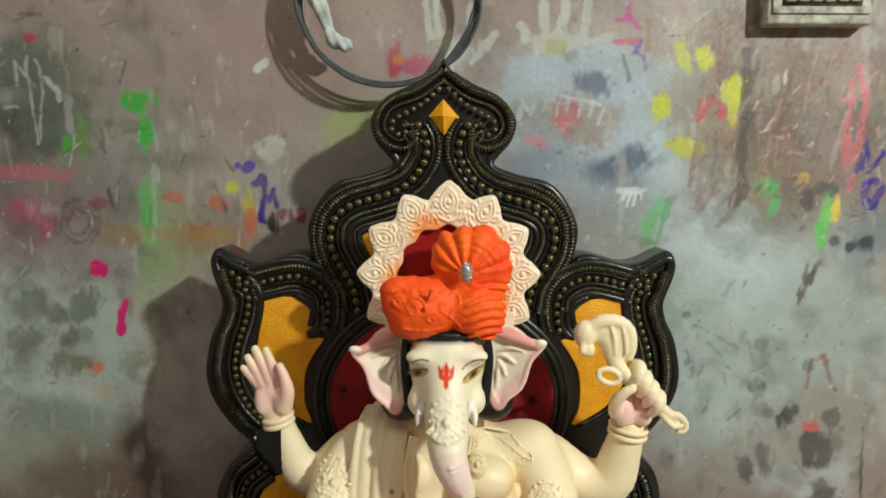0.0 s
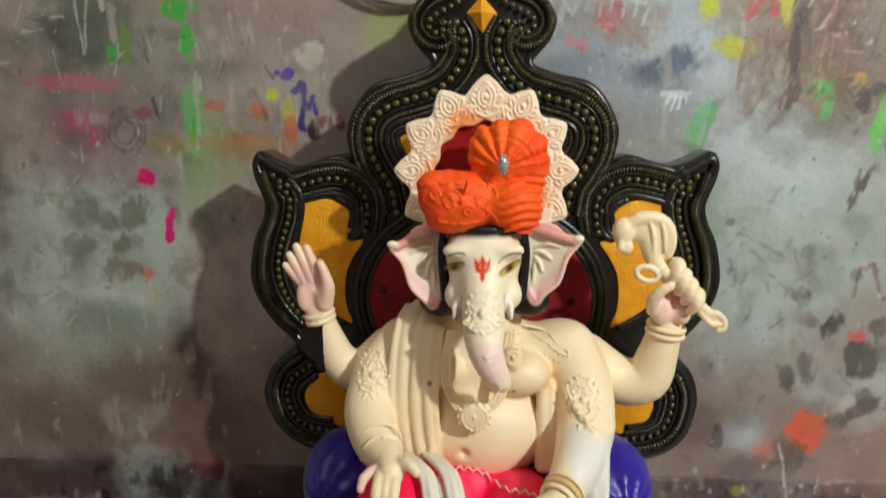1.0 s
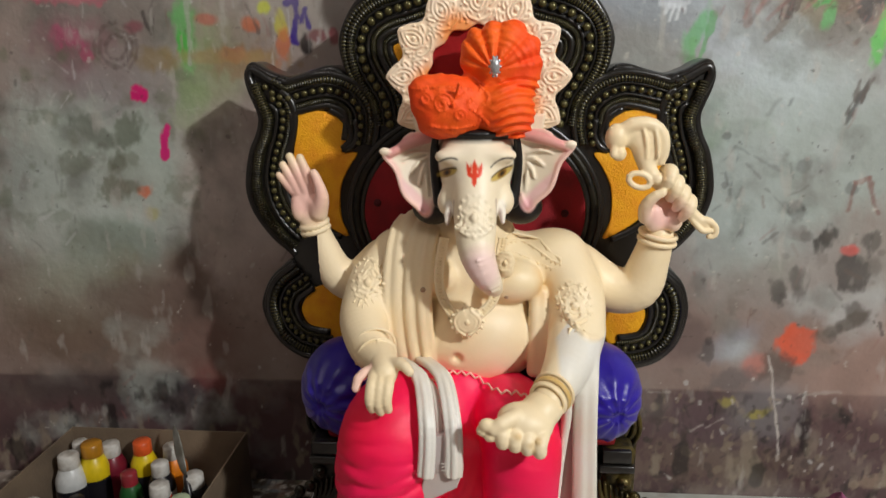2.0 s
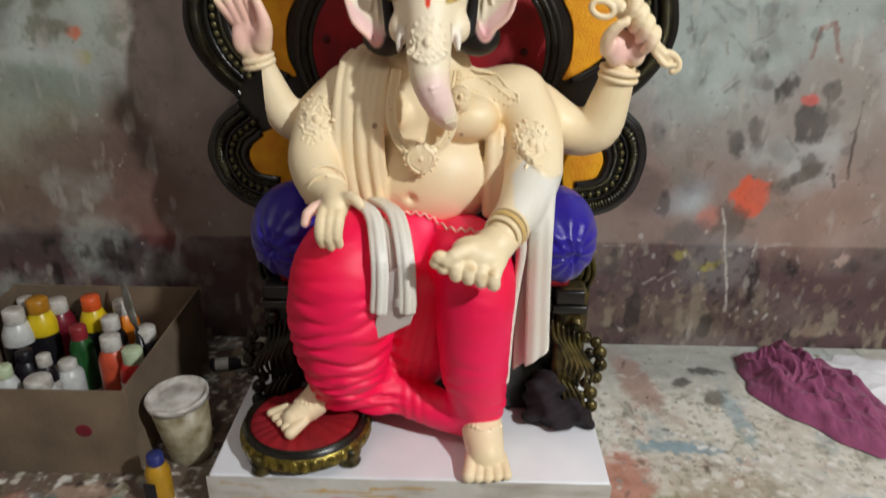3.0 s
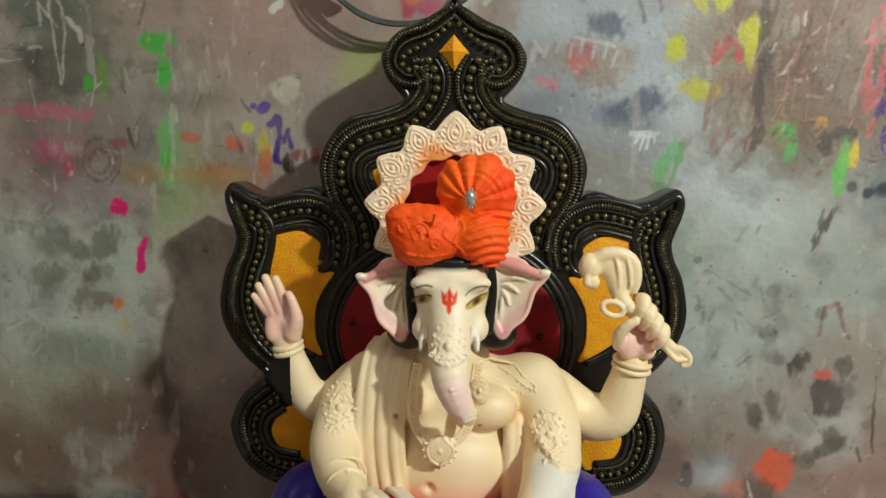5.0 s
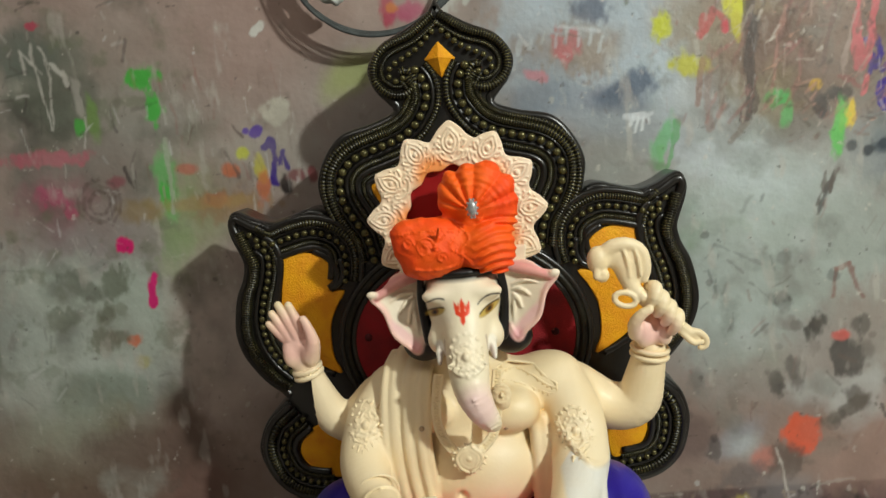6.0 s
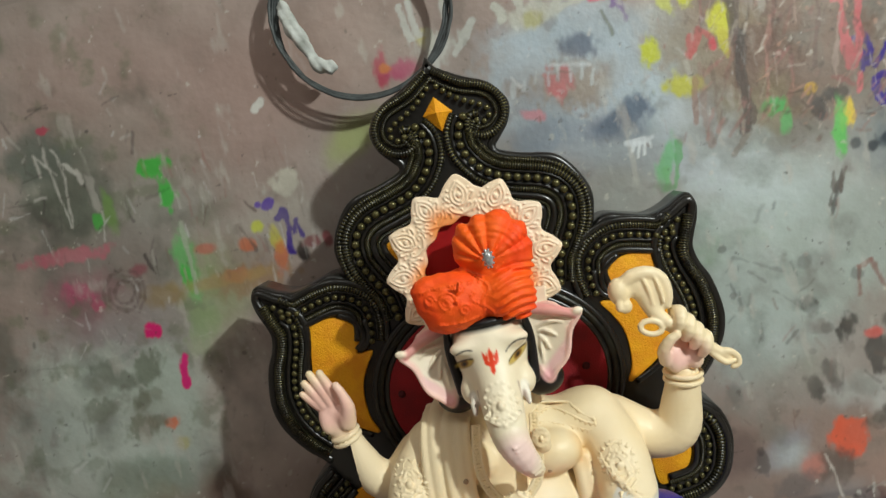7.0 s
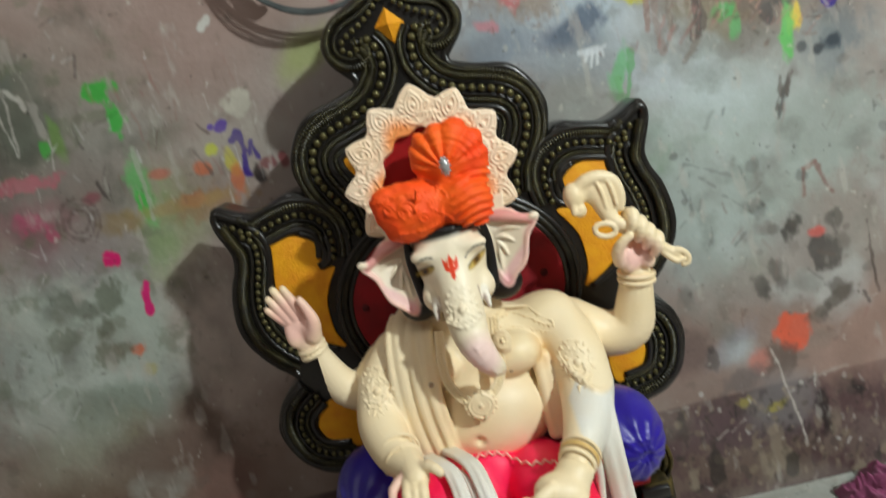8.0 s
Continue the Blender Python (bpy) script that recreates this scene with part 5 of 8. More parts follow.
FINIAL = [(0.002, 1.478), (0.050, 1.444), (0.102, 1.424), (0.126, 1.397), (0.128, 1.366), (0.106, 1.342), (0.078, 1.338), (0.060, 1.354), (0.068, 1.372), (0.082, 1.370)]
FINIAL_BEADS = [(0.010, 1.449), (0.042, 1.420), (0.078, 1.400), (0.099, 1.388), (0.104, 1.371), (0.090, 1.359), (0.076, 1.364)]
NECK = [(0.050, 1.378), (0.034, 1.350), (0.034, 1.315), (0.048, 1.287), (0.067, 1.264), (0.097, 1.245), (0.137, 1.232), (0.183, 1.218), (0.212, 1.198), (0.227, 1.170), (0.226, 1.130), (0.208, 1.090), (0.184, 1.05), (0.174, 1.00)]
for side in (1, -1):
    m = moulding("finial_scroll", FINIAL, [(-0.006, 0.0085, True), (0.011, 0.0045, True)], side)
    beads(mirrored(FINIAL_BEADS, side), FRONT - 0.010, 0.0062, 0.0150, m)
    m = moulding("shoulder_moulding", NECK, [(-0.036, 0.006, True), (-0.023, 0.0095, True), (-0.012, 0.004, False), (0.013, 0.005, False), (0.024, 0.0065, True)], side)
    moulding("crest_spine", NECK[1:5], [(0.024, 0.0055, False)], side)
    moulding("shoulder_inner_moulding", NECK[5:], [(0.037, 0.0075, False), (0.048, 0.005, True), (0.058, 0.007, False)], side)
    beads(mirrored(NECK, side), FRONT - 0.012, 0.0085, 0.0195, m)
    m = moulding("wing_arch", WING_ARCH[:-1], [(-0.032, 0.0075, False), (-0.020, 0.0080, True), (-0.011, 0.0035, False)], side)
    moulding("wing_arch_inner", WING_ARCH[:9], [(0.011, 0.0040, False), (0.022, 0.0060, True), (0.032, 0.0080, False)], side)
    moulding("wing_outer", WING_OUTER, [(0.0, 0.0110, True)], side)
    part("tip_curl", sweep([(side * x, FRONT - 0.002, z) for x, z in curve_through([(0.398, 1.082), (0.424, 1.090), (0.446, 1.104), (0.461, 1.112), (0.468, 1.100), (0.462, 1.080), (0.452, 1.056)], 0.006)], 0.0095, 10), M_BLACK, throne, "glossy black curled tip")
    beads(mirrored(WING_ARCH[:-1], side), FRONT - 0.010, 0.0066, 0.0170, m)
    m = moulding("wing_side", WING_SIDE, [(-0.014, 0.0050, False), (0.012, 0.0060, True), (0.024, 0.0085, False)], side)
    beads(mirrored(WING_SIDE, side), FRONT - 0.010, 0.0066, 0.0170, m)
    lobe_in = lobe(side, inset(curve_through(LOBE, 0.03), 0.056))
    m = moulding("lobe_moulding", lobe_in, [(-0.040, 0.0080, False), (-0.026, 0.0100, True), (-0.012, 0.0045, False), (0.013, 0.0060, True), (0.026, 0.0085, False)], side)
    beads(mirrored(lobe_in, side), FRONT - 0.010, 0.0066, 0.0170, m)
    for line in ([(0.300, 1.031), (0.272, 1.012), (0.257, 0.984), (0.262, 0.962), (0.280, 0.946)], [(0.247, 1.010), (0.244, 0.980), (0.256, 0.955), (0.280, 0.944)]):
        moulding("inner_leaf", line, [(0.0, 0.0080, False)], side)
    moulding("wing_rib", [(0.384, 1.026), (0.380, 0.990), (0.390, 0.940), (0.396, 0.890), (0.385, 0.840), (0.352, 0.795), (0.318, 0.772), (0.284, 0.756)], [(0.0, 0.0075, False)], side)
    for edge in (SPADE[1:], WING, lobe(side, LOBE)):
        rimline = inset(curve_through(edge, 0.007), 0.010)
        part("rim", sweep([(side * x, FRONT + 0.006, z) for x, z in rimline], 0.0105, 8), M_BLACK, throne, "rounded black rim")
    # padded panels
    for name, line, lift in (
        ("wing_panel", [(0.376, 1.028), (0.334, 1.029), (0.296, 1.021), (0.274, 1.002), (0.263, 0.979), (0.271, 0.953), (0.281, 0.941), (0.246, 0.940), (0.263, 0.912), (0.281, 0.877), (0.287, 0.840), (0.285, 0.795), (0.272, 0.758), (0.312, 0.778), (0.347, 0.804), (0.376, 0.845), (0.388, 0.892), (0.382, 0.940), (0.374, 0.990)], 0.006),
        ("lobe_panel", [(0.322, 0.649), (0.349, 0.637), (0.368, 0.606), (0.371, 0.582), (0.358, 0.552), (0.329, 0.530), (0.29, 0.53), (0.29, 0.645)], 0.006),
        ("crest_panel", [(0.10, 1.188), (0.150, 1.186), (0.164, 1.166), (0.162, 1.13), (0.148, 1.10), (0.10, 1.10)], 0.005)):
        line = lobe(side, line) if name == "lobe_panel" else line
        ring = curve_through([*line, line[0]], 0.008)[:-1]
        bm = plate([(side * x, z) for x, z in ring], FRONT - lift, FRONT + 0.004, 0.003)
        part(name, bm, M_ORANGE, throne, "padded orange cloth panel with pressed ripples")
# crimson tufted oval with its carved ring
ring = [(0.236 * math.cos(a), 0.815 + 0.190 * math.sin(a)) for a in np.linspace(0, 2 * math.pi, 64, endpoint=False)]
pad = part("oval_panel", plate(ring, FRONT - 0.012, FRONT + 0.004, 0.006), M_RED, throne, "tufted crimson velvet back rest")
for x, z in ((-0.205, 0.835), (0.190, 0.815), (-0.12, 0.92), (0.12, 0.92)):
    bm = bmesh.new()
    bmesh.ops.create_uvsphere(bm, u_segments=12, v_segments=6, radius=0.009, matrix=Matrix.Translation((x, FRONT - 0.011, z)) @ Matrix.Diagonal((1, 0.5, 1, 1)))
    part("button", bm, M_DARKRED, pad)
for r, rad, rope in ((0.238, 0.0075, False), (0.251, 0.0095, True), (0.264, 0.0075, False)):
    run = [(r * math.cos(a), FRONT - 0.006, 0.815 + (r - 0.045) * math.sin(a)) for a in np.linspace(-0.7, math.pi + 0.7, 420)]
    part("oval_ring", sweep(run if rope else run[::4], rad, 8, rope=0.1 if rope else 0, pitch=1), M_ROPE if rope else M_BLACK, throne, "carved ring round the back rest")
# the gilt stud in the crest
bm = bmesh.new()
c = [bm.verts.new((x, FRONT - 0.004, z)) for x, z in ((-0.030, 1.396), (0.002, 1.358), (0.032, 1.394), (0.0, 1.430))]
tip = bm.verts.new((-0.001, FRONT - 0.024, 1.396))
for k in range(4):
    bm.faces.new((c[k], c[(k + 1) % 4], tip))
bm.faces.new(c)
part("crest_stud", bm, M_ORANGE, throne, "four-sided orange stud", smooth=False)
# seat, cushion and carved front legs
part("seat_box", box((-0.27, 1.44, 0.10), (0.27, FRONT, 0.40), 0.01), M_BLACK, throne, "black seat")
part("seat_cushion", box((-0.285, 1.42, 0.40), (0.285, FRONT, 0.44), 0.015), M_RED, throne, "crimson seat cushion")
for side in (1, -1):
    leg = box((side * 0.290 - 0.030, 1.415, 0.10), (side * 0.290 + 0.030, 1.47, 0.40), 0.012)
    # leg and post at -x: their shade is put into a darker material
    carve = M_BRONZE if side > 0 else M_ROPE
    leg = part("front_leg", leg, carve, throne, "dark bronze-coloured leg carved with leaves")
    part("capital", box((side * 0.285 - 0.034, 1.405, 0.352), (side * 0.285 + 0.034, 1.475, 0.368), 0.003), M_BLACK, leg)
    part("capital", box((side * 0.285 - 0.028, 1.410, 0.370), (side * 0.285 + 0.028, 1.470, 0.398), 0.003), M_BLACK, leg)
    # leaf ribs that sweep down and outwards, side by side
    for k in range(6):
        x0, z0 = 0.252 + 0.011 * k, 0.338 - 0.006 * k
        rib = curve_through([(side * x0, 1.408, z0), (side * (x0 + 0.004), 1.400, z0 - 0.030), (side * (x0 + 0.020), 1.396, z0 - 0.056), (side * (x0 + 0.034), 1.398, z0 - 0.086), (side * (x0 + 0.030), 1.404, z0 - 0.118)], 0.006)
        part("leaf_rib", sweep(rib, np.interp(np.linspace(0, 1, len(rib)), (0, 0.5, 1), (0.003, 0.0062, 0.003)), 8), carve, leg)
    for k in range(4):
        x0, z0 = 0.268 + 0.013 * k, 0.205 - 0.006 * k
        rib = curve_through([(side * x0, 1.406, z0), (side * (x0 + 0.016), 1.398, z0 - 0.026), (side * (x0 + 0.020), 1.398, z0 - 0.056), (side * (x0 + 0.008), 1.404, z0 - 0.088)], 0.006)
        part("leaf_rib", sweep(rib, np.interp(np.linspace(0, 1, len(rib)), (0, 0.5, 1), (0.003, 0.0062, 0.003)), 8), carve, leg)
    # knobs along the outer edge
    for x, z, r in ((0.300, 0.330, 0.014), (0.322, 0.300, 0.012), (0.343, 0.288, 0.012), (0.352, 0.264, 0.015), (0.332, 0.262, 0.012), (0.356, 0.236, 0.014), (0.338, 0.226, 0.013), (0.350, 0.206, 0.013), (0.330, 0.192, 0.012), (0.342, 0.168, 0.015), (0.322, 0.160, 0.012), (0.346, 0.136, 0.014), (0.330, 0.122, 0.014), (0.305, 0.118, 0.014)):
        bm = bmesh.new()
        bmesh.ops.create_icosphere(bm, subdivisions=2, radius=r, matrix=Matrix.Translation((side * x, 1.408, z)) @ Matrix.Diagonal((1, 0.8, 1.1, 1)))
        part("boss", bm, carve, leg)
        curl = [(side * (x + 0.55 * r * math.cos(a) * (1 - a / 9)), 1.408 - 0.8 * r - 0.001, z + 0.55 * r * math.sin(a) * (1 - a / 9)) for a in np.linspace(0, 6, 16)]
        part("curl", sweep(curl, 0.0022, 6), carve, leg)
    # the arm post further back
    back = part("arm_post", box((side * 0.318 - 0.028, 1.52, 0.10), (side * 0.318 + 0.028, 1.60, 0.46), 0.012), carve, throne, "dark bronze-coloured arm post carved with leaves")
    for k in range(4):
        x0, z0 = 0.292 + 0.012 * k, 0.455 - 0.004 * k
        rib = curve_through([(side * x0, 1.514, z0), (side * (x0 + 0.014), 1.508, z0 - 0.026), (side * (x0 + 0.016), 1.508, z0 - 0.060), (side * (x0 + 0.002), 1.514, z0 - 0.092)], 0.006)
        part("leaf_rib", sweep(rib, 0.0055, 8), carve, back)
throne.location.x -= 0.006


def bolster(side):
    mx = 0.246 if side > 0 else -0.266
    c = Clay((mx - 0.12, 1.38, 0.36), (mx + 0.12, 1.63, 0.62), 0.004)
    c.ball((mx, 1.50, 0.482), (0.088, 0.11, 0.098))
    hub = mx + side * 0.030
    c.ball((hub, 1.394, 0.478), (0.010, 0.012, 0.010), cut=True, k=0.012)
    a0 = lambda x, y, z: np.arctan2(z - 0.478, x - hub)
    c.ruffle(lambda x, y, z: (0.0024 * np.sin(11 * a0(x, y, z) + 30 * y) + 0.0018 * np.sin(60 * x + 85 * z + 4 * np.sin(50 * z))) * np.clip((1.50 - y) / 0.1, 0, 1))
    v, f, _ = c.surface((1, 1, 1))
    ob = part("bolster", mesh_of("bolster", v, f, M_BLUE), None)
    return tagged(ob, "royal blue satin bolster gathered at its end, beside the statue", "cushion", "bolsters on the throne")


bolster(1)
bolster(-1)

# ---- plinth ----
plinth = thing("plinth", (-0.03, 1.45, 0), "white-painted low wooden plinth with streaked edges", "plinth")
part("top_board", box((-0.402, 1.220, 0.03), (0.350, 1.72, 0.098), 0.005), M_WHITE, plinth)
gx, gz = np.meshgrid(np.arange(-0.405, 0.3531, 0.004), np.arange(0.022, 0.0985, 0.004), indexing="ij")
coat = np.empty(gx.shape + (3,))
warp_x, warp_z = cloudy(gx, gz, 0.09, 405) - 0.5, cloudy(gx, gz, 0.09, 477) - 0.5
fuzz = cloudy(gx, gz, 0.035, 412) - 0.5
grit = cloudy(gx, gz, 0.014, 414, 3) - 0.5
coat[:] = rgb(202, 200, 194)
lay(rgb(150, 138, 118), 0.55 * np.clip(4 * (cloudy(gx * 0.25, gz, 0.02, 421) - 0.55), 0, 1))
for x0, z0, x1, z1 in ((-0.37, 0.085, -0.28, 0.078), (-0.30, 0.062, -0.18, 0.075), (-0.22, 0.070, -0.10, 0.068), (-0.10, 0.078, 0.03, 0.076), (-0.12, 0.060, -0.02, 0.052), (0.20, 0.058, 0.33, 0.062), (0.05, 0.045, 0.15, 0.050), (-0.36, 0.050, -0.26, 0.056)):
    stroke(x0, z0, x1, z1, 0.0012, rgb(196, 154, 74), 0.75)
dab(-0.145, 0.040, 0.040, 0.010, 0, rgb(238, 40, 120), 1.0, 0.3, 0.5)
spots = np.stack([gx.ravel(), (1.2180 - 0.003 * cloudy(gx, gz, 0.03, 431)).ravel(), gz.ravel()], 1)
part("front_edge", mesh_of("front_edge", spots, grid_faces(*gx.shape), M_WALL, tint=coat.reshape(-1, 3)), None, plinth, "front edge streaked with ochre and a splash of pink")
part("base", box((-0.39, 1.236, 0.0), (0.34, 1.71, 0.029)), M_BLACK, plinth, "dark recessed base")

# ---- the statue: one solid piece, modelled region by region ----
CREAM, PALE, PINK = rgb(246, 228, 192), rgb(248, 236, 214), rgb(249, 204, 194)
HAIR, LINEN, GOLD = rgb(12, 10, 10), rgb(230, 228, 220), rgb(206, 166, 92)
pieces = []


def finish(clay, base=CREAM, shift=(0, 0, 0)):
    v, f, tint = clay.surface(base)
    pieces.append((v + np.array(shift), f, tint))


def bangle(c, at, way, r, thick):
    way = Vector(way).normalized()
    a = way.orthogonal().normalized()
    b = way.cross(a)
    pts = [tuple(Vector(at) + r * (math.cos(t) * a + math.sin(t) * b)) for t in np.linspace(0, 2 * math.pi, 15)]
    c.tube(pts, [thick, thick], 0.001, step=0.008)


def filigree(c, at, r, lift=0.0, tip=1.25, slope=0.0, on_body=None):
    """A drop-shaped raised ornament of loops and beads; lift bends its sides back."""

    def on(u, v, up=0.0):
        y = at[1] + lift * u * u * r + slope * v * r
        if on_body is not None:
            y = min(skin(on_body, at[0] + u * r, at[2] + v * r), y + 0.03) - 0.0005
        return at[0] + u * r, y - up, at[2] + v * r

    c.ball(on(0, 0, 0.002), (0.26 * r, 0.006, 0.34 * r), 0.002)
    for sg in (1, -1):
        c.tube([on(0, -0.55), on(0.45 * sg, -0.35), on(0.45 * sg, 0.25), on(0, 0.75)], [0.0028, 0.0028], 0.001, step=0.006)
        c.tube([on(0.1 * sg, -0.85), on(0.70 * sg, -0.65), on(0.80 * sg, -0.15), on(0.62 * sg, -0.05)], [0.0028, 0.0024], 0.001, step=0.006)
        c.tube([on(0.75 * sg, 0.05), on(0.85 * sg, 0.35), on(0.45 * sg, 0.62), on(0.2 * sg, tip)], [0.0028, 0.0024], 0.001, step=0.006)
        c.ball(on(0.60 * sg, 0.32), 0.0042, 0.001)
        c.ball(on(0.55 * sg, -0.45), 0.0042, 0.001)
    for k in range(16):
        a = 2 * math.pi * k / 16
        c.ball(on(0.98 * math.cos(a), 1.02 * math.sin(a) * (tip if math.sin(a) > 0 else 1)), 0.0038, 0.001)


def skin(c, x, z):
    """Where the front of a modelled body lies at (x, z)."""
    i, _, k = np.clip(np.round((np.array((x, 0, z)) - c.lo) / c.step).astype(int), 0, c.n - 1)
    inside = np.nonzero(c.f[i, :, k] < 0)[0]
    return c.lo[1] + c.step * inside[0] if len(inside) else 9.0


# torso, arms and draped shawl
s = Clay((-0.31, 1.24, 0.24), (0.42, 1.66, 0.88), 0.0036)
s.ball((0.0, 1.545, 0.715), (0.160, 0.095, 0.100), 0.02)
s.ball((-0.004, 1.508, 0.600), (0.140, 0.104, 0.108), 0.025)
s.ball((-0.135, 1.54, 0.750), (0.070, 0.062, 0.058), 0.02)
s.ball((0.148, 1.54, 0.748), (0.074, 0.064, 0.058), 0.02)
s.ball((0.0, 1.52, 0.81), (0.075, 0.06, 0.05), 0.02)
s.ball((-0.088, 1.466, 0.730), (0.060, 0.044, 0.040), 0.009)
s.ball((0.066, 1.466, 0.722), (0.064, 0.046, 0.044), 0.009)
s.ball((-0.030, 1.402, 0.584), (0.010, 0.016, 0.010), 0.008, cut=True)
s.tube([(-0.158, 1.535, 0.752), (-0.196, 1.485, 0.705), (-0.208, 1.435, 0.650), (-0.186, 1.360, 0.622), (-0.156, 1.300, 0.622)], [0.050, 0.050, 0.048, 0.038, 0.025], 0.010)
s.tube([(0.166, 1.535, 0.748), (0.192, 1.485, 0.695), (0.194, 1.435, 0.640), (0.168, 1.345, 0.598), (0.132, 1.268, 0.575)], [0.056, 0.055, 0.051, 0.041, 0.028], 0.010)
s.tube([(-0.19, 1.56, 0.735), (-0.245, 1.550, 0.690), (-0.283, 1.540, 0.712), (-0.304, 1.530, 0.765), (-0.317, 1.524, 0.812)], [0.042, 0.041, 0.038, 0.031, 0.024], 0.012)
s.tube([(0.205, 1.56, 0.725), (0.270, 1.552, 0.682), (0.322, 1.540, 0.690), (0.341, 1.528, 0.750), (0.350, 1.520, 0.802)], [0.048, 0.048, 0.046, 0.038, 0.030], 0.012)
# the shawl falls from one shoulder in broad flat folds
for x, r, dy in ((-0.164, 0.010, 0.002), (-0.143, 0.019, 0.012), (-0.120, 0.012, 0.002), (-0.108, 0.009, 0.004), (-0.096, 0.010, -0.001), (-0.084, 0.008, 0.003)):
    k = (x + 0.160) / 0.0165
    s.tube([(x + 0.016, 1.557 + dy - 0.004 * k, 0.822), (x + 0.008, 1.490 + dy - 0.006 * k, 0.808 - 0.002 * k), (x + 0.002, 1.450 + dy - 0.004 * k, 0.755), (x, 1.434 + dy - 0.004 * k, 0.69), (x + 0.004, 1.430 + dy - 0.003 * k, 0.62), (x + 0.012, 1.424 + dy, 0.55)], [0.8 * r, r, r, 0.9 * r], 0.0025)
for k in range(3):
    s.tube([(0.116 + 0.015 * k, 1.470, 0.705 - 0.008 * k), (0.118 + 0.015 * k, 1.452, 0.645), (0.116 + 0.015 * k, 1.440, 0.55)], [0.013, 0.014], 0.004)
# linen over the forearm and hanging beside the knee: an outer leaf, a deep fold and an inner leaf
s.tube([(0.200, 1.428, 0.638), (0.184, 1.375, 0.614), (0.158, 1.318, 0.594)], [0.046, 0.043, 0.036], 0.006)
for x0, x1, y1, r in ((0.184, 0.196, 1.330, 0.0080), (0.194, 0.206, 1.326, 0.0090), (0.204, 0.217, 1.329, 0.0078), (0.212, 0.227, 1.326, 0.0082)):
    s.tube([(x0 + 0.006, 1.412, 0.640), (x0 + 0.006, 1.362, 0.612), (x0 + 0.004, y1 + 0.004, 0.55), (x0 + 0.006, y1, 0.45), (x1, y1, 0.250)], [0.010, r, r, r], 0.007)
# recessed tubes in the fold's pink, with its shade included in the colour
for x0, x1 in ((0.178, 0.186), (0.170, 0.176)):
    s.tube([(x0, 1.360, 0.56), (x0 + 0.002, 1.352, 0.45), (x1, 1.350, 0.245)], [0.009, 0.009, 0.008], 0.006, colour=rgb(226, 168, 172), grow=0.0015)
s.tube([(0.156, 1.312, 0.585), (0.170, 1.318, 0.535), (0.164, 1.322, 0.45), (0.158, 1.320, 0.36), (0.154, 1.318, 0.235)], [0.009, 0.008, 0.0065, 0.006, 0.006], 0.004)
s.trim(lambda x, y, z: np.where((x > 0.12) & (y < 1.45), (0.250 + 0.95 * (x - 0.158)) - z, -1.0))
wrapped = lambda x, y, z: np.maximum(np.maximum(z - (0.662 - 0.55 * (x - 0.20) - 0.25 * (1.40 - y)), 0.150 + 1.2 * np.maximum(0, y - 1.37) - x), y - 1.475)
s.paint(wrapped, LINEN, soft=0.004)
# the fold's shaded pink laid again over the linen
for a, b in (((0.176, 1.352, 0.56), (0.182, 1.346, 0.28)),):
    s.limb(a, b, 0.0090, only=True, colour=rgb(226, 160, 166), grow=0.0)
# ochre sprayed into the creases of the body
for a, b, r in (((0.118, 1.46, 0.735), (0.130, 1.45, 0.700), 0.012), ((0.015, 1.44, 0.690), (0.085, 1.43, 0.682), 0.006), ((-0.110, 1.44, 0.700), (-0.060, 1.43, 0.690), 0.006), ((0.140, 1.42, 0.652), (0.215, 1.42, 0.660), 0.008), ((-0.075, 1.43, 0.520), (0.080, 1.43, 0.530), 0.012)):
    a, b = np.array(a), np.array(b)
    s.paint(lambda x, y, z, a=a, w=b - a, r=r: np.sqrt(sum((q - a[i] - w[i] * np.clip(((x - a[0]) * w[0] + (y - a[1]) * w[1] + (z - a[2]) * w[2]) / (w @ w), 0, 1)) ** 2 for i, q in enumerate((x, y, z)))) - r, rgb(236, 200, 146), soft=0.014)
hem = []
for x in np.linspace(0.154, 0.236, 9):
    y = 1.40
    for _ in range(3):
        z = 0.662 - 0.55 * (x - 0.20) - 0.25 * (1.40 - y)
        y = min(skin(s, x, z), 1.47)
    hem.append((x, y, z))
s.tube(hem, [0.0045, 0.006, 0.0055, 0.005], 0.003, step=0.008)
s.ball((-0.030, 1.402, 0.584), 0.011, only=True, colour=rgb(204, 160, 104), grow=-0.001)
finish(s)
torso = s


# linen scarf over the lap
s = Clay((-0.16, 1.20, 0.34), (0.03, 1.43, 0.64), 0.0026)
for dx, dy in ((-0.016, 0.002), (-0.006, -0.003), (0.002, 0.001)):
    s.tube([(-0.130 + dx, 1.400, 0.582), (-0.102 + dx, 1.345, 0.592), (-0.080 + dx, 1.305 + dy, 0.586), (-0.066 + dx, 1.246 + dy, 0.545), (-0.064 + dx, 1.232 + dy, 0.50), (-0.069 + dx, 1.230 + dy, 0.425)], [0.0062, 0.0062], 0.0025)
for dx, dy in ((-0.004, 0.000), (0.006, -0.004), (0.015, 0.002)):
    s.tube([(-0.098 + dx, 1.410, 0.580), (-0.066 + dx, 1.345, 0.588), (-0.050 + dx, 1.310 + dy, 0.578), (-0.036 + dx, 1.256 + dy, 0.540), (-0.032 + dx, 1.244 + dy, 0.49), (-0.033 + dx, 1.242 + dy, 0.420)], [0.0062, 0.0062], 0.0025)
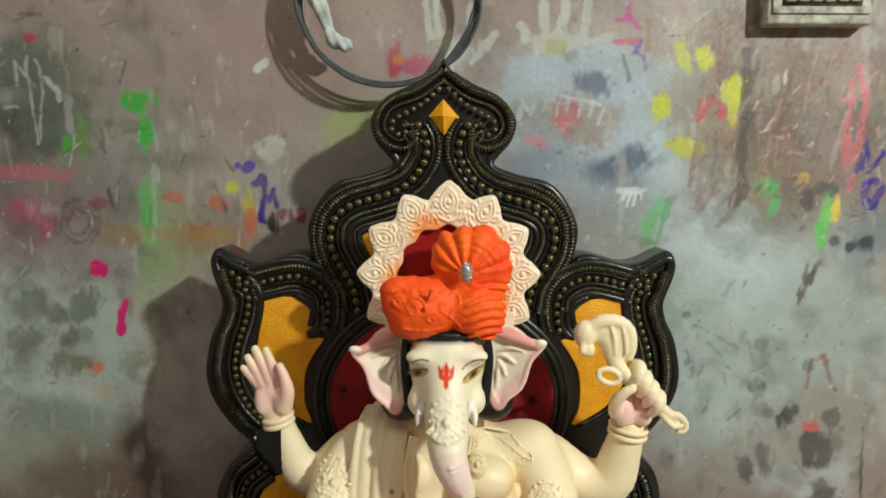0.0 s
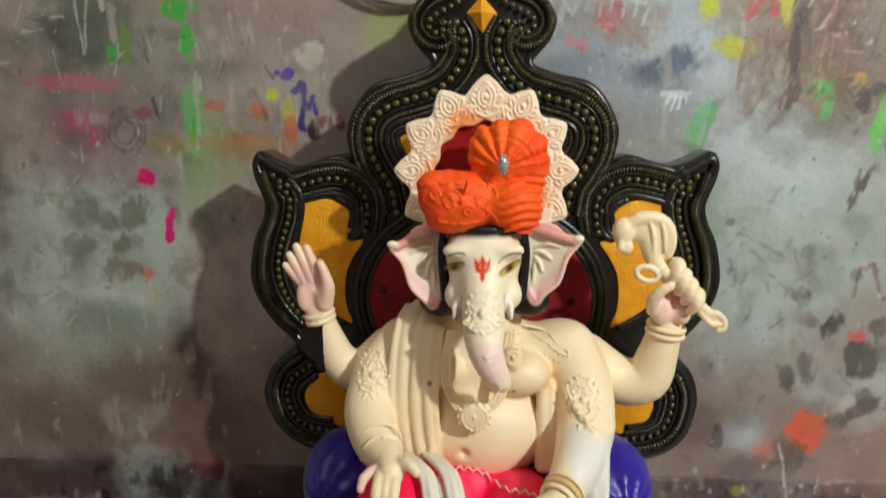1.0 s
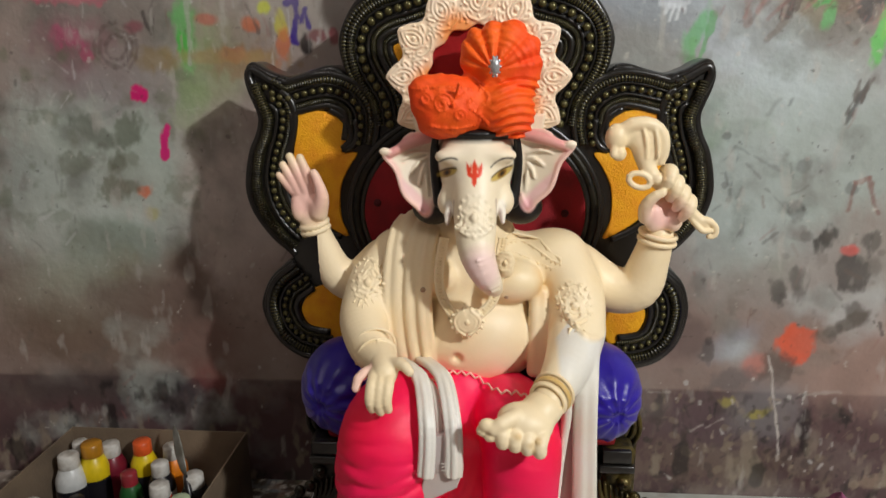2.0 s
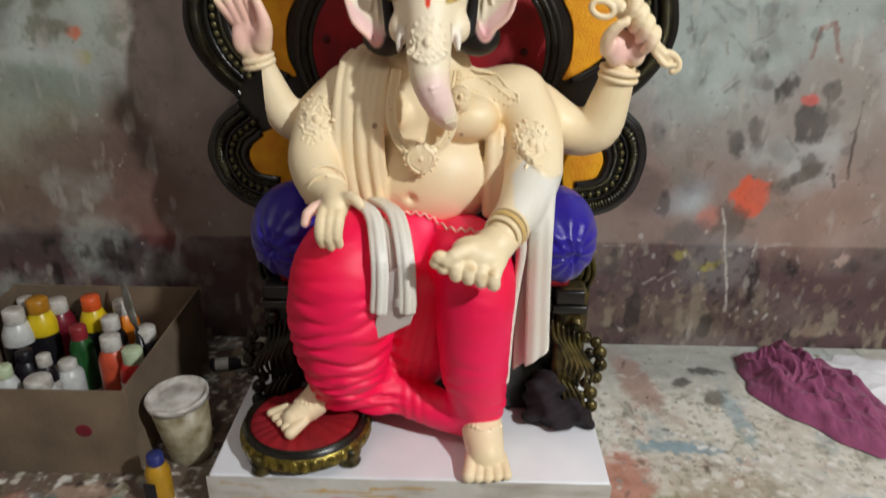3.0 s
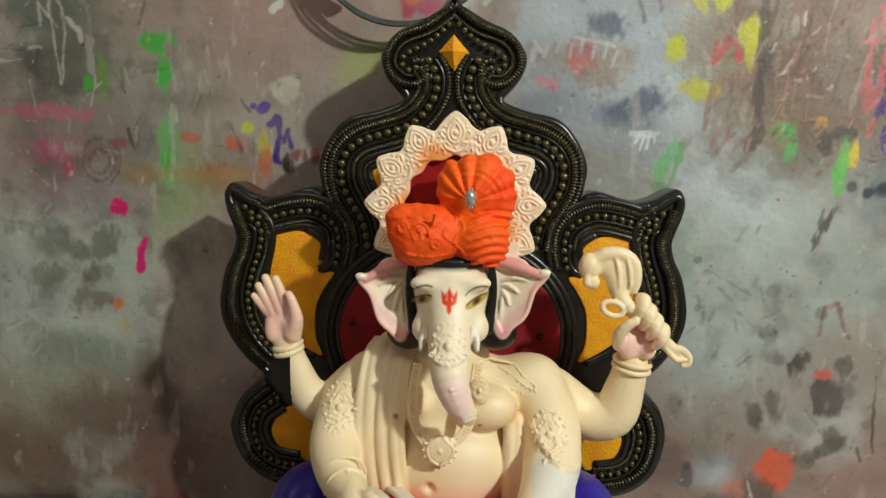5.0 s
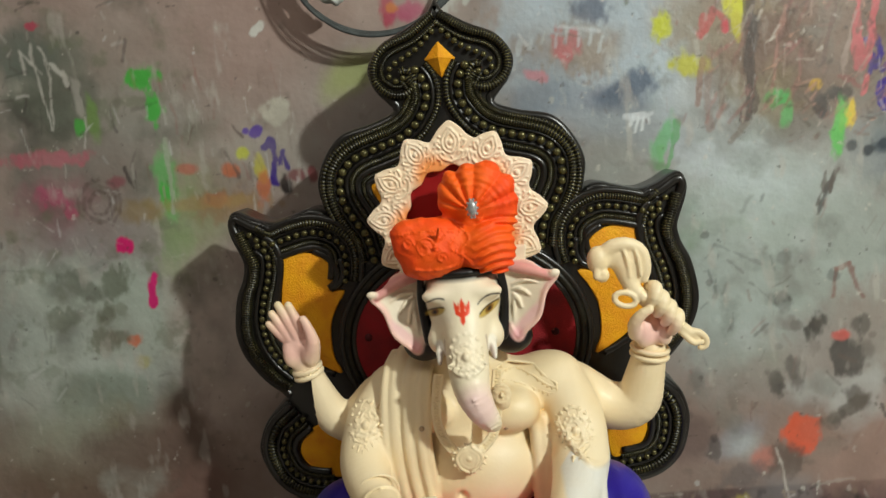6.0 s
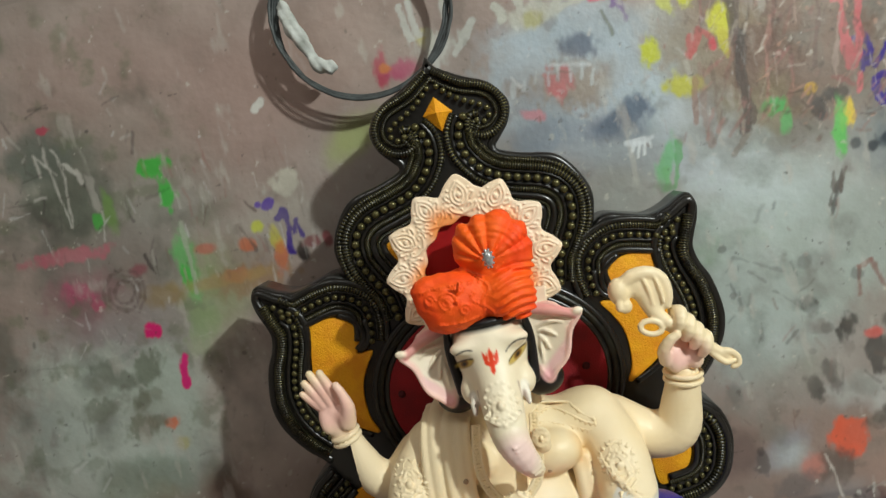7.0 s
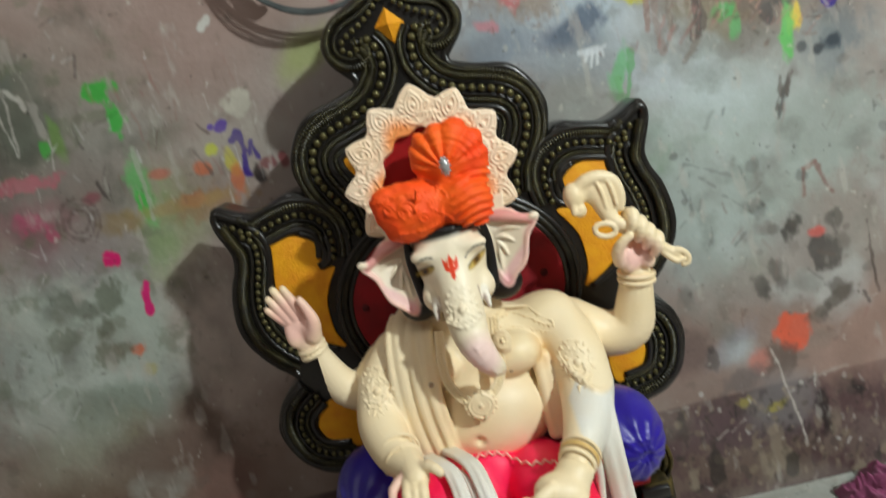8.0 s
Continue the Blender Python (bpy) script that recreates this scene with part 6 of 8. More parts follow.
# tube set back between the strips, the fold's shade put into its colour
s.tube([(-0.112, 1.405, 0.564), (-0.086, 1.345, 0.568), (-0.068, 1.314, 0.562), (-0.054, 1.272, 0.530), (-0.050, 1.262, 0.49), (-0.052, 1.258, 0.40)], [0.010, 0.010], 0.002, colour=rgb(196, 184, 168), grow=0.0)
s.trim(lambda x, y, z: np.where(y < 1.30, 0.440 - 0.10 * (x + 0.05) - z, -1.0))
s.sheet([(-0.078, 0.50), (-0.080, 0.440), (-0.086, 0.378), (-0.052, 0.395), (-0.022, 0.412), (-0.010, 0.448), (-0.014, 0.53)], 1.252, 0.007, k=0.003, colour=rgb(200, 190, 186))
for z in (0.452, 0.458, 0.465):
    s.limb((-0.048, 1.238, z), (-0.020, 1.240, z + 0.003), 0.0016, k=0.001)
finish(s, LINEN)

# head, trunk, ears and crown
s = Clay((-0.20, 1.285, 0.69), (0.21, 1.53, 1.285), 0.0023)
s.ball((0.004, 1.450, 0.958), (0.073, 0.078, 0.074), 0.012)
s.ball((0.004, 1.425, 0.908), (0.058, 0.048, 0.056), 0.016)
s.ball((-0.038, 1.392, 0.968), (0.028, 0.018, 0.014), 0.014)
s.ball((0.046, 1.392, 0.970), (0.028, 0.018, 0.014), 0.014)
s.ball((-0.042, 1.410, 0.885), (0.022, 0.026, 0.026), 0.012)
s.ball((0.050, 1.410, 0.887), (0.022, 0.026, 0.026), 0.012)
s.tube([(0.004, 1.408, 0.940), (0.004, 1.385, 0.895), (0.005, 1.360, 0.850), (0.008, 1.338, 0.815), (0.019, 1.332, 0.783), (0.032, 1.342, 0.756), (0.040, 1.364, 0.738)], [0.040, 0.040, 0.0375, 0.0345, 0.0290, 0.0225, 0.014], 0.012)
for k in range(9):
    z = 0.806 - 0.0075 * k
    x = 0.012 + 0.0030 * k
    s.limb((x - 0.002, 1.302 + 0.0022 * k, z), (x + 0.022, 1.316 + 0.002 * k, z + 0.005), 0.0016, 0.0008, k=0.004)
blush = lambda x, y, z: np.hypot(np.hypot((x - 0.016) / 0.9, (y - 1.31) / 1.4), z - 0.788) - 0.038
s.paint(blush, rgb(250, 222, 220), soft=0.014)
# filigree on the trunk
filigree(s, (0.004, 1.3315, 0.872), 0.028, 0.42, 1.25, 0.52)
filigree(s, (0.004, 1.3305, 0.871), 0.016, 0.42, 1.2, 0.52)
s.tube([(-0.028, 1.336, 0.856), (-0.014, 1.322, 0.848), (0.004, 1.3175, 0.844), (0.022, 1.322, 0.848), (0.036, 1.336, 0.856)], [0.0026, 0.0026], 0.001, step=0.008)
for k in range(-3, 4):
    s.tube([(0.004 + 0.0095 * k + 0.0042 * math.cos(t), 1.3195 + 0.0013 * k * k, 0.8505 + 0.0008 * k * k + 0.0036 * math.sin(t)) for t in np.linspace(0, 5.5, 7)], [0.0020, 0.0020], 0.001, step=0.004)
for sg, top in ((-1, 0.880), (1, 0.883)):
    s.tube([(0.004 + 0.042 * sg, 1.385, top), (0.004 + 0.047 * sg, 1.370, top - 0.012), (0.004 + 0.048 * sg, 1.364, top - 0.024)], [0.009, 0.0075, 0.004], 0.003, colour=rgb(242, 240, 234), grow=0.002)
    s.limb((0.004 + 0.040 * sg, 1.368, top + 0.012), (0.004 + 0.044 * sg, 1.358, top - 0.030), 0.002, only=True, colour=rgb(110, 30, 52), grow=0.0015)
# hair
s.ball((-0.076, 1.468, 0.864), (0.040, 0.028, 0.034), 0.003, colour=HAIR, grow=0.006)
s.ball((0.086, 1.468, 0.866), (0.040, 0.028, 0.034), 0.003, colour=HAIR, grow=0.006)
for sg in (-1, 1):
    s.tube([(0.004 + 0.070 * sg, 1.415, 1.002), (0.004 + 0.0745 * sg, 1.425, 0.965), (0.004 + 0.073 * sg, 1.430, 0.925), (0.004 + 0.066 * sg, 1.430, 0.880)], [0.006, 0.0075, 0.008, 0.011], 0.002, colour=HAIR, grow=0.006)
s.ball((0.004, 1.458, 1.006), (0.075, 0.079, 0.018), 0.003, colour=HAIR, grow=0.0055)
# ears
for side, tip, low, inn in ((-1, (-0.163, 0.968), (-0.090, 0.856), (-0.066, 0.996)), (1, (0.174, 0.981), (0.098, 0.868), (0.074, 1.002))):
    rim = [inn, ((inn[0] + tip[0]) / 2, inn[1] + 0.004), (tip[0] - side * 0.028, tip[1] + 0.008), tip, (tip[0] - side * 0.022, tip[1] - 0.030), (tip[0] - side * 0.036, tip[1] - 0.075), (low[0] + side * 0.016, low[1] + 0.014), low, (low[0] - side * 0.012, low[1] + 0.020), (inn[0] - side * 0.004, 0.92)]
    cx = np.mean([q[0] for q in rim])
    s.sheet(rim, 1.452, 0.010, lean=(-0.25 * side, 0.05), k=0.003, bend=-0.008, colour=PALE)
    face = lambda x, z: 1.442 - 0.25 * side * (x - cx) + 0.05 * (z - 0.93)
    fine = curve_through(rim[:9], 0.012)
    s.tube([(x, face(x, z) - 0.001, z) for x, z in fine], [0.0042, 0.0042], 0.003, colour=PINK, grow=0.003)
    fold = [inn, ((inn[0] + tip[0]) / 2, inn[1] - 0.010), (tip[0] - side * 0.012, tip[1] - 0.002)]
    s.tube([(x, face(x, z) - 0.003, z) for x, z in curve_through(fold, 0.012)], [0.007, 0.0100, 0.006], 0.004, colour=rgb(224, 116, 130), grow=0.001)
    s.ball((tip[0] - side * 0.004, face(*tip) - 0.004, tip[1] + 0.004), (0.010, 0.006, 0.007), 0.004, colour=PALE, grow=0.0)
    s.limb((tip[0] - side * 0.030, 1.44, tip[1] - 0.055), (low[0] + side * 0.004, 1.44, low[1] + 0.02), 0.009, only=True, colour=rgb(247, 206, 204), grow=0.0)
    s.ball((low[0], face(*low), low[1] + 0.006), 0.012, only=True, colour=rgb(242, 184, 190), grow=0.0)
    for q in (0.15, 0.35, 0.55, 0.75):
        a, b = (inn[0] + side * 0.022, 0.972 - 0.045 * q), (tip[0] * (1 - q) + low[0] * q - side * 0.024, tip[1] * (1 - q) + low[1] * q + 0.004)
        s.tube([(a[0], face(*a) + 0.002, a[1]), ((a[0] + b[0]) / 2, face((a[0] + b[0]) / 2, a[1]) - 0.001, (a[1] + b[1]) / 2 + 0.006), (b[0], face(*b) + 0.001, b[1])], [0.0030, 0.0036, 0.0020], 0.004, step=0.01)
# crown
STEP, HUB = 29.5, Vector((0.006, 1.4782, 1.096))
rim = []
for k in range(-4, 5):
    a = radians(90 + k * STEP)
    top = 1.035 if k == 0 else 1.0
    for da, r in ((-0.250, 0.1415), (-0.205, 0.144), (-0.125, 0.1550), (-0.060, 0.1625), (-0.018, 0.1670), (0.018, 0.1670), (0.060, 0.1625), (0.125, 0.1550), (0.205, 0.144)):
        rim.append((HUB.x + top * r * math.cos(a + da), HUB.z + top * r * math.sin(a + da)))
rim += [(-0.132, 0.985), (-0.098, 0.995), (-0.085, 1.03)]
for a in np.radians(np.linspace(205, -25, 44)):
    r = 0.090 + 0.004 * math.cos(12.2 * (a - math.pi / 2))
    rim.append((HUB.x + r * math.cos(a), HUB.z + r * math.sin(a)))
rim += [(0.100, 1.03), (0.112, 0.995), (0.142, 0.99)]
s.sheet(rim, 1.490, 0.022, k=0.003, colour=rgb(246, 224, 196))
# orange sprayed round the inner edge
s.paint(lambda x, y, z: np.abs(np.hypot(x - HUB.x, z - HUB.z) - 0.092) - 0.010 + 3 * np.maximum(0, 1.474 - y) + 0.02 * np.sin(5 * np.arctan2(z - HUB.z, x - HUB.x) + 1), rgb(250, 168, 100), soft=0.014)
for k in range(-4, 5):
    a = radians(90 + k * STEP)
    on = lambda r, da: tuple(HUB + r * Vector((math.cos(a + da), 0, math.sin(a + da))))
    s.ball(on(0.134, 0), (0.0045, 0.004, 0.0055), 0.001)
    for sg in (1, -1):
        s.tube([on(0.121, 0), on(0.127, 0.055 * sg), on(0.140, 0.055 * sg), on(0.152, 0.0)], [0.0026, 0.0026], 0.0004, step=0.006)
        s.tube([on(0.115, 0.02 * sg), on(0.124, 0.105 * sg), on(0.142, 0.100 * sg), on(0.159, 0.008 * sg)], [0.0026, 0.0026], 0.0004, step=0.006)
        s.tube([on(0.100, 0.03 * sg), on(0.104, 0.13 * sg), on(0.114, 0.19 * sg), on(0.120, 0.15 * sg), on(0.113, 0.11 * sg)], [0.0026, 0.0024], 0.0004, step=0.006)
        s.tube([on(0.126, 0.16 * sg), on(0.135, 0.21 * sg), on(0.140, 0.17 * sg), on(0.133, 0.14 * sg)], [0.0026, 0.0024], 0.0004, step=0.006)
        s.tube([on(0.104, 0.20 * sg), on(0.112, 0.245 * sg), on(0.122, 0.23 * sg), on(0.118, 0.20 * sg)], [0.0026, 0.0024], 0.0004, step=0.006)
    for r, da in ((0.146, 0.135), (0.146, -0.135), (0.107, 0.0), (0.129, 0.235), (0.098, 0.21), (0.098, 0.0)):
        s.ball(on(r, da), 0.0026, 0.0005)
s.sheet([(-0.112, 1.03), (-0.074, 1.03), (-0.062, 0.985), (-0.080, 0.978), (-0.104, 0.995)], 1.462, 0.012, k=0.004, colour=PALE)
s.sheet([(0.126, 1.035), (0.094, 1.035), (0.080, 0.992), (0.100, 0.985), (0.122, 1.0)], 1.462, 0.012, k=0.004, colour=PALE)
# added disc: the shaded red hollow behind the turban, put into its colour
s.sheet([(0.006 + 0.098 * math.cos(a), 1.096 + 0.098 * math.sin(a)) for a in np.linspace(0, 2 * math.pi, 32, endpoint=False)], 1.499, 0.008, k=0.001, colour=rgb(150, 8, 14))
# painted eyes, brows and the mark on the forehead
for x, sg in ((-0.046, -1), (0.050, 1)):
    for dx, half, tall, tone in ((0.0, 0.0190, 0.0082, rgb(176, 150, 84)), (0.0, 0.0172, 0.0066, rgb(206, 178, 92)), (0.0, 0.0080, 0.0060, rgb(132, 92, 26)), (0.0, 0.0036, 0.0034, rgb(26, 18, 10))):
        s.paint(lambda p, q, r, x=x, h=half, t=tall: np.hypot((p - x) / h, (r - 0.939 - 0.42 * (p - x) * sg) / t) * t - t + np.maximum(0, q - 1.43), tone, soft=0.0012)
    s.paint(lambda p, q, r, x=x: np.maximum(np.maximum(np.abs(r - 0.9462 + 14 * (p - x) ** 2 - 0.42 * (p - x) * sg) - 0.0016, np.abs(p - x) - 0.018), q - 1.43), rgb(60, 40, 20), soft=0.001)
    s.paint(lambda p, q, r, x=x: np.maximum(np.maximum(np.abs(r - 0.966 + 20 * (p - x) ** 2 - 0.34 * (p - x) * sg) - 0.0016, np.abs(p - x) - 0.020), q - 1.43), rgb(48, 38, 30), soft=0.001)
flame = rgb(232, 62, 18)
for dx, z0, z1, w, lean in ((0.0, 0.921, 0.966, 0.0042, 0.0), (-0.0115, 0.938, 0.961, 0.0034, -0.25), (0.0115, 0.938, 0.961, 0.0034, 0.25), (-0.006, 0.944, 0.958, 0.0022, 0.0), (0.006, 0.944, 0.958, 0.0022, 0.0)):
    s.paint(lambda p, q, r, dx=dx, z0=z0, z1=z1, w=w, lean=lean: np.maximum(np.maximum(np.abs(p - 0.003 - dx - lean * (r - z1 + 0.006)) - w * np.clip(np.minimum(z1 - r, 1.6 * (r - z0)) / 0.010, 0, 1), np.abs(r - (z0 + z1) / 2) - (z1 - z0) / 2), q - 1.42), flame, soft=0.001)
s.paint(lambda p, q, r: np.maximum(np.maximum(np.abs(r - 0.938 - 40 * (p - 0.003) ** 2) - 0.0040, np.abs(p - 0.003) - 0.0125), q - 1.42), flame, soft=0.001)
finish(s, rgb(246, 234, 208))

# raised open hand
s = Clay((-0.40, 1.475, 0.785), (-0.265, 1.56, 0.975), 0.0022)
s.ball((-0.322, 1.520, 0.826), (0.026, 0.020, 0.026), 0.008)
s.ball((-0.329, 1.515, 0.862), (0.031, 0.014, 0.034), 0.010, turn=(0, 10, 0))
s.ball((-0.306, 1.505, 0.852), (0.015, 0.012, 0.024), 0.008, turn=(0, -16, 0))
s.ball((-0.346, 1.508, 0.848), (0.012, 0.010, 0.022), 0.008)
for x0, x1, top, r in ((-0.354, -0.378, 0.916, 0.0092), (-0.344, -0.369, 0.936, 0.0104), (-0.329, -0.355, 0.952, 0.0108), (-0.314, -0.335, 0.950, 0.0104)):
    s.tube([(x0, 1.514, 0.884), (x0 * 0.55 + x1 * 0.45, 1.507, 0.884 + 0.5 * (top - 0.884)), (x1, 1.505, top)], [r + 0.0012, r, r * 0.72], 0.0022, step=0.008)
s.tube([(-0.304, 1.507, 0.842), (-0.294, 1.496, 0.876), (-0.300, 1.493, 0.906), (-0.307, 1.494, 0.922)], [0.017, 0.0145, 0.0105, 0.008], 0.006)
s.paint(lambda x, y, z: np.hypot(x + 0.330, z - 0.885) - 0.055 + 4 * np.maximum(0, y - 1.512), PINK, soft=0.02)
for dz in (0.0, 0.011):
    bangle(s, (-0.3165 - 0.002 * dz / 0.011, 1.523, 0.805 + dz), (-0.25, -0.1, 1), 0.0265, 0.0052)
finish(s)

# raised fist with the goad
s = Clay((0.23, 1.43, 0.775), (0.465, 1.56, 1.045), 0.0022)
s.ball((0.350, 1.510, 0.842), (0.034, 0.026, 0.034), 0.010)
s.ball((0.334, 1.490, 0.842), (0.018, 0.014, 0.028), 0.008)
s.ball((0.372, 1.492, 0.838), (0.016, 0.014, 0.024), 0.008)
for k in range(4):
    p = np.array((0.350 + 0.0125 * k, 1.478, 0.922 - 0.0180 * k))
    s.tube([p + (0.002, 0.022, 0.006), p + (0.006, -0.004, 0.008), p + (0.002, -0.014, -0.006), p + (-0.006, -0.006, -0.022)], [0.0120, 0.0134, 0.0120, 0.0085], 0.0022, step=0.006)
s.tube([(0.318, 1.490, 0.842), (0.314, 1.472, 0.866), (0.326, 1.462, 0.886), (0.340, 1.460, 0.894)], [0.013, 0.012, 0.0105, 0.008], 0.004)
s.paint(lambda x, y, z: np.hypot(x - 0.350, z - 0.848) - 0.034 + 3 * np.maximum(0, y - 1.512), PINK, soft=0.016)
s.tube([(0.300, 1.486, 0.975), (0.318, 1.484, 0.930), (0.360, 1.482, 0.888), (0.428, 1.486, 0.828)], [0.016, 0.014, 0.012, 0.010], 0.004)
s.ball((0.256, 1.482, 0.990), (0.020, 0.018, 0.026), 0.004)
s.ball((0.262, 1.478, 0.962), (0.013, 0.014, 0.014), 0.003)
s.ball((0.300, 1.488, 0.994), (0.040, 0.017, 0.026), 0.008)
s.ball((0.318, 1.487, 0.976), (0.030, 0.017, 0.038), 0.008)
s.tube([(0.262, 1.482, 1.000), (0.284, 1.480, 1.014), (0.314, 1.480, 1.014), (0.336, 1.482, 0.998), (0.342, 1.482, 0.968), (0.338, 1.484, 0.948)], [0.012, 0.013, 0.013, 0.012, 0.011, 0.009], 0.004)
for x in (0.304, 0.324):
    s.tube([(x - 0.004, 1.472, 1.010), (x + 0.002, 1.468, 0.990), (x + 0.006, 1.470, 0.956)], [0.003, 0.004, 0.003], 0.003, step=0.008)
s.tube([(0.252, 1.472, 0.975), (0.250, 1.470, 0.962), (0.260, 1.470, 0.958), (0.266, 1.470, 0.966)], [0.0065, 0.0070, 0.0060, 0.0045], 0.002, step=0.006)
s.tube([(0.300 + 0.020 * math.cos(t), 1.472, 0.914 + 0.013 * math.sin(t) - 0.2 * 0.020 * math.cos(t)) for t in np.linspace(0, 6.283, 13)], [0.0055, 0.0055], 0.002, step=0.008)
s.ball((0.332, 1.474, 0.916), (0.012, 0.010, 0.011), 0.003)
s.tube([(0.416, 1.484, 0.838), (0.432, 1.480, 0.838), (0.446, 1.480, 0.824), (0.444, 1.480, 0.810), (0.434, 1.480, 0.808)], [0.0085, 0.007, 0.006, 0.0055, 0.005], 0.003, step=0.006)
s.tube([(0.400, 1.480, 0.842), (0.420, 1.476, 0.820), (0.436, 1.476, 0.820)], [0.006, 0.0055, 0.0045], 0.002, step=0.006)
for dz in (0.0, 0.013):
    bangle(s, (0.349 + 0.15 * dz, 1.520, 0.790 + dz), (0.15, -0.1, 1), 0.0335, 0.0050)
finish(s)

# hand on the knee
s = Clay((-0.225, 1.20, 0.53), (-0.085, 1.40, 0.66), 0.0022)
s.tube([(-0.170, 1.330, 0.606), (-0.157, 1.292, 0.606), (-0.150, 1.265, 0.602)], [0.030, 0.025, 0.022], 0.008)
for k, (x0, x1) in enumerate(((-0.166, -0.168), (-0.154, -0.154), (-0.143, -0.141))):
    s.tube([(x0, 1.262, 0.602), (x1, 1.236, 0.592), (x1 - 0.002, 1.226, 0.570 - 0.004 * (k == 1)), (x1, 1.232, 0.552 - 0.005 * (k == 1))], [0.0108, 0.0104, 0.0096, 0.0078], 0.0025, step=0.008)
s.tube([(-0.140, 1.278, 0.612), (-0.120, 1.258, 0.622), (-0.106, 1.246, 0.614)], [0.013, 0.0105, 0.008], 0.005)
s.tube([(-0.172, 1.275, 0.602), (-0.192, 1.260, 0.598), (-0.198, 1.250, 0.580)], [0.011, 0.009, 0.0075], 0.003, colour=PINK, grow=0.002)
for u in (0.0, 1.0):
    bangle(s, (-0.184 + 0.010 * u, 1.362 - 0.03 * u, 0.608 - 0.002 * u), (0.3, -0.9, -0.15), 0.0385 - 0.005 * u, 0.0030)
for k in range(16):
    s.ball((-0.215 + 0.003 * k, 1.352 - 0.002 * k, 0.580 + 0.003 * k + 0.012 * math.sin(k * 1.3)), 0.0045, 0.001)
finish(s, shift=(0.006, 0, 0.016))

# fist held out over the other knee
s = Clay((0.005, 1.15, 0.48), (0.19, 1.34, 0.65), 0.0022)
s.ball((0.092, 1.230, 0.552), (0.047, 0.036, 0.032), 0.010, turn=(0, 14, 0))
s.ball((0.120, 1.254, 0.564), (0.034, 0.032, 0.030), 0.010)
for k in range(4):
    p = np.array((0.054 + 0.0200 * k, 1.204, 0.545 - 0.005 * k))
    s.tube([p + (0.008, 0.010, 0.014), p + (0.001, -0.010, 0.004), p + (0.001, -0.010, -0.012), p + (0.005, 0.006, -0.017)], [0.0118, 0.0122, 0.0112, 0.0090], 0.0020, step=0.006)
for p in ((0.078, 1.188, 0.549), (0.097, 1.187, 0.536), (0.112, 1.188, 0.541), (0.105, 1.189, 0.527)):
    s.ball(p, (0.0055, 0.005, 0.0045), 0.001, colour=GOLD, grow=0.0)
s.tube([(0.076, 1.212, 0.572), (0.056, 1.198, 0.568), (0.040, 1.194, 0.558)], [0.013, 0.0125, 0.0110], 0.004)
s.ball((0.030, 1.198, 0.562), (0.014, 0.011, 0.012), 0.003)
s.ball((0.022, 1.200, 0.552), (0.010, 0.009, 0.010), 0.003)
s.ball((0.036, 1.197, 0.544), (0.012, 0.010, 0.010), 0.003)
for u in (0.40, 0.62, 0.70, 0.92, 1.0):
    bangle(s, (0.152 - 0.022 * u, 1.304 - 0.040 * u, 0.586 - 0.010 * u), (-0.5, -0.83, -0.2), 0.0370 - 0.006 * u, 0.0034)
s.paint(lambda x, y, z: np.abs((x - 0.137) * -0.5 + (y - 1.276) * -0.83 + (z - 0.579) * -0.2) - 0.004 + 4 * np.maximum(0, 0.033 - np.sqrt((x - 0.137) ** 2 + (y - 1.276) ** 2 + (z - 0.579) ** 2)), rgb(214, 178, 104), soft=0.003)
finish(s)

# feet
s = Clay((-0.335, 1.22, 0.145), (-0.14, 1.41, 0.27), 0.0022)
s.tube([(-0.178, 1.362, 0.240), (-0.200, 1.338, 0.206), (-0.228, 1.312, 0.186), (-0.252, 1.292, 0.176)], [0.032, 0.033, 0.029, 0.021], 0.006)
for k in range(5):
    s.tube([(-0.228 - 0.0105 * k, 1.282 + 0.010 * k, 0.178), (-0.250 - 0.0125 * k, 1.256 + 0.0150 * k, 0.169)], [0.0100, 0.0090 + 0.0026 * (k == 0)], 0.0012, step=0.008)
for k in range(12):
    a = -1.5 + 0.27 * k
    x, y = -0.208 + 0.030 * math.sin(a) - 0.014, 1.326 - 0.030 * math.cos(a)
    top = next((z for z in np.arange(0.262, 0.15, -0.002) if s.f[tuple(np.clip(np.round((np.array((x, y, z)) - s.lo) / s.step).astype(int), 0, s.n - 1))] < 0), None)
    if top:
        s.ball((x, y, top), 0.0036, 0.001)
finish(s)
s = Clay((0.045, 1.185, 0.09), (0.195, 1.36, 0.23), 0.0022)
s.tube([(0.108, 1.335, 0.180), (0.112, 1.300, 0.152), (0.118, 1.262, 0.130)], [0.036, 0.040, 0.035], 0.006)
for k in range(5):
    s.tube([(0.092 + 0.0138 * k, 1.262, 0.128 - 0.002 * k), (0.086 + 0.0175 * k, 1.212 + 0.004 * abs(k - 1.5), 0.111)], [0.0118, 0.0100 + 0.0032 * (k == 0)], 0.0012, step=0.008)
for k in range(13):
    x, y = 0.072 + 0.0068 * k, 1.268 + 0.0010 * (k - 6) ** 2
    top = next((z for z in np.arange(0.22, 0.10, -0.002) if s.f[tuple(np.clip(np.round((np.array((x, y, z)) - s.lo) / s.step).astype(int), 0, s.n - 1))] < 0), None)
    if top:
        s.ball((x, y, top), 0.0036, 0.001)
finish(s)

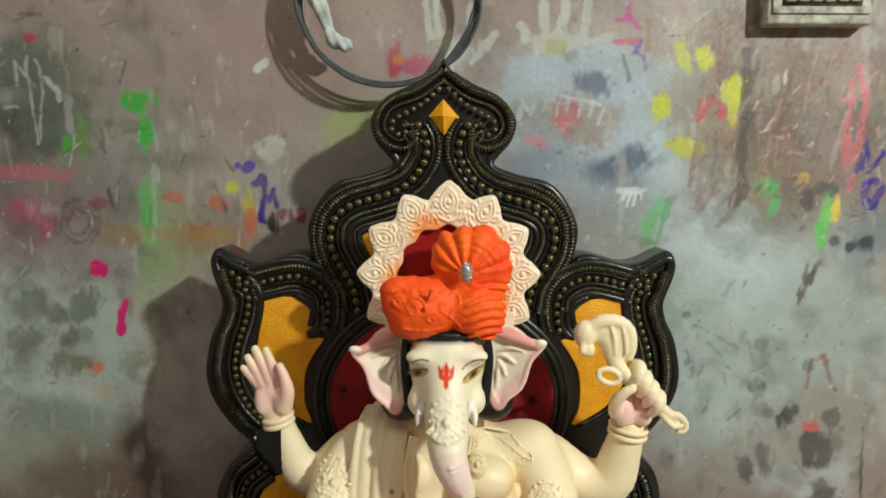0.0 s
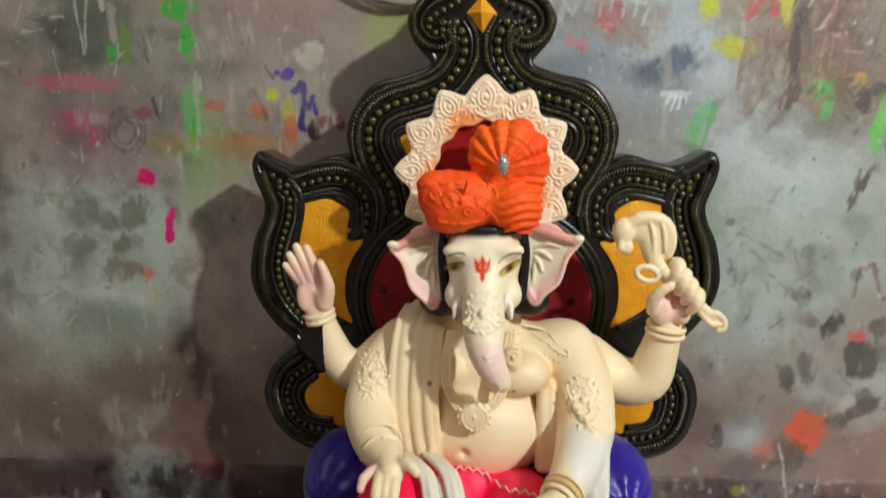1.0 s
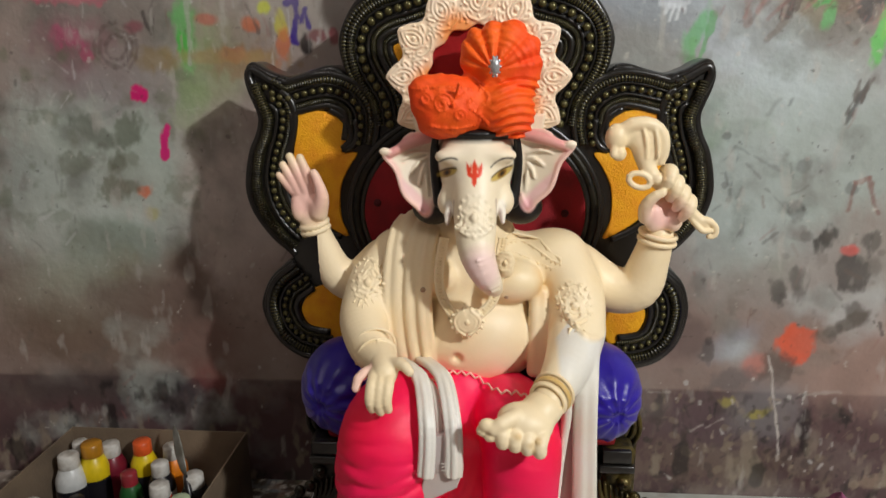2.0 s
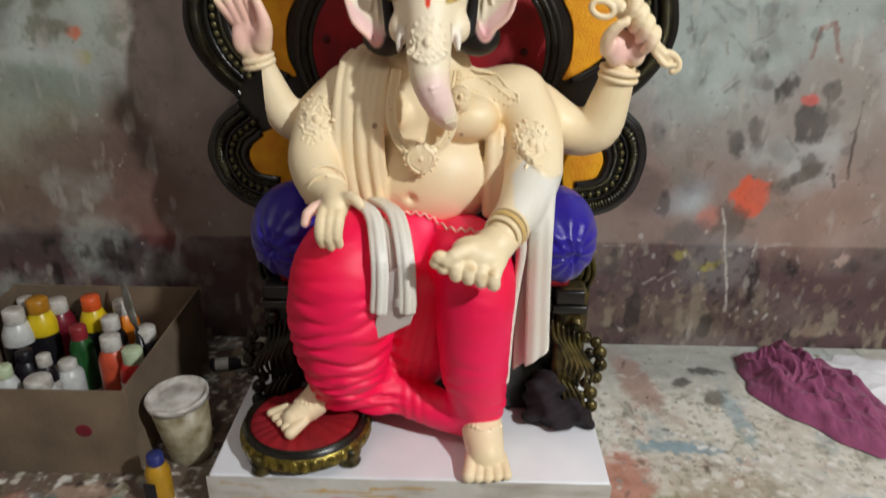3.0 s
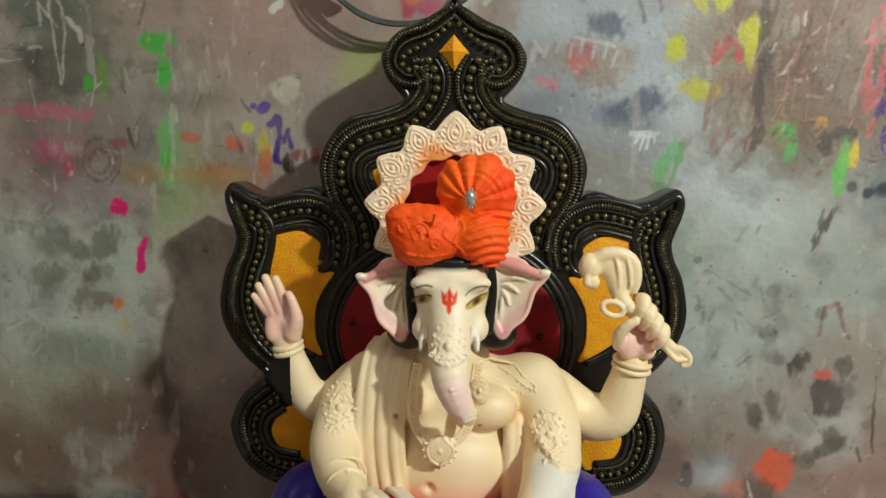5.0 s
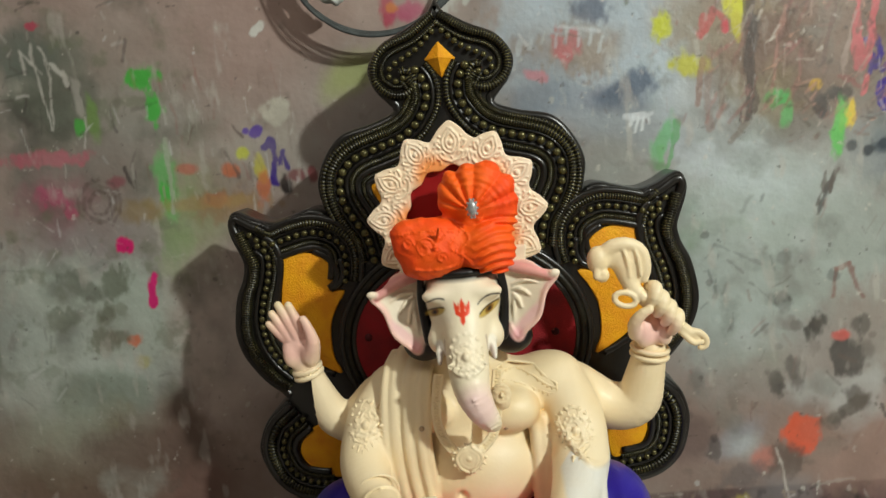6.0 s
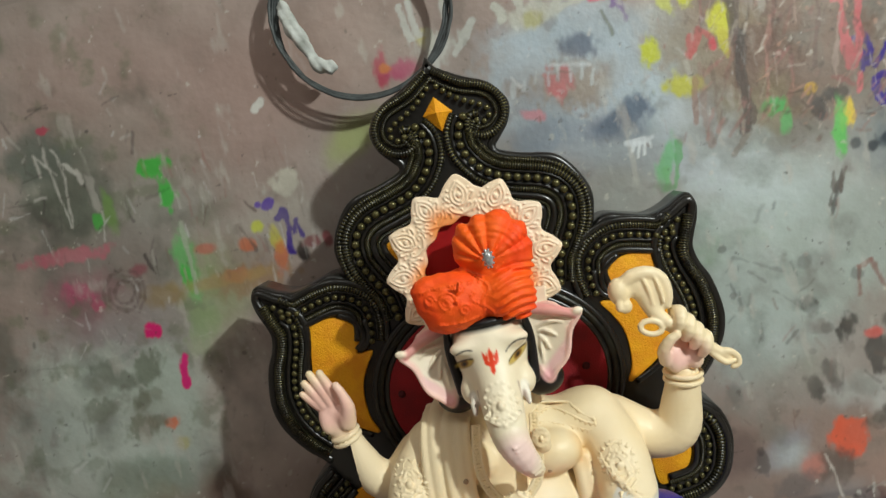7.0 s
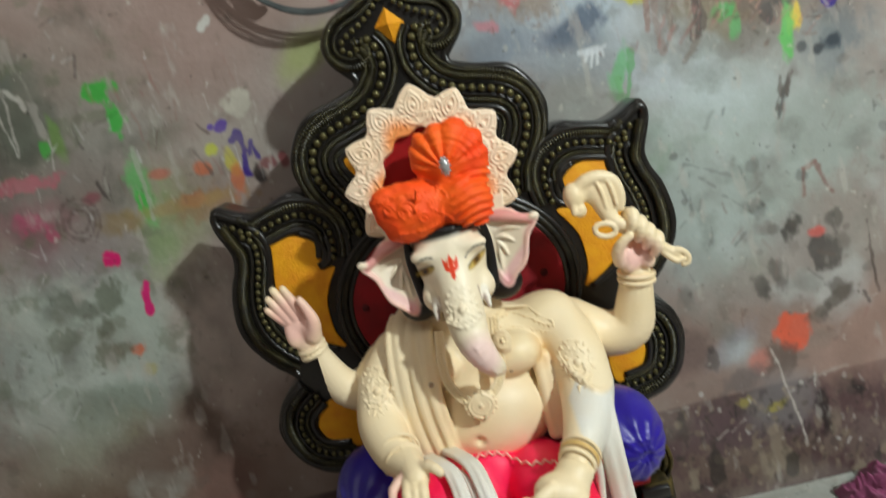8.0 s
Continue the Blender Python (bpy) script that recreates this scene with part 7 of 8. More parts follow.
# necklaces, chains and arm ornaments
s = Clay((-0.12, 1.34, 0.63), (0.19, 1.57, 0.86), 0.0022)
body = lambda x, z: min(skin(torso, x, z), 1.388 + 0.30 * max(0.0, z - 0.668))
for line in ([(-0.054, 0.812), (-0.062, 0.760), (-0.058, 0.714), (-0.036, 0.680), (-0.014, 0.668)], [(0.054, 0.812), (0.048, 0.775), (0.046, 0.735), (0.034, 0.700), (0.008, 0.676)]):
    way = curve_through(line, 0.006)
    for off in (-0.0065, 0.0065):
        edge = inset(way, off)
        deep = np.convolve(np.pad([body(x, z) for x, z in way], 3, mode="edge"), np.ones(7) / 7, "valid")
        s.tube([(x, y - 0.001, z) for (x, z), y in zip(edge[::2], deep[::2])], [0.0030, 0.0030], 0.0005, step=0.008)
    for (x, z), y in zip(way, deep):
        s.ball((x, y - 0.001, z), (0.0044, 0.0036, 0.0030), 0.0005, colour=rgb(232, 206, 150), grow=-0.001)
at = (-0.010, body(-0.010, 0.668) - 0.003, 0.668)
s.ball((at[0], at[1] + 0.002, at[2]), (0.030, 0.007, 0.026), 0.002, turn=(0, -30, 0))
for sg in (1, -1):
    for r in (0.010, 0.017, 0.024):
        s.tube([(at[0] + 0.30 * r * sg, at[1] - 0.003, at[2] + 0.9 * r), (at[0] + 0.95 * r * sg, at[1] - 0.003, at[2] + 0.2 * r), (at[0] + 0.7 * r * sg, at[1] - 0.003, at[2] - 0.7 * r), (at[0] + 0.1 * r * sg, at[1] - 0.003, at[2] - 1.1 * r)], [0.0022, 0.0022], 0.0005, step=0.006)
s.ball((at[0], at[1] - 0.004, at[2]), (0.005, 0.004, 0.006), 0.001)
for k in range(14):
    a = 2 * math.pi * k / 14
    s.ball((at[0] + 0.030 * math.cos(a), at[1], at[2] + 0.028 * math.sin(a)), 0.0032, 0.001)
for drop, r in ((0.0, 0.0030), (0.012, 0.0026), (0.026, 0.0022)):
    way = [(0.045 + 0.118 * u, 0.797 + 0.016 * math.sin(math.pi * min(1, 1.15 * u)) - 0.034 * u * u - drop * (0.6 + math.sin(math.pi * u))) for u in np.linspace(0, 1, 15)]
    way = [(x, skin(torso, x, z) - 0.0008, z) for x, z in way]
    way = [p for p in way if p[1] < 1.56]
    s.tube(way, [r, r], 0.0005, step=0.008)
    for x, y, z in way:
        s.ball((x, y - 0.001, z - 0.004), 0.0030, 0.0005, colour=rgb(226, 196, 136), grow=-0.001)
for x, z in ((-0.093, 0.718), (0.061, 0.703)):
    s.ball((x, skin(torso, x, z) + 0.001, z), (0.0055, 0.005, 0.0055), 0.001, colour=rgb(112, 66, 34), grow=0.001)
s.ball((0.060, 1.412, 0.760), (0.014, 0.010, 0.016), 0.004)
filigree(s, (0.058, 1.404, 0.775), 0.015, 0.3, 1.2)
finish(s)
for at, lift in (((0.186, 1.4130, 0.690), 0.30), ((-0.200, 1.4275, 0.722), 0.32)):
    s = Clay((at[0] - 0.05, at[1] - 0.05, at[2] - 0.055), (at[0] + 0.05, at[1] + 0.06, at[2] + 0.065), 0.0022)
    filigree(s, at, 0.030, lift, 1.2, 0.75, torso)
    filigree(s, at, 0.020, lift, 1.2, 0.75, torso)
    for k in range(22):
        a = 2 * math.pi * k / 22
        x, z = at[0] + 0.036 * math.cos(a), at[2] + 0.040 * math.sin(a)
        s.limb((x, min(skin(torso, x, z), at[1] + 0.05), z), (at[0] + 0.86 * (x - at[0]), min(skin(torso, at[0] + 0.86 * (x - at[0]), at[2] + 0.86 * (z - at[2])), at[1] + 0.05), at[2] + 0.86 * (z - at[2])), 0.0022, k=0.0025)
    finish(s)

count, verts, faces, tints = 0, [], [], []
for v, f, tint in pieces:
    verts.append(v)
    faces.append(f + count)
    tints.append(tint)
    count += len(v)
statue = part("statue", mesh_of("statue", np.concatenate(verts), np.concatenate(faces), M_STATUE, tint=np.concatenate(tints)), None)
tagged(statue, "cream-painted elephant-headed seated statue with four arms and scalloped halo crown", "statue")


# ---- cloth worn by the statue ----
def pink_cloth():
    c = Clay((-0.30, 1.18, 0.09), (0.26, 1.62, 0.66), 0.0034)
    c.ball((0.0, 1.465, 0.456), (0.155, 0.115, 0.060), 0.02)
    c.tube([(-0.07, 1.47, 0.462), (-0.122, 1.37, 0.496), (-0.145, 1.318, 0.476), (-0.152, 1.318, 0.40), (-0.152, 1.326, 0.31), (-0.160, 1.348, 0.225)], [0.072, 0.078, 0.090, 0.098, 0.086, 0.058], 0.016)
    c.tube([(0.06, 1.47, 0.460), (0.080, 1.37, 0.482), (0.090, 1.315, 0.455), (0.090, 1.310, 0.38), (0.094, 1.318, 0.27), (0.104, 1.328, 0.202)], [0.072, 0.074, 0.072, 0.068, 0.064, 0.052], 0.016)
    c.ball((-0.025, 1.420, 0.36), (0.10, 0.060, 0.20), 0.02)
    c.tube([(-0.13, 1.365, 0.225), (-0.065, 1.372, 0.192), (0.02, 1.352, 0.165), (0.08, 1.338, 0.160)], [0.05, 0.042, 0.040, 0.042], 0.02)
    c.ball((-0.098, 1.368, 0.178), (0.050, 0.045, 0.026), 0.016)

    def folds(x, y, z):
        left = np.clip((-0.025 - x) / 0.04, 0, 1)
        right = np.clip((x - 0.01) / 0.04, 0, 1)
        sway = 0.012 * np.sin(19 * x + 9 * z) + 0.007 * np.sin(47 * z - 31 * x + 1.3) + 0.004 * np.sin(83 * z + 57 * x)
        low = np.clip((0.54 - z) / 0.20, 0.05, 1)
        sag = 2.2 * (x + 0.135) ** 2 - 0.22 * (x + 0.15)
        pl = (z + sag + sway) * 2 * math.pi / 0.034
        a = (np.abs(np.sin(pl / 2)) - 0.6) * left * (0.25 + 0.75 * np.sin(27 * x + 29 * z + 2 * np.sin(21 * z)) ** 2)
        sag2 = 2.5 * (x - 0.09) ** 2 + 0.18 * (x - 0.09)
        pr = (z + sag2 + sway) * 2 * math.pi / 0.040 + 1
        b = (np.abs(np.sin(pr / 2)) - 0.6) * right * np.clip((0.40 - z) / 0.18, 0.12, 0.9) * (0.6 + 0.4 * np.sin(23 * x - 17 * z))
        mid = np.exp(-(((x + 0.025) / 0.035) ** 2)) * np.sin(300 * x + 10 * np.sin(8 * z)) * np.clip((0.44 - z) / 0.1, 0, 1)
        return -(0.0135 * a * low + 0.0075 * b - 0.0012 * mid) + 0 * y

    c.ruffle(folds)
    v, f, _ = c.surface((1, 1, 1))
    front = lambda x, z: min(skin(c, x, z), skin(torso, x, z))
    ob = part("dhoti", mesh_of("dhoti", v, f, M_SATIN), None)
    tagged(ob, "bright pink satin cloth wrapped in folds round the statue's legs", "cloth")
    smooth = lambda row: np.convolve(np.pad(row, 4, mode="edge"), np.ones(9) / 9, "valid")
    across, rows = np.arange(-0.105, 0.125, 0.0042), np.arange(0.46, 0.64, 0.003)
    waist = smooth(np.array([next((z for z in rows if skin(torso, x, z) < skin(c, x, z)), 0.52) for x in across]))
    deep = smooth(np.array([min(front(x, z + d) for d in (-0.006, 0.0, 0.006)) for x, z in zip(across, waist)]))
    way = list(zip(across, waist))
    edge = sweep([(x, y - 0.0035, z + 0.0042 * (1, 0, -1, 0)[k % 4]) for k, ((x, z), y) in enumerate(zip(way, deep))], 0.0021, 6)
    part("fringe", edge, M_FRINGE, ob, "pale pink beaded waist fringe")


pink_cloth()


def turban():
    c = Clay((-0.135, 1.32, 0.97), (0.145, 1.52, 1.225), 0.0022)
    c.ball((0.004, 1.442, 1.050), (0.090, 0.070, 0.056), 0.015)
    c.ball((-0.040, 1.398, 1.054), (0.066, 0.036, 0.053), 0.006, turn=(0, 6, 0))
    c.ball((-0.084, 1.402, 1.076), (0.027, 0.027, 0.028), 0.012)
    c.ball((-0.064, 1.404, 1.028), (0.030, 0.030, 0.030), 0.014)
    c.ball((0.055, 1.398, 1.048), (0.047, 0.037, 0.048), 0.008)
    c.ball((0.080, 1.405, 1.036), (0.022, 0.028, 0.036), 0.012)
    c.ball((0.052, 1.414, 1.130), (0.060, 0.035, 0.062), 0.008)
    c.ball((0.082, 1.416, 1.108), (0.030, 0.030, 0.056), 0.010)
    c.ball((0.012, 1.424, 1.132), (0.036, 0.030, 0.050), 0.010)
    c.ball((0.035, 1.362, 1.116), (0.012, 0.012, 0.018), 0.010, cut=True)
    c.ball((0.014, 1.372, 0.996), (0.034, 0.030, 0.018), 0.006, cut=True)

    def pleats(x, y, z):
        a = np.arctan2(z - 1.110, x - 0.034)
        r = np.hypot(z - 1.110, x - 0.034)
        fan = (np.abs(np.sin(6.5 * a + 0.5 * np.sin(3 * a) + 0.6)) - 0.5) * np.clip((z - 1.112) / 0.012, 0, 1) * np.clip((x + 0.03) / 0.02, 0, 1)
        scallop = np.sin(2 * math.pi * r / 0.011) * np.clip((r - 0.036) / 0.01, 0, 1) * np.clip((z - 1.112) / 0.012, 0, 1) * np.clip((x + 0.01) / 0.02, 0, 1)
        sides = np.sin(2 * math.pi / 0.0150 * (z + 5.0 * (x - 0.045) ** 2 - 0.35 * (x - 0.05)) + 0.8 * np.sin(60 * x)) * np.clip((1.104 - z) / 0.012, 0, 1) * np.clip((x - 0.030) / 0.012, 0, 1)
        wrap = np.sin(2 * math.pi / 0.040 * (z - 0.35 * x + 0.006 * np.sin(45 * x))) * np.clip((0.00 - x) / 0.03, 0, 1)
        crease = np.sin(95 * x + 60 * z + 3 * np.sin(70 * z)) * np.sin(130 * z - 50 * x + 2 * np.sin(80 * x)) + 0.6 * np.sin(260 * x + 170 * z + 2 * np.sin(150 * z))
        return 0.0006 * crease - (0.0075 * fan + 0.0009 * scallop + 0.0036 * sides * (0.75 + 0.25 * np.sin(40 * x + 55 * z)) + 0.0014 * wrap) * np.clip(r / 0.02, 0, 1) + 0 * y

    c.ruffle(pleats)
    # raised thread work: paisleys, a border, rows of stitches and a plait beside the wraps
    face = lambda x, z: min(skin(c, x, z), 1.43) - 0.0008
    for cx, cz, r in ((-0.050, 1.058, 0.017), (-0.050, 1.058, 0.010), (-0.022, 1.040, 0.010), (-0.024, 1.078, 0.009), (-0.078, 1.066, 0.010)):
        c.tube([(cx + r * (1 - t / 12) * math.cos(t), face(cx + r * (1 - t / 12) * math.cos(t), cz + 1.2 * r * (1 - t / 12) * math.sin(t)), cz + 1.2 * r * (1 - t / 12) * math.sin(t)) for t in np.linspace(0, 8, 16)], [0.0023, 0.0023], 0.0008, step=0.005)
    for u in np.linspace(0, 1, 18):
        for x, z in ((-0.092 + 0.09 * u, 1.082 + 0.004 * math.sin(3.1 * u)), (0.002 + 0.010 * math.sin(9 * u), 1.022 + 0.068 * u), (0.018 + 0.008 * math.cos(9 * u), 1.022 + 0.066 * u), (-0.070 + 0.066 * u, 1.022 - 0.004 * math.sin(3 * u)), (-0.034 + 0.012 * u, 1.052 + 0.040 * u)):
            c.ball((x, face(x, z), z), (0.0026, 0.0030, 0.0032), 0.0008)
    v, f, _ = c.surface((1, 1, 1))
    hat = part("turban", mesh_of("turban", v, f, M_TURBAN), None)
    tagged(hat, "bright orange pleated cloth turban with raised thread work", "turban")
    bm = bmesh.new()
    for k in range(10):
        a = 2 * math.pi * k / 10
        bmesh.ops.create_icosphere(bm, subdivisions=1, radius=0.0030, matrix=Matrix.Translation((0.036 + 0.0085 * math.cos(a), 1.3635, 1.118 + 0.0155 * math.sin(a))))
    bmesh.ops.create_icosphere(bm, subdivisions=2, radius=1.0, matrix=Matrix.Translation((0.036, 1.362, 1.118)) @ Matrix.Diagonal((0.0085, 0.007, 0.0150, 1)))
    part("brooch", bm, M_GEM, hat, "small silver brooch set with stones")


turban()

# ---- footstool ----
def gathered(mid, n=96):
    """A round cushion top drawn into radial gathers."""
    bm = bmesh.new()
    rings = []
    for r, z, wave in ((0.004, 0.1545, 0), (0.03, 0.1565, 0.0006), (0.06, 0.1575, 0.0014), (0.085, 0.157, 0.0020), (0.102, 0.1535, 0.0012), (0.109, 0.148, 0), (0.109, 0.13, 0)):
        rings.append([bm.verts.new(mid @ Vector((r * math.cos(a), r * math.sin(a), z + wave * math.sin(24 * a + 1.5 * math.sin(5 * a))))) for a in (2 * math.pi * k / n for k in range(n))])
    for p, q in zip(rings, rings[1:]):
        for k in range(n):
            bm.faces.new((p[k], p[(k + 1) % n], q[(k + 1) % n], q[k]))
    bm.faces.new(rings[0])
    bm.faces.new(rings[-1][::-1])
    return bm


def footstool():
    st = thing("footstool", (-0.236, 1.328, 0.098), "round red velvet footstool with a black and gold rim", "footstool")
    mid = Matrix.Translation((-0.236, 1.328, 0))
    part("cushion", gathered(mid), M_RED, st, "red velvet top")
    part("rim", lathe([(0.106, 0.148), (0.108, 0.157), (0.114, 0.158), (0.117, 0.152), (0.122, 0.146), (0.125, 0.134), (0.127, 0.123), (0.119, 0.116), (0.100, 0.115)], 56, m=mid, caps=False), M_BLACK, st)
    part("band", lathe([(0.119, 0.148), (0.1232, 0.146), (0.1262, 0.134), (0.1278, 0.122), (0.124, 0.120)], 56, m=mid, caps=False), M_GILT, st, "worn gilt band")
    for k in range(40):
        a = 2 * math.pi * k / 40
        bm = bmesh.new()
        bmesh.ops.create_icosphere(bm, subdivisions=2, radius=1.0, matrix=mid @ pose(0.1235 * math.cos(a), 0.1235 * math.sin(a), 0.133, 0, -14, math.degrees(a)) @ Matrix.Diagonal((0.0050, 0.0098, 0.0130, 1)))
        part("gadroon", bm, M_GILT, st)
    ring = [(0.113 * math.cos(a), 0.113 * math.sin(a), 0.157) for a in np.linspace(0, 2 * math.pi, 181)]
    part("cord", sweep([tuple(mid @ Vector(p)) for p in ring], 0.004, 6, rope=0.2, pitch=1, up=(0, 0, 1)), M_ROPE, st, "gold-brushed cord round the cushion")
    for k in range(4):
        a = radians(-125 + 90 * k)
        foot = lathe([(0.0, 0.098), (0.017, 0.0985), (0.021, 0.105), (0.015, 0.113), (0.022, 0.124), (0.015, 0.138)], 14, m=mid @ Matrix.Translation((0.116 * math.cos(a), 0.116 * math.sin(a), 0)))
        part("foot", foot, M_BRONZE, st)


footstool()


# ---- bottles in the carton ----
def bottle(at, r, h, body, cap, label_text, turn=0.0, cap_h=0.03, band=None):
    b = thing("paint_bottle", at, label_text, "paint bottle", "paint bottles in the carton")
    prof = [(0.0, 0.0), (r * 0.92, 0.0), (r, 0.006), (r, h * 0.62), (r * 0.96, h * 0.68), (r * 0.7, h * 0.80), (r * 0.52, h * 0.85), (r * 0.50, h - cap_h * 0.6)]
    part("body", lathe(prof, 20), body, b).location = (0, 0, 0)
    capm = lathe([(r * 0.66, h - cap_h), (r * 0.68, h - cap_h + 0.002), (r * 0.66, h - 0.003), (r * 0.58, h), (0.0, h)], 20)
    part("cap", capm, cap, b).location = (0, 0, 0)
    if band:
        part("wrapper", lathe([(r + 0.0006, h * 0.12), (r + 0.0010, h * 0.13), (r + 0.0010, h * 0.54), (r + 0.0006, h * 0.55)], 20, caps=False), band, b).location = (0, 0, 0)
    for ch in b.children:
        ch.matrix_parent_inverse = Matrix()
    b.rotation_euler = (radians(turn), radians(0.6 * turn), turn)
    return b


def paint(name, r, g, b, rough=0.35):
    return material(name, rgb(r, g, b), rough, second=rgb(r * 0.85, g * 0.85, b * 0.85), scale=30, coat=0.2)


P_YELLOW, P_RED, P_GREEN, P_ORANGE = paint("yellow_bottle", 226, 196, 24), paint("red_bottle", 206, 40, 34), paint("green_bottle", 30, 84, 38), paint("orange_bottle", 232, 130, 24)
P_WHITE, P_BLACK, P_PURPLE, P_MAROON, P_OCHRE = paint("white_bottle", 206, 208, 206), paint("black_bottle", 24, 22, 28), paint("purple_bottle", 70, 30, 130), paint("maroon_bottle", 120, 26, 44), paint("ochre_cap", 190, 130, 30)
P_SALMON, P_OCHREB, P_BLUECAP = paint("salmon_bottle", 206, 84, 56), paint("gold_paint_bottle", 186, 140, 30), paint("blue_cap", 40, 52, 120)
P_CAPRED, P_CAPORANGE, P_CAPPALE = paint("dull_red_cap", 150, 44, 52), paint("orange_cap", 236, 96, 40), paint("pale_green_cap", 190, 206, 170)

carton = thing("carton", (-0.80, 1.56, 0), "open brown cardboard carton full of paint bottles", "carton")
H_BOX = 0.205
for name, lo, hi in (("front_wall", (-1.03, 1.325, 0.002), (-0.585, 1.329, H_BOX)), ("back_wall", (-1.06, 1.775, 0.002), (-0.592, 1.779, H_BOX)), ("side_wall", (-0.596, 1.330, 0.002), (-0.592, 1.774, H_BOX)), ("side_wall", (-1.06, 1.330, 0.002), (-1.056, 1.774, H_BOX)), ("bottom", (-1.055, 1.330, 0.002), (-0.597, 1.774, 0.006))):
    part(name, box(lo, hi), M_CARD, carton, smooth=False)



# the bottles
bottle((-1.004, 1.661, 0.007), 0.037, 0.19, P_WHITE, M_CAP, "white paint bottle with a white cap", 0, 0.034, P_BLACK)
bottle((-0.966, 1.701, 0.007), 0.038, 0.2, P_YELLOW, P_OCHRE, "yellow paint bottle with an ochre cap", 0, 0.034, P_BLACK)
bottle((-1.020, 1.740, 0.007), 0.03, 0.18, P_BLACK, M_CAP, "dark paint bottle with a white cap", 0, 0.034, M_CAP)
bottle((-0.938, 1.736, 0.007), 0.034, 0.18, P_MAROON, M_CAP, "maroon paint bottle with a smeared white cap", 0, 0.034, None)
bottle((-0.853, 1.736, 0.007), 0.034, 0.19, P_YELLOW, P_CAPORANGE, "yellow paint bottle with an orange cap", 0, 0.034, P_BLACK)
bottle((-0.775, 1.736, 0.007), 0.034, 0.18, P_ORANGE, M_CAP, "orange paint bottle with a white cap", 0, 0.034, None)
bottle((-0.782, 1.679, 0.007), 0.032, 0.165, P_BLACK, M_CAP, "dark paint bottle with a white cap", 0, 0.034, M_CAP)
bottle((-0.681, 1.641, 0.007), 0.036, 0.16, P_BLACK, M_CAP, "dark paint bottle with a wide white cap", 0, 0.034, M_CAP)
bottle((-0.729, 1.567, 0.007), 0.034, 0.18, P_SALMON, M_CAP, "salmon paint bottle with a smeared white cap", 0, 0.034, None)
bottle((-0.668, 1.537, 0.007), 0.034, 0.165, P_RED, P_CAPPALE, "red paint bottle with a pale green cap", 0, 0.034, M_CAP)
bottle((-0.833, 1.625, 0.007), 0.028, 0.17, P_GREEN, P_CAPRED, "slim dark green paint bottle with a red cap", 0, 0.034, None)
bottle((-0.872, 1.535, 0.007), 0.024, 0.145, P_BLACK, M_CAP, "small black paint bottle with a white cap", 0, 0.026, M_CAP)
bottle((-0.921, 1.544, 0.007), 0.028, 0.15, P_BLACK, P_BLACK, "black paint bottle with a black cap", 0, 0.026, M_CAP)
bottle((-0.846, 1.460, 0.007), 0.042, 0.135, P_WHITE, M_CAP, "squat white paint jar with a white lid", 0, 0.026, None)
bottle((-0.931, 1.479, 0.007), 0.028, 0.15, P_WHITE, P_CAPPALE, "white paint bottle with a pale green cap", 0, 0.026, None)
bottle((-1.005, 1.507, 0.007), 0.036, 0.16, P_PURPLE, M_CAP, "purple paint bottle with a white cap", 0, 0.034, None)
bottle((-0.851, 1.583, 0.007), 0.032, 0.1, P_WHITE, M_CAP, "short white paint jar among the bottles", 0, 0.026, None)
knife = thing("palette_knife", (-0.70, 1.62, 0.10), "palette knife with a leaf-shaped steel blade among the bottles", "palette knife")
blade = [(-0.745, 1.70, 0.262), (-0.738, 1.69, 0.245), (-0.722, 1.665, 0.215), (-0.704, 1.64, 0.185), (-0.695, 1.63, 0.170)]
part("blade", sweep(blade, [0.0015, 0.009, 0.013, 0.010, 0.004], 8, flat=0.12), M_STEEL, knife)
part("handle", sweep([(-0.695, 1.63, 0.170), (-0.688, 1.62, 0.155), (-0.660, 1.58, 0.08)], [0.004, 0.008, 0.009], 8), P_BLACK, knife)
stain = bmesh.new()
bmesh.ops.create_icosphere(stain, subdivisions=3, radius=1.0, matrix=Matrix.Translation((-0.685, 1.3245, 0.110)) @ Matrix.Diagonal((0.017, 0.0012, 0.015, 1)))
part("paint_stain", stain, P_MAROON, carton, "splash of maroon paint")


# ---- tubs and loose things beside the carton ----
M_CLEAR = material("milky_plastic", rgb(166, 158, 134), 0.4, second=rgb(112, 98, 66), scale=28, bump=0.3, bump_scale=120)
tub = thing("plastic_tub", (-0.505, 1.40, 0), "paint-stained translucent plastic tub with a lid", "tub")
mid = Matrix.Translation((-0.505, 1.40, 0)) @ pose(0, 0, 0, 3, -4, 0)
part("body", lathe([(0.0, 0.0), (0.044, 0.0), (0.046, 0.004), (0.060, 0.150), (0.057, 0.150), (0.044, 0.008), (0.0, 0.008)], 32, m=mid), M_CLEAR, tub)
part("lid", lathe([(0.063, 0.143), (0.0645, 0.156), (0.061, 0.158), (0.056, 0.150), (0.040, 0.149), (0.036, 0.152), (0.0, 0.152)], 32, m=mid), M_CAP, tub, "white lid crusted with paint")
gold = bottle((-0.515, 1.255, 0), 0.024, 0.115, P_OCHREB, P_BLUECAP, "small mustard paint bottle with a blue cap on the floor", 0, 0.022)
part("label_patch", box((-0.535, 1.2295, 0.025), (-0.512, 1.2325, 0.062), 0.001), P_BLACK, gold, "small dark label")


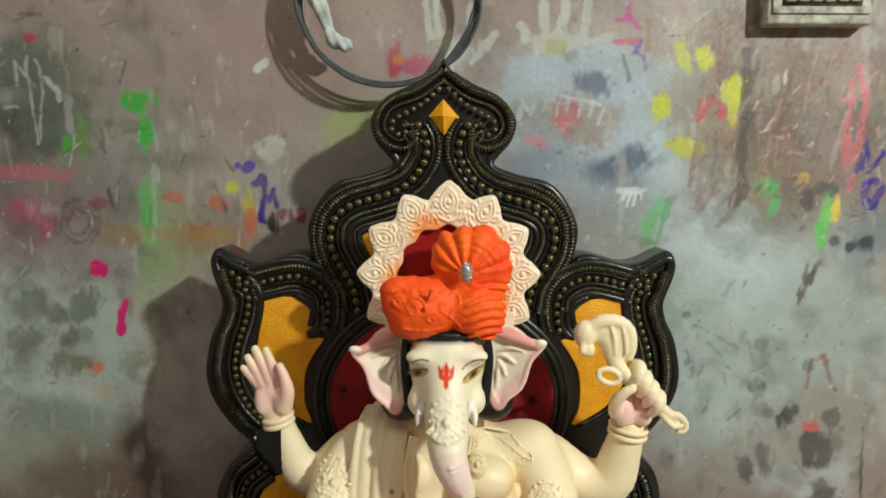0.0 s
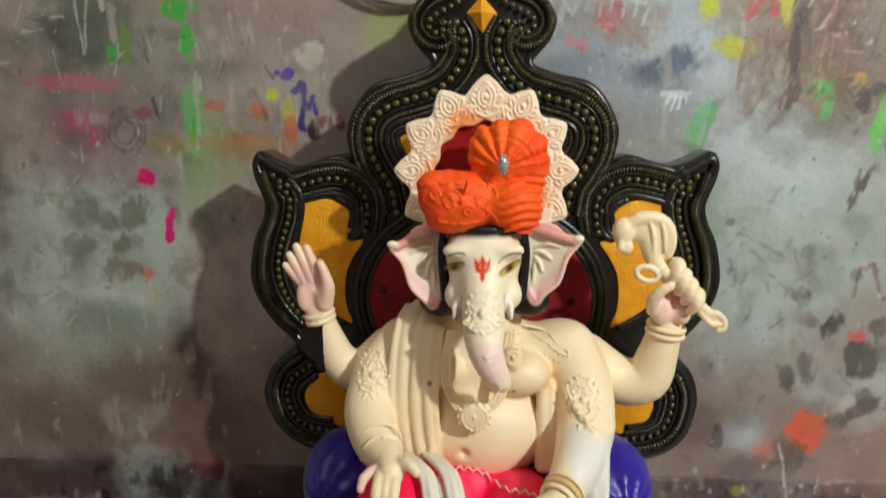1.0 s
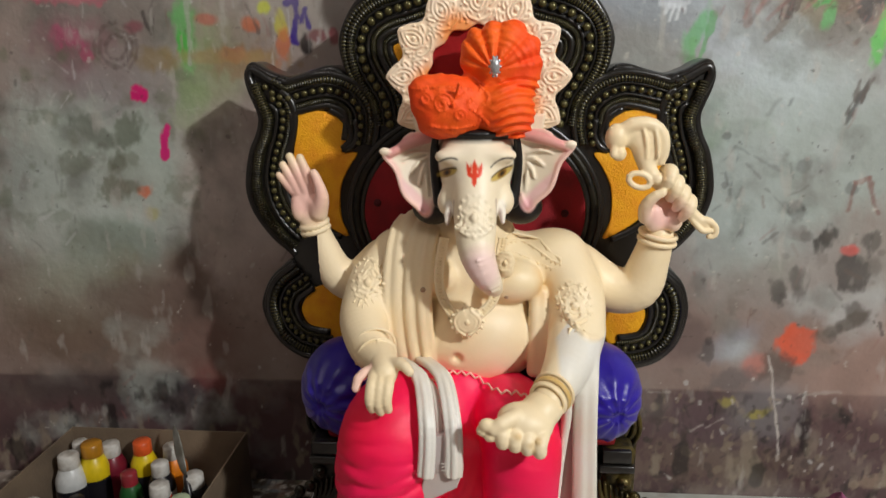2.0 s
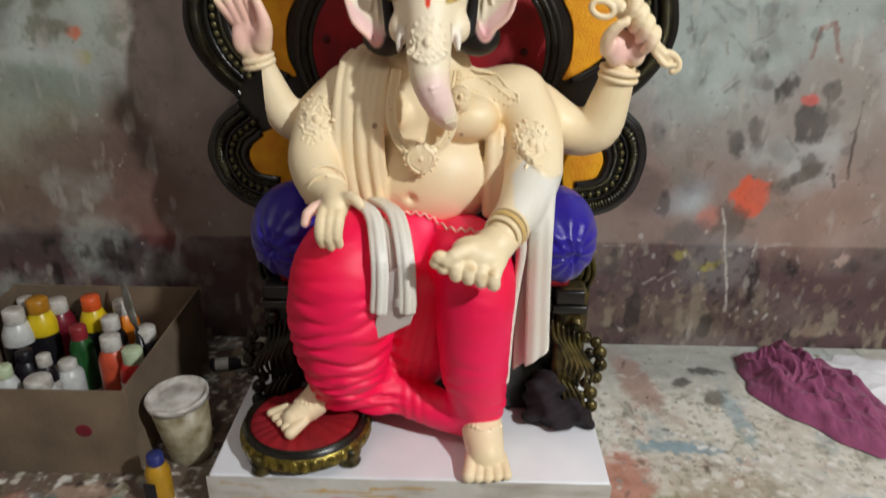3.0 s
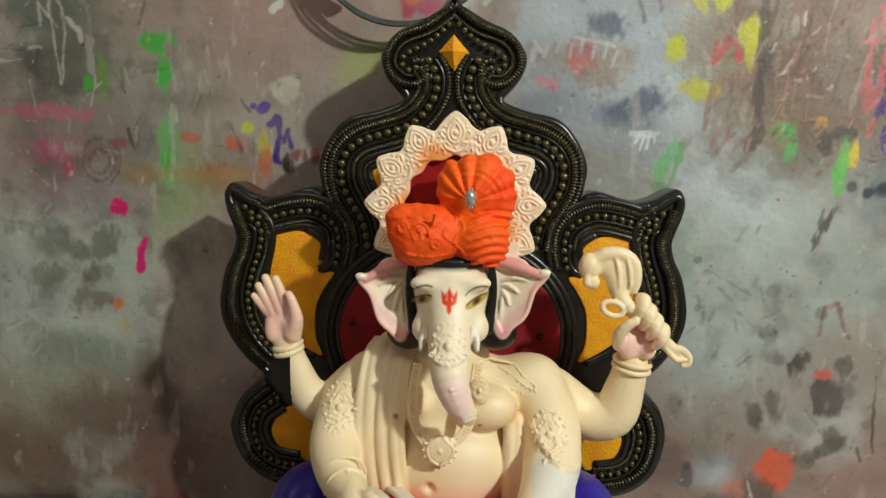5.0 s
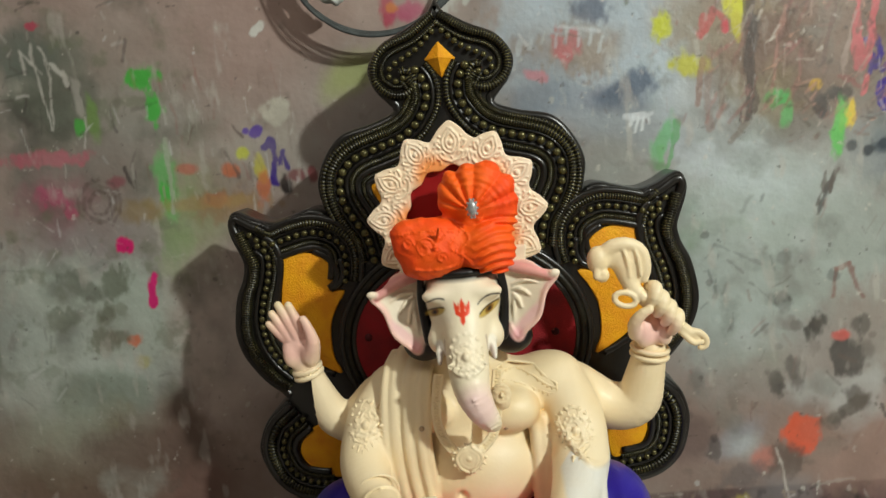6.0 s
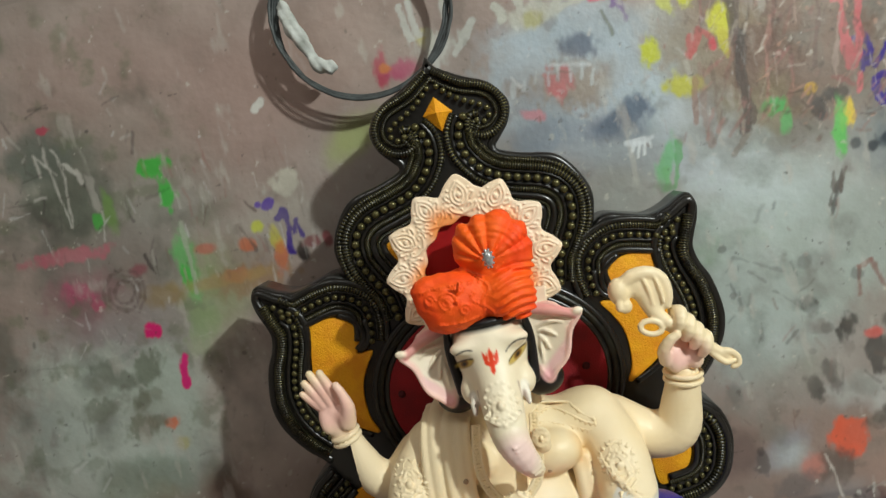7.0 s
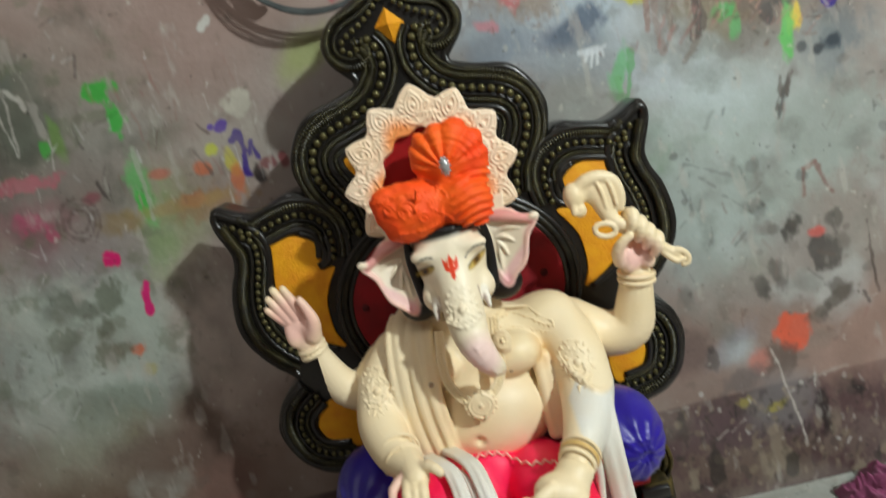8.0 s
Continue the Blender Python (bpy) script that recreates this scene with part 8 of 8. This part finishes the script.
lying = thing("lying_bottle", (-0.520, 1.72, 0), "small dark bottle with a pale cap lying by the wall", "bottle")
flat = Matrix.Translation((-0.535, 1.72, 0.017)) @ pose(0, 0, 0, 0, 90, 12)
part("body", lathe([(0.0, -0.03), (0.014, -0.03), (0.016, -0.026), (0.016, 0.030), (0.008, 0.042), (0.008, 0.050)], 18, m=flat), P_BLACK, lying)
part("cap", lathe([(0.010, 0.046), (0.011, 0.048), (0.0105, 0.064), (0.0, 0.065)], 18, m=flat), M_CAP, lying)
part("wrapper", lathe([(0.0165, -0.018), (0.0168, -0.017), (0.0168, 0.014), (0.0165, 0.015)], 18, m=flat, caps=False), P_WHITE, lying)


def rumpled(name, middle, size, turn, seed, height, mat, label, category, fold=0.05):
    """A crumpled cloth as a heap of folds on the floor."""
    n = 150
    u, v = np.meshgrid(np.linspace(-1, 1, n), np.linspace(-1, 1, n), indexing="ij")
    r = np.hypot(u, v)
    sq = np.where(r > 1e-6, np.maximum(abs(u), abs(v)) / np.where(r > 1e-6, r, 1), 1)
    a = np.arctan2(v, u)
    edge = 1 + 0.14 * np.sin(3 * a + seed) + 0.08 * np.sin(7 * a + 2 * seed) + 0.04 * np.sin(15 * a)
    p, q = size[0] * u * sq * edge, size[1] * v * sq * edge
    rr = np.clip(r * sq, 0, 1)
    sway = 0.6 * fold * (cloudy(p, q, 0.10, seed) - 0.5)
    ridge = 1 - np.abs(2 * cloudy(p * 0.45 + sway, q + sway, fold, seed + 1, 2) - 1)
    ridge2 = 1 - np.abs(2 * cloudy(p * 0.6 - q * 0.4, q + 0.3 * p + sway, 2 * fold, seed + 2, 2) - 1)
    small = 1 - np.abs(2 * cloudy(p + q, q - 0.5 * p, 0.5 * fold, seed + 5, 2) - 1)
    z = 0.004 + height * np.clip(1.0 - rr**2.6, 0, 1) * (0.10 + 0.75 * ridge2**3 + 0.6 * ridge**4 + 0.14 * small**4)
    c, s = math.cos(radians(turn)), math.sin(radians(turn))
    spots = np.stack([(middle[0] + c * p - s * q).ravel(), (middle[1] + s * p + c * q).ravel(), z.ravel()], 1)
    ob = part(name, mesh_of(name, spots, grid_faces(n, n), mat), None)
    return tagged(ob, label, category)


def cloth_heap():
    """Plum cloth dropped in a heap against the wall, one thin end trailing over the floor."""
    n, m = 360, 260
    u, v = np.meshgrid(np.linspace(-1, 1, n), np.linspace(-1, 1, m), indexing="ij")
    r = np.hypot(u, v)
    q = np.where(r > 1e-6, np.maximum(abs(u), abs(v)) / np.where(r > 1e-6, r, 1), 1)
    a = np.arctan2(v, u)
    edge = 1 + 0.07 * np.sin(3 * a + 1) + 0.05 * np.sin(7 * a + 2) + 0.025 * np.sin(15 * a)
    along, across = u * q * edge, v * q * edge
    rr = np.clip(r * q, 0, 1)
    # the heap's line runs from the wall towards the visitor and away from the throne
    t = (along + 1) / 2
    ax, ay = 0.46, -0.89
    wide = 0.145 - 0.035 * t
    x = 0.838 + 0.245 * t - ay * across * wide
    y = 1.855 - 0.465 * t + ax * across * wide
    sway = 0.05 * (cloudy(x, y, 0.10, 301) - 0.5) + 0.018 * (cloudy(x, y, 0.035, 302) - 0.5)
    l, w = ax * x + ay * y, -ay * x + ax * y

    def fold(turn, gap, seed, sharp):
        c, k = math.cos(radians(turn)), math.sin(radians(turn))
        phase = 2 * math.pi * (c * w + k * l + sway * (1 + 0.4 * math.sin(seed))) / gap + seed
        return (0.5 + 0.5 * np.sin(phase)) ** sharp * np.clip(3.5 * (cloudy(x, y, 0.085, 340 + seed) - 0.32), 0, 1)

    folds = 0.55 * fold(8, 0.062, 3, 1.4) + 0.42 * fold(-32, 0.044, 5, 1.5) + 0.38 * fold(40, 0.050, 9, 1.5) + 0.15 * fold(-6, 0.021, 11, 1.2) + 0.13 * fold(22, 0.017, 14, 1.2) + 0.6 * cloudy(x, y, 0.09, 377, 2)
    mound = np.clip(1 - rr**3.6, 0, 1) * np.interp(t, (0, 0.12, 0.45, 0.7, 1.0), (0.85, 1.0, 0.80, 0.38, 0.24))
    z = 0.004 + mound * (0.030 + 0.052 * folds)
    y = np.minimum(y, WALL_Y - 0.010 + 0.02 * (z - 0.05))
    spots = np.stack([x.ravel(), y.ravel(), z.ravel()], 1)
    tagged(part("rag", mesh_of("rag", spots, grid_faces(n, m), M_MAUVE), None), "crumpled plum-coloured cotton cloth in a heap on the floor", "cloth")


cloth_heap()
rumpled("paper_sheet", (1.07, 1.74), (0.13, 0.10), 10, 31, 0.012, M_WHITE, "crumpled white paper sheet lying beside the cloth", "paper", 0.09)
c = Clay((0.15, 1.30, 0.09), (0.37, 1.50, 0.27), 0.004)
c.ball((0.262, 1.405, 0.130), (0.062, 0.045, 0.038), 0.02)
c.ball((0.245, 1.415, 0.170), (0.036, 0.034, 0.040), 0.02)
c.ball((0.310, 1.400, 0.115), (0.035, 0.035, 0.024), 0.02)
c.ruffle(lambda x, y, z: 0.006 * np.sin(95 * x + 60 * z + 3 * np.sin(40 * y)) + 0.004 * np.sin(160 * z - 70 * x + 50 * y))
v, f, _ = c.surface((1, 1, 1))
v[:, 2] = np.maximum(v[:, 2], 0.099)
tagged(part("rag", mesh_of("rag", v, f, M_DARKRAG), None), "dark plum rag heaped on the plinth beside the leg", "cloth")

# ---- coil of cable with a knotted rag, hung on the wall ----
coil = thing("cable_coil", (-0.13, 1.82, 1.665), "coil of thin grey cable hung on the wall", "cable")
rnd = random.Random(8)
for k in range(4):
    pts = []
    for j in range(61):
        a = 2 * math.pi * j / 60
        pts.append((-0.130 + (0.190 + 0.004 * rnd.random() + 0.003 * k) * math.cos(a) + 0.004 * math.sin(3 * a + k), 1.815 - 0.006 * k + 0.006 * math.sin(2 * a + k), 1.668 + (0.186 + 0.003 * k) * math.sin(a)))
    part("cable", sweep(curve_through(pts, 0.012), 0.0038, 7), M_CABLE, coil)
part("hook", sweep([(-0.13, 1.89, 1.86), (-0.13, 1.82, 1.855), (-0.13, 1.80, 1.862), (-0.13, 1.797, 1.875)], 0.003, 7, up=(1, 0, 0)), M_STEEL, coil)
c = Clay((-0.34, 1.76, 1.52), (-0.18, 1.86, 1.74), 0.004)
c.tube([(-0.298, 1.808, 1.715), (-0.290, 1.800, 1.67), (-0.272, 1.798, 1.63), (-0.262, 1.802, 1.598)], [0.014, 0.018, 0.019, 0.008], 0.008)
c.tube([(-0.262, 1.802, 1.598), (-0.250, 1.80, 1.575), (-0.225, 1.802, 1.562)], [0.008, 0.017, 0.015], 0.008)
c.ruffle(lambda x, y, z: 0.002 * np.sin(300 * x + 120 * z) + 0.002 * np.sin(150 * z + 200 * y))
v, f, _ = c.surface((1, 1, 1))
tagged(part("knotted_rag", mesh_of("knotted_rag", v, f, M_RAG), None), "white rag knotted round the coil of cable", "cloth")

# ---- switch board ----
M_GRIME = material("grimy_white_plastic", rgb(196, 194, 180), 0.5, second=rgb(120, 110, 90), scale=40, bump=0.2, bump_scale=150)
M_BAY = material("dark_bay", rgb(104, 98, 86), 0.6, second=rgb(60, 54, 46), scale=60)
sw = thing("switch_board", (0.83, 1.86, 1.69), "grimy white electric switch board on the wall", "switch board")
part("box", box((0.712, 1.835, 1.618), (0.948, 1.884, 1.78), 0.006), M_GRIME, sw)
part("plate", box((0.722, 1.829, 1.640), (0.938, 1.835, 1.770), 0.002), M_GRIME, sw)
part("switch_bay", box((0.742, 1.8275, 1.656), (0.918, 1.829, 1.75)), M_BAY, sw, "dark bay behind the switches")
for k in range(6):
    part("rocker", box((0.748 + 0.0285 * k, 1.818, 1.664), (0.770 + 0.0285 * k, 1.828, 1.735), 0.003), M_GRIME, sw, "grimy rocker switch")
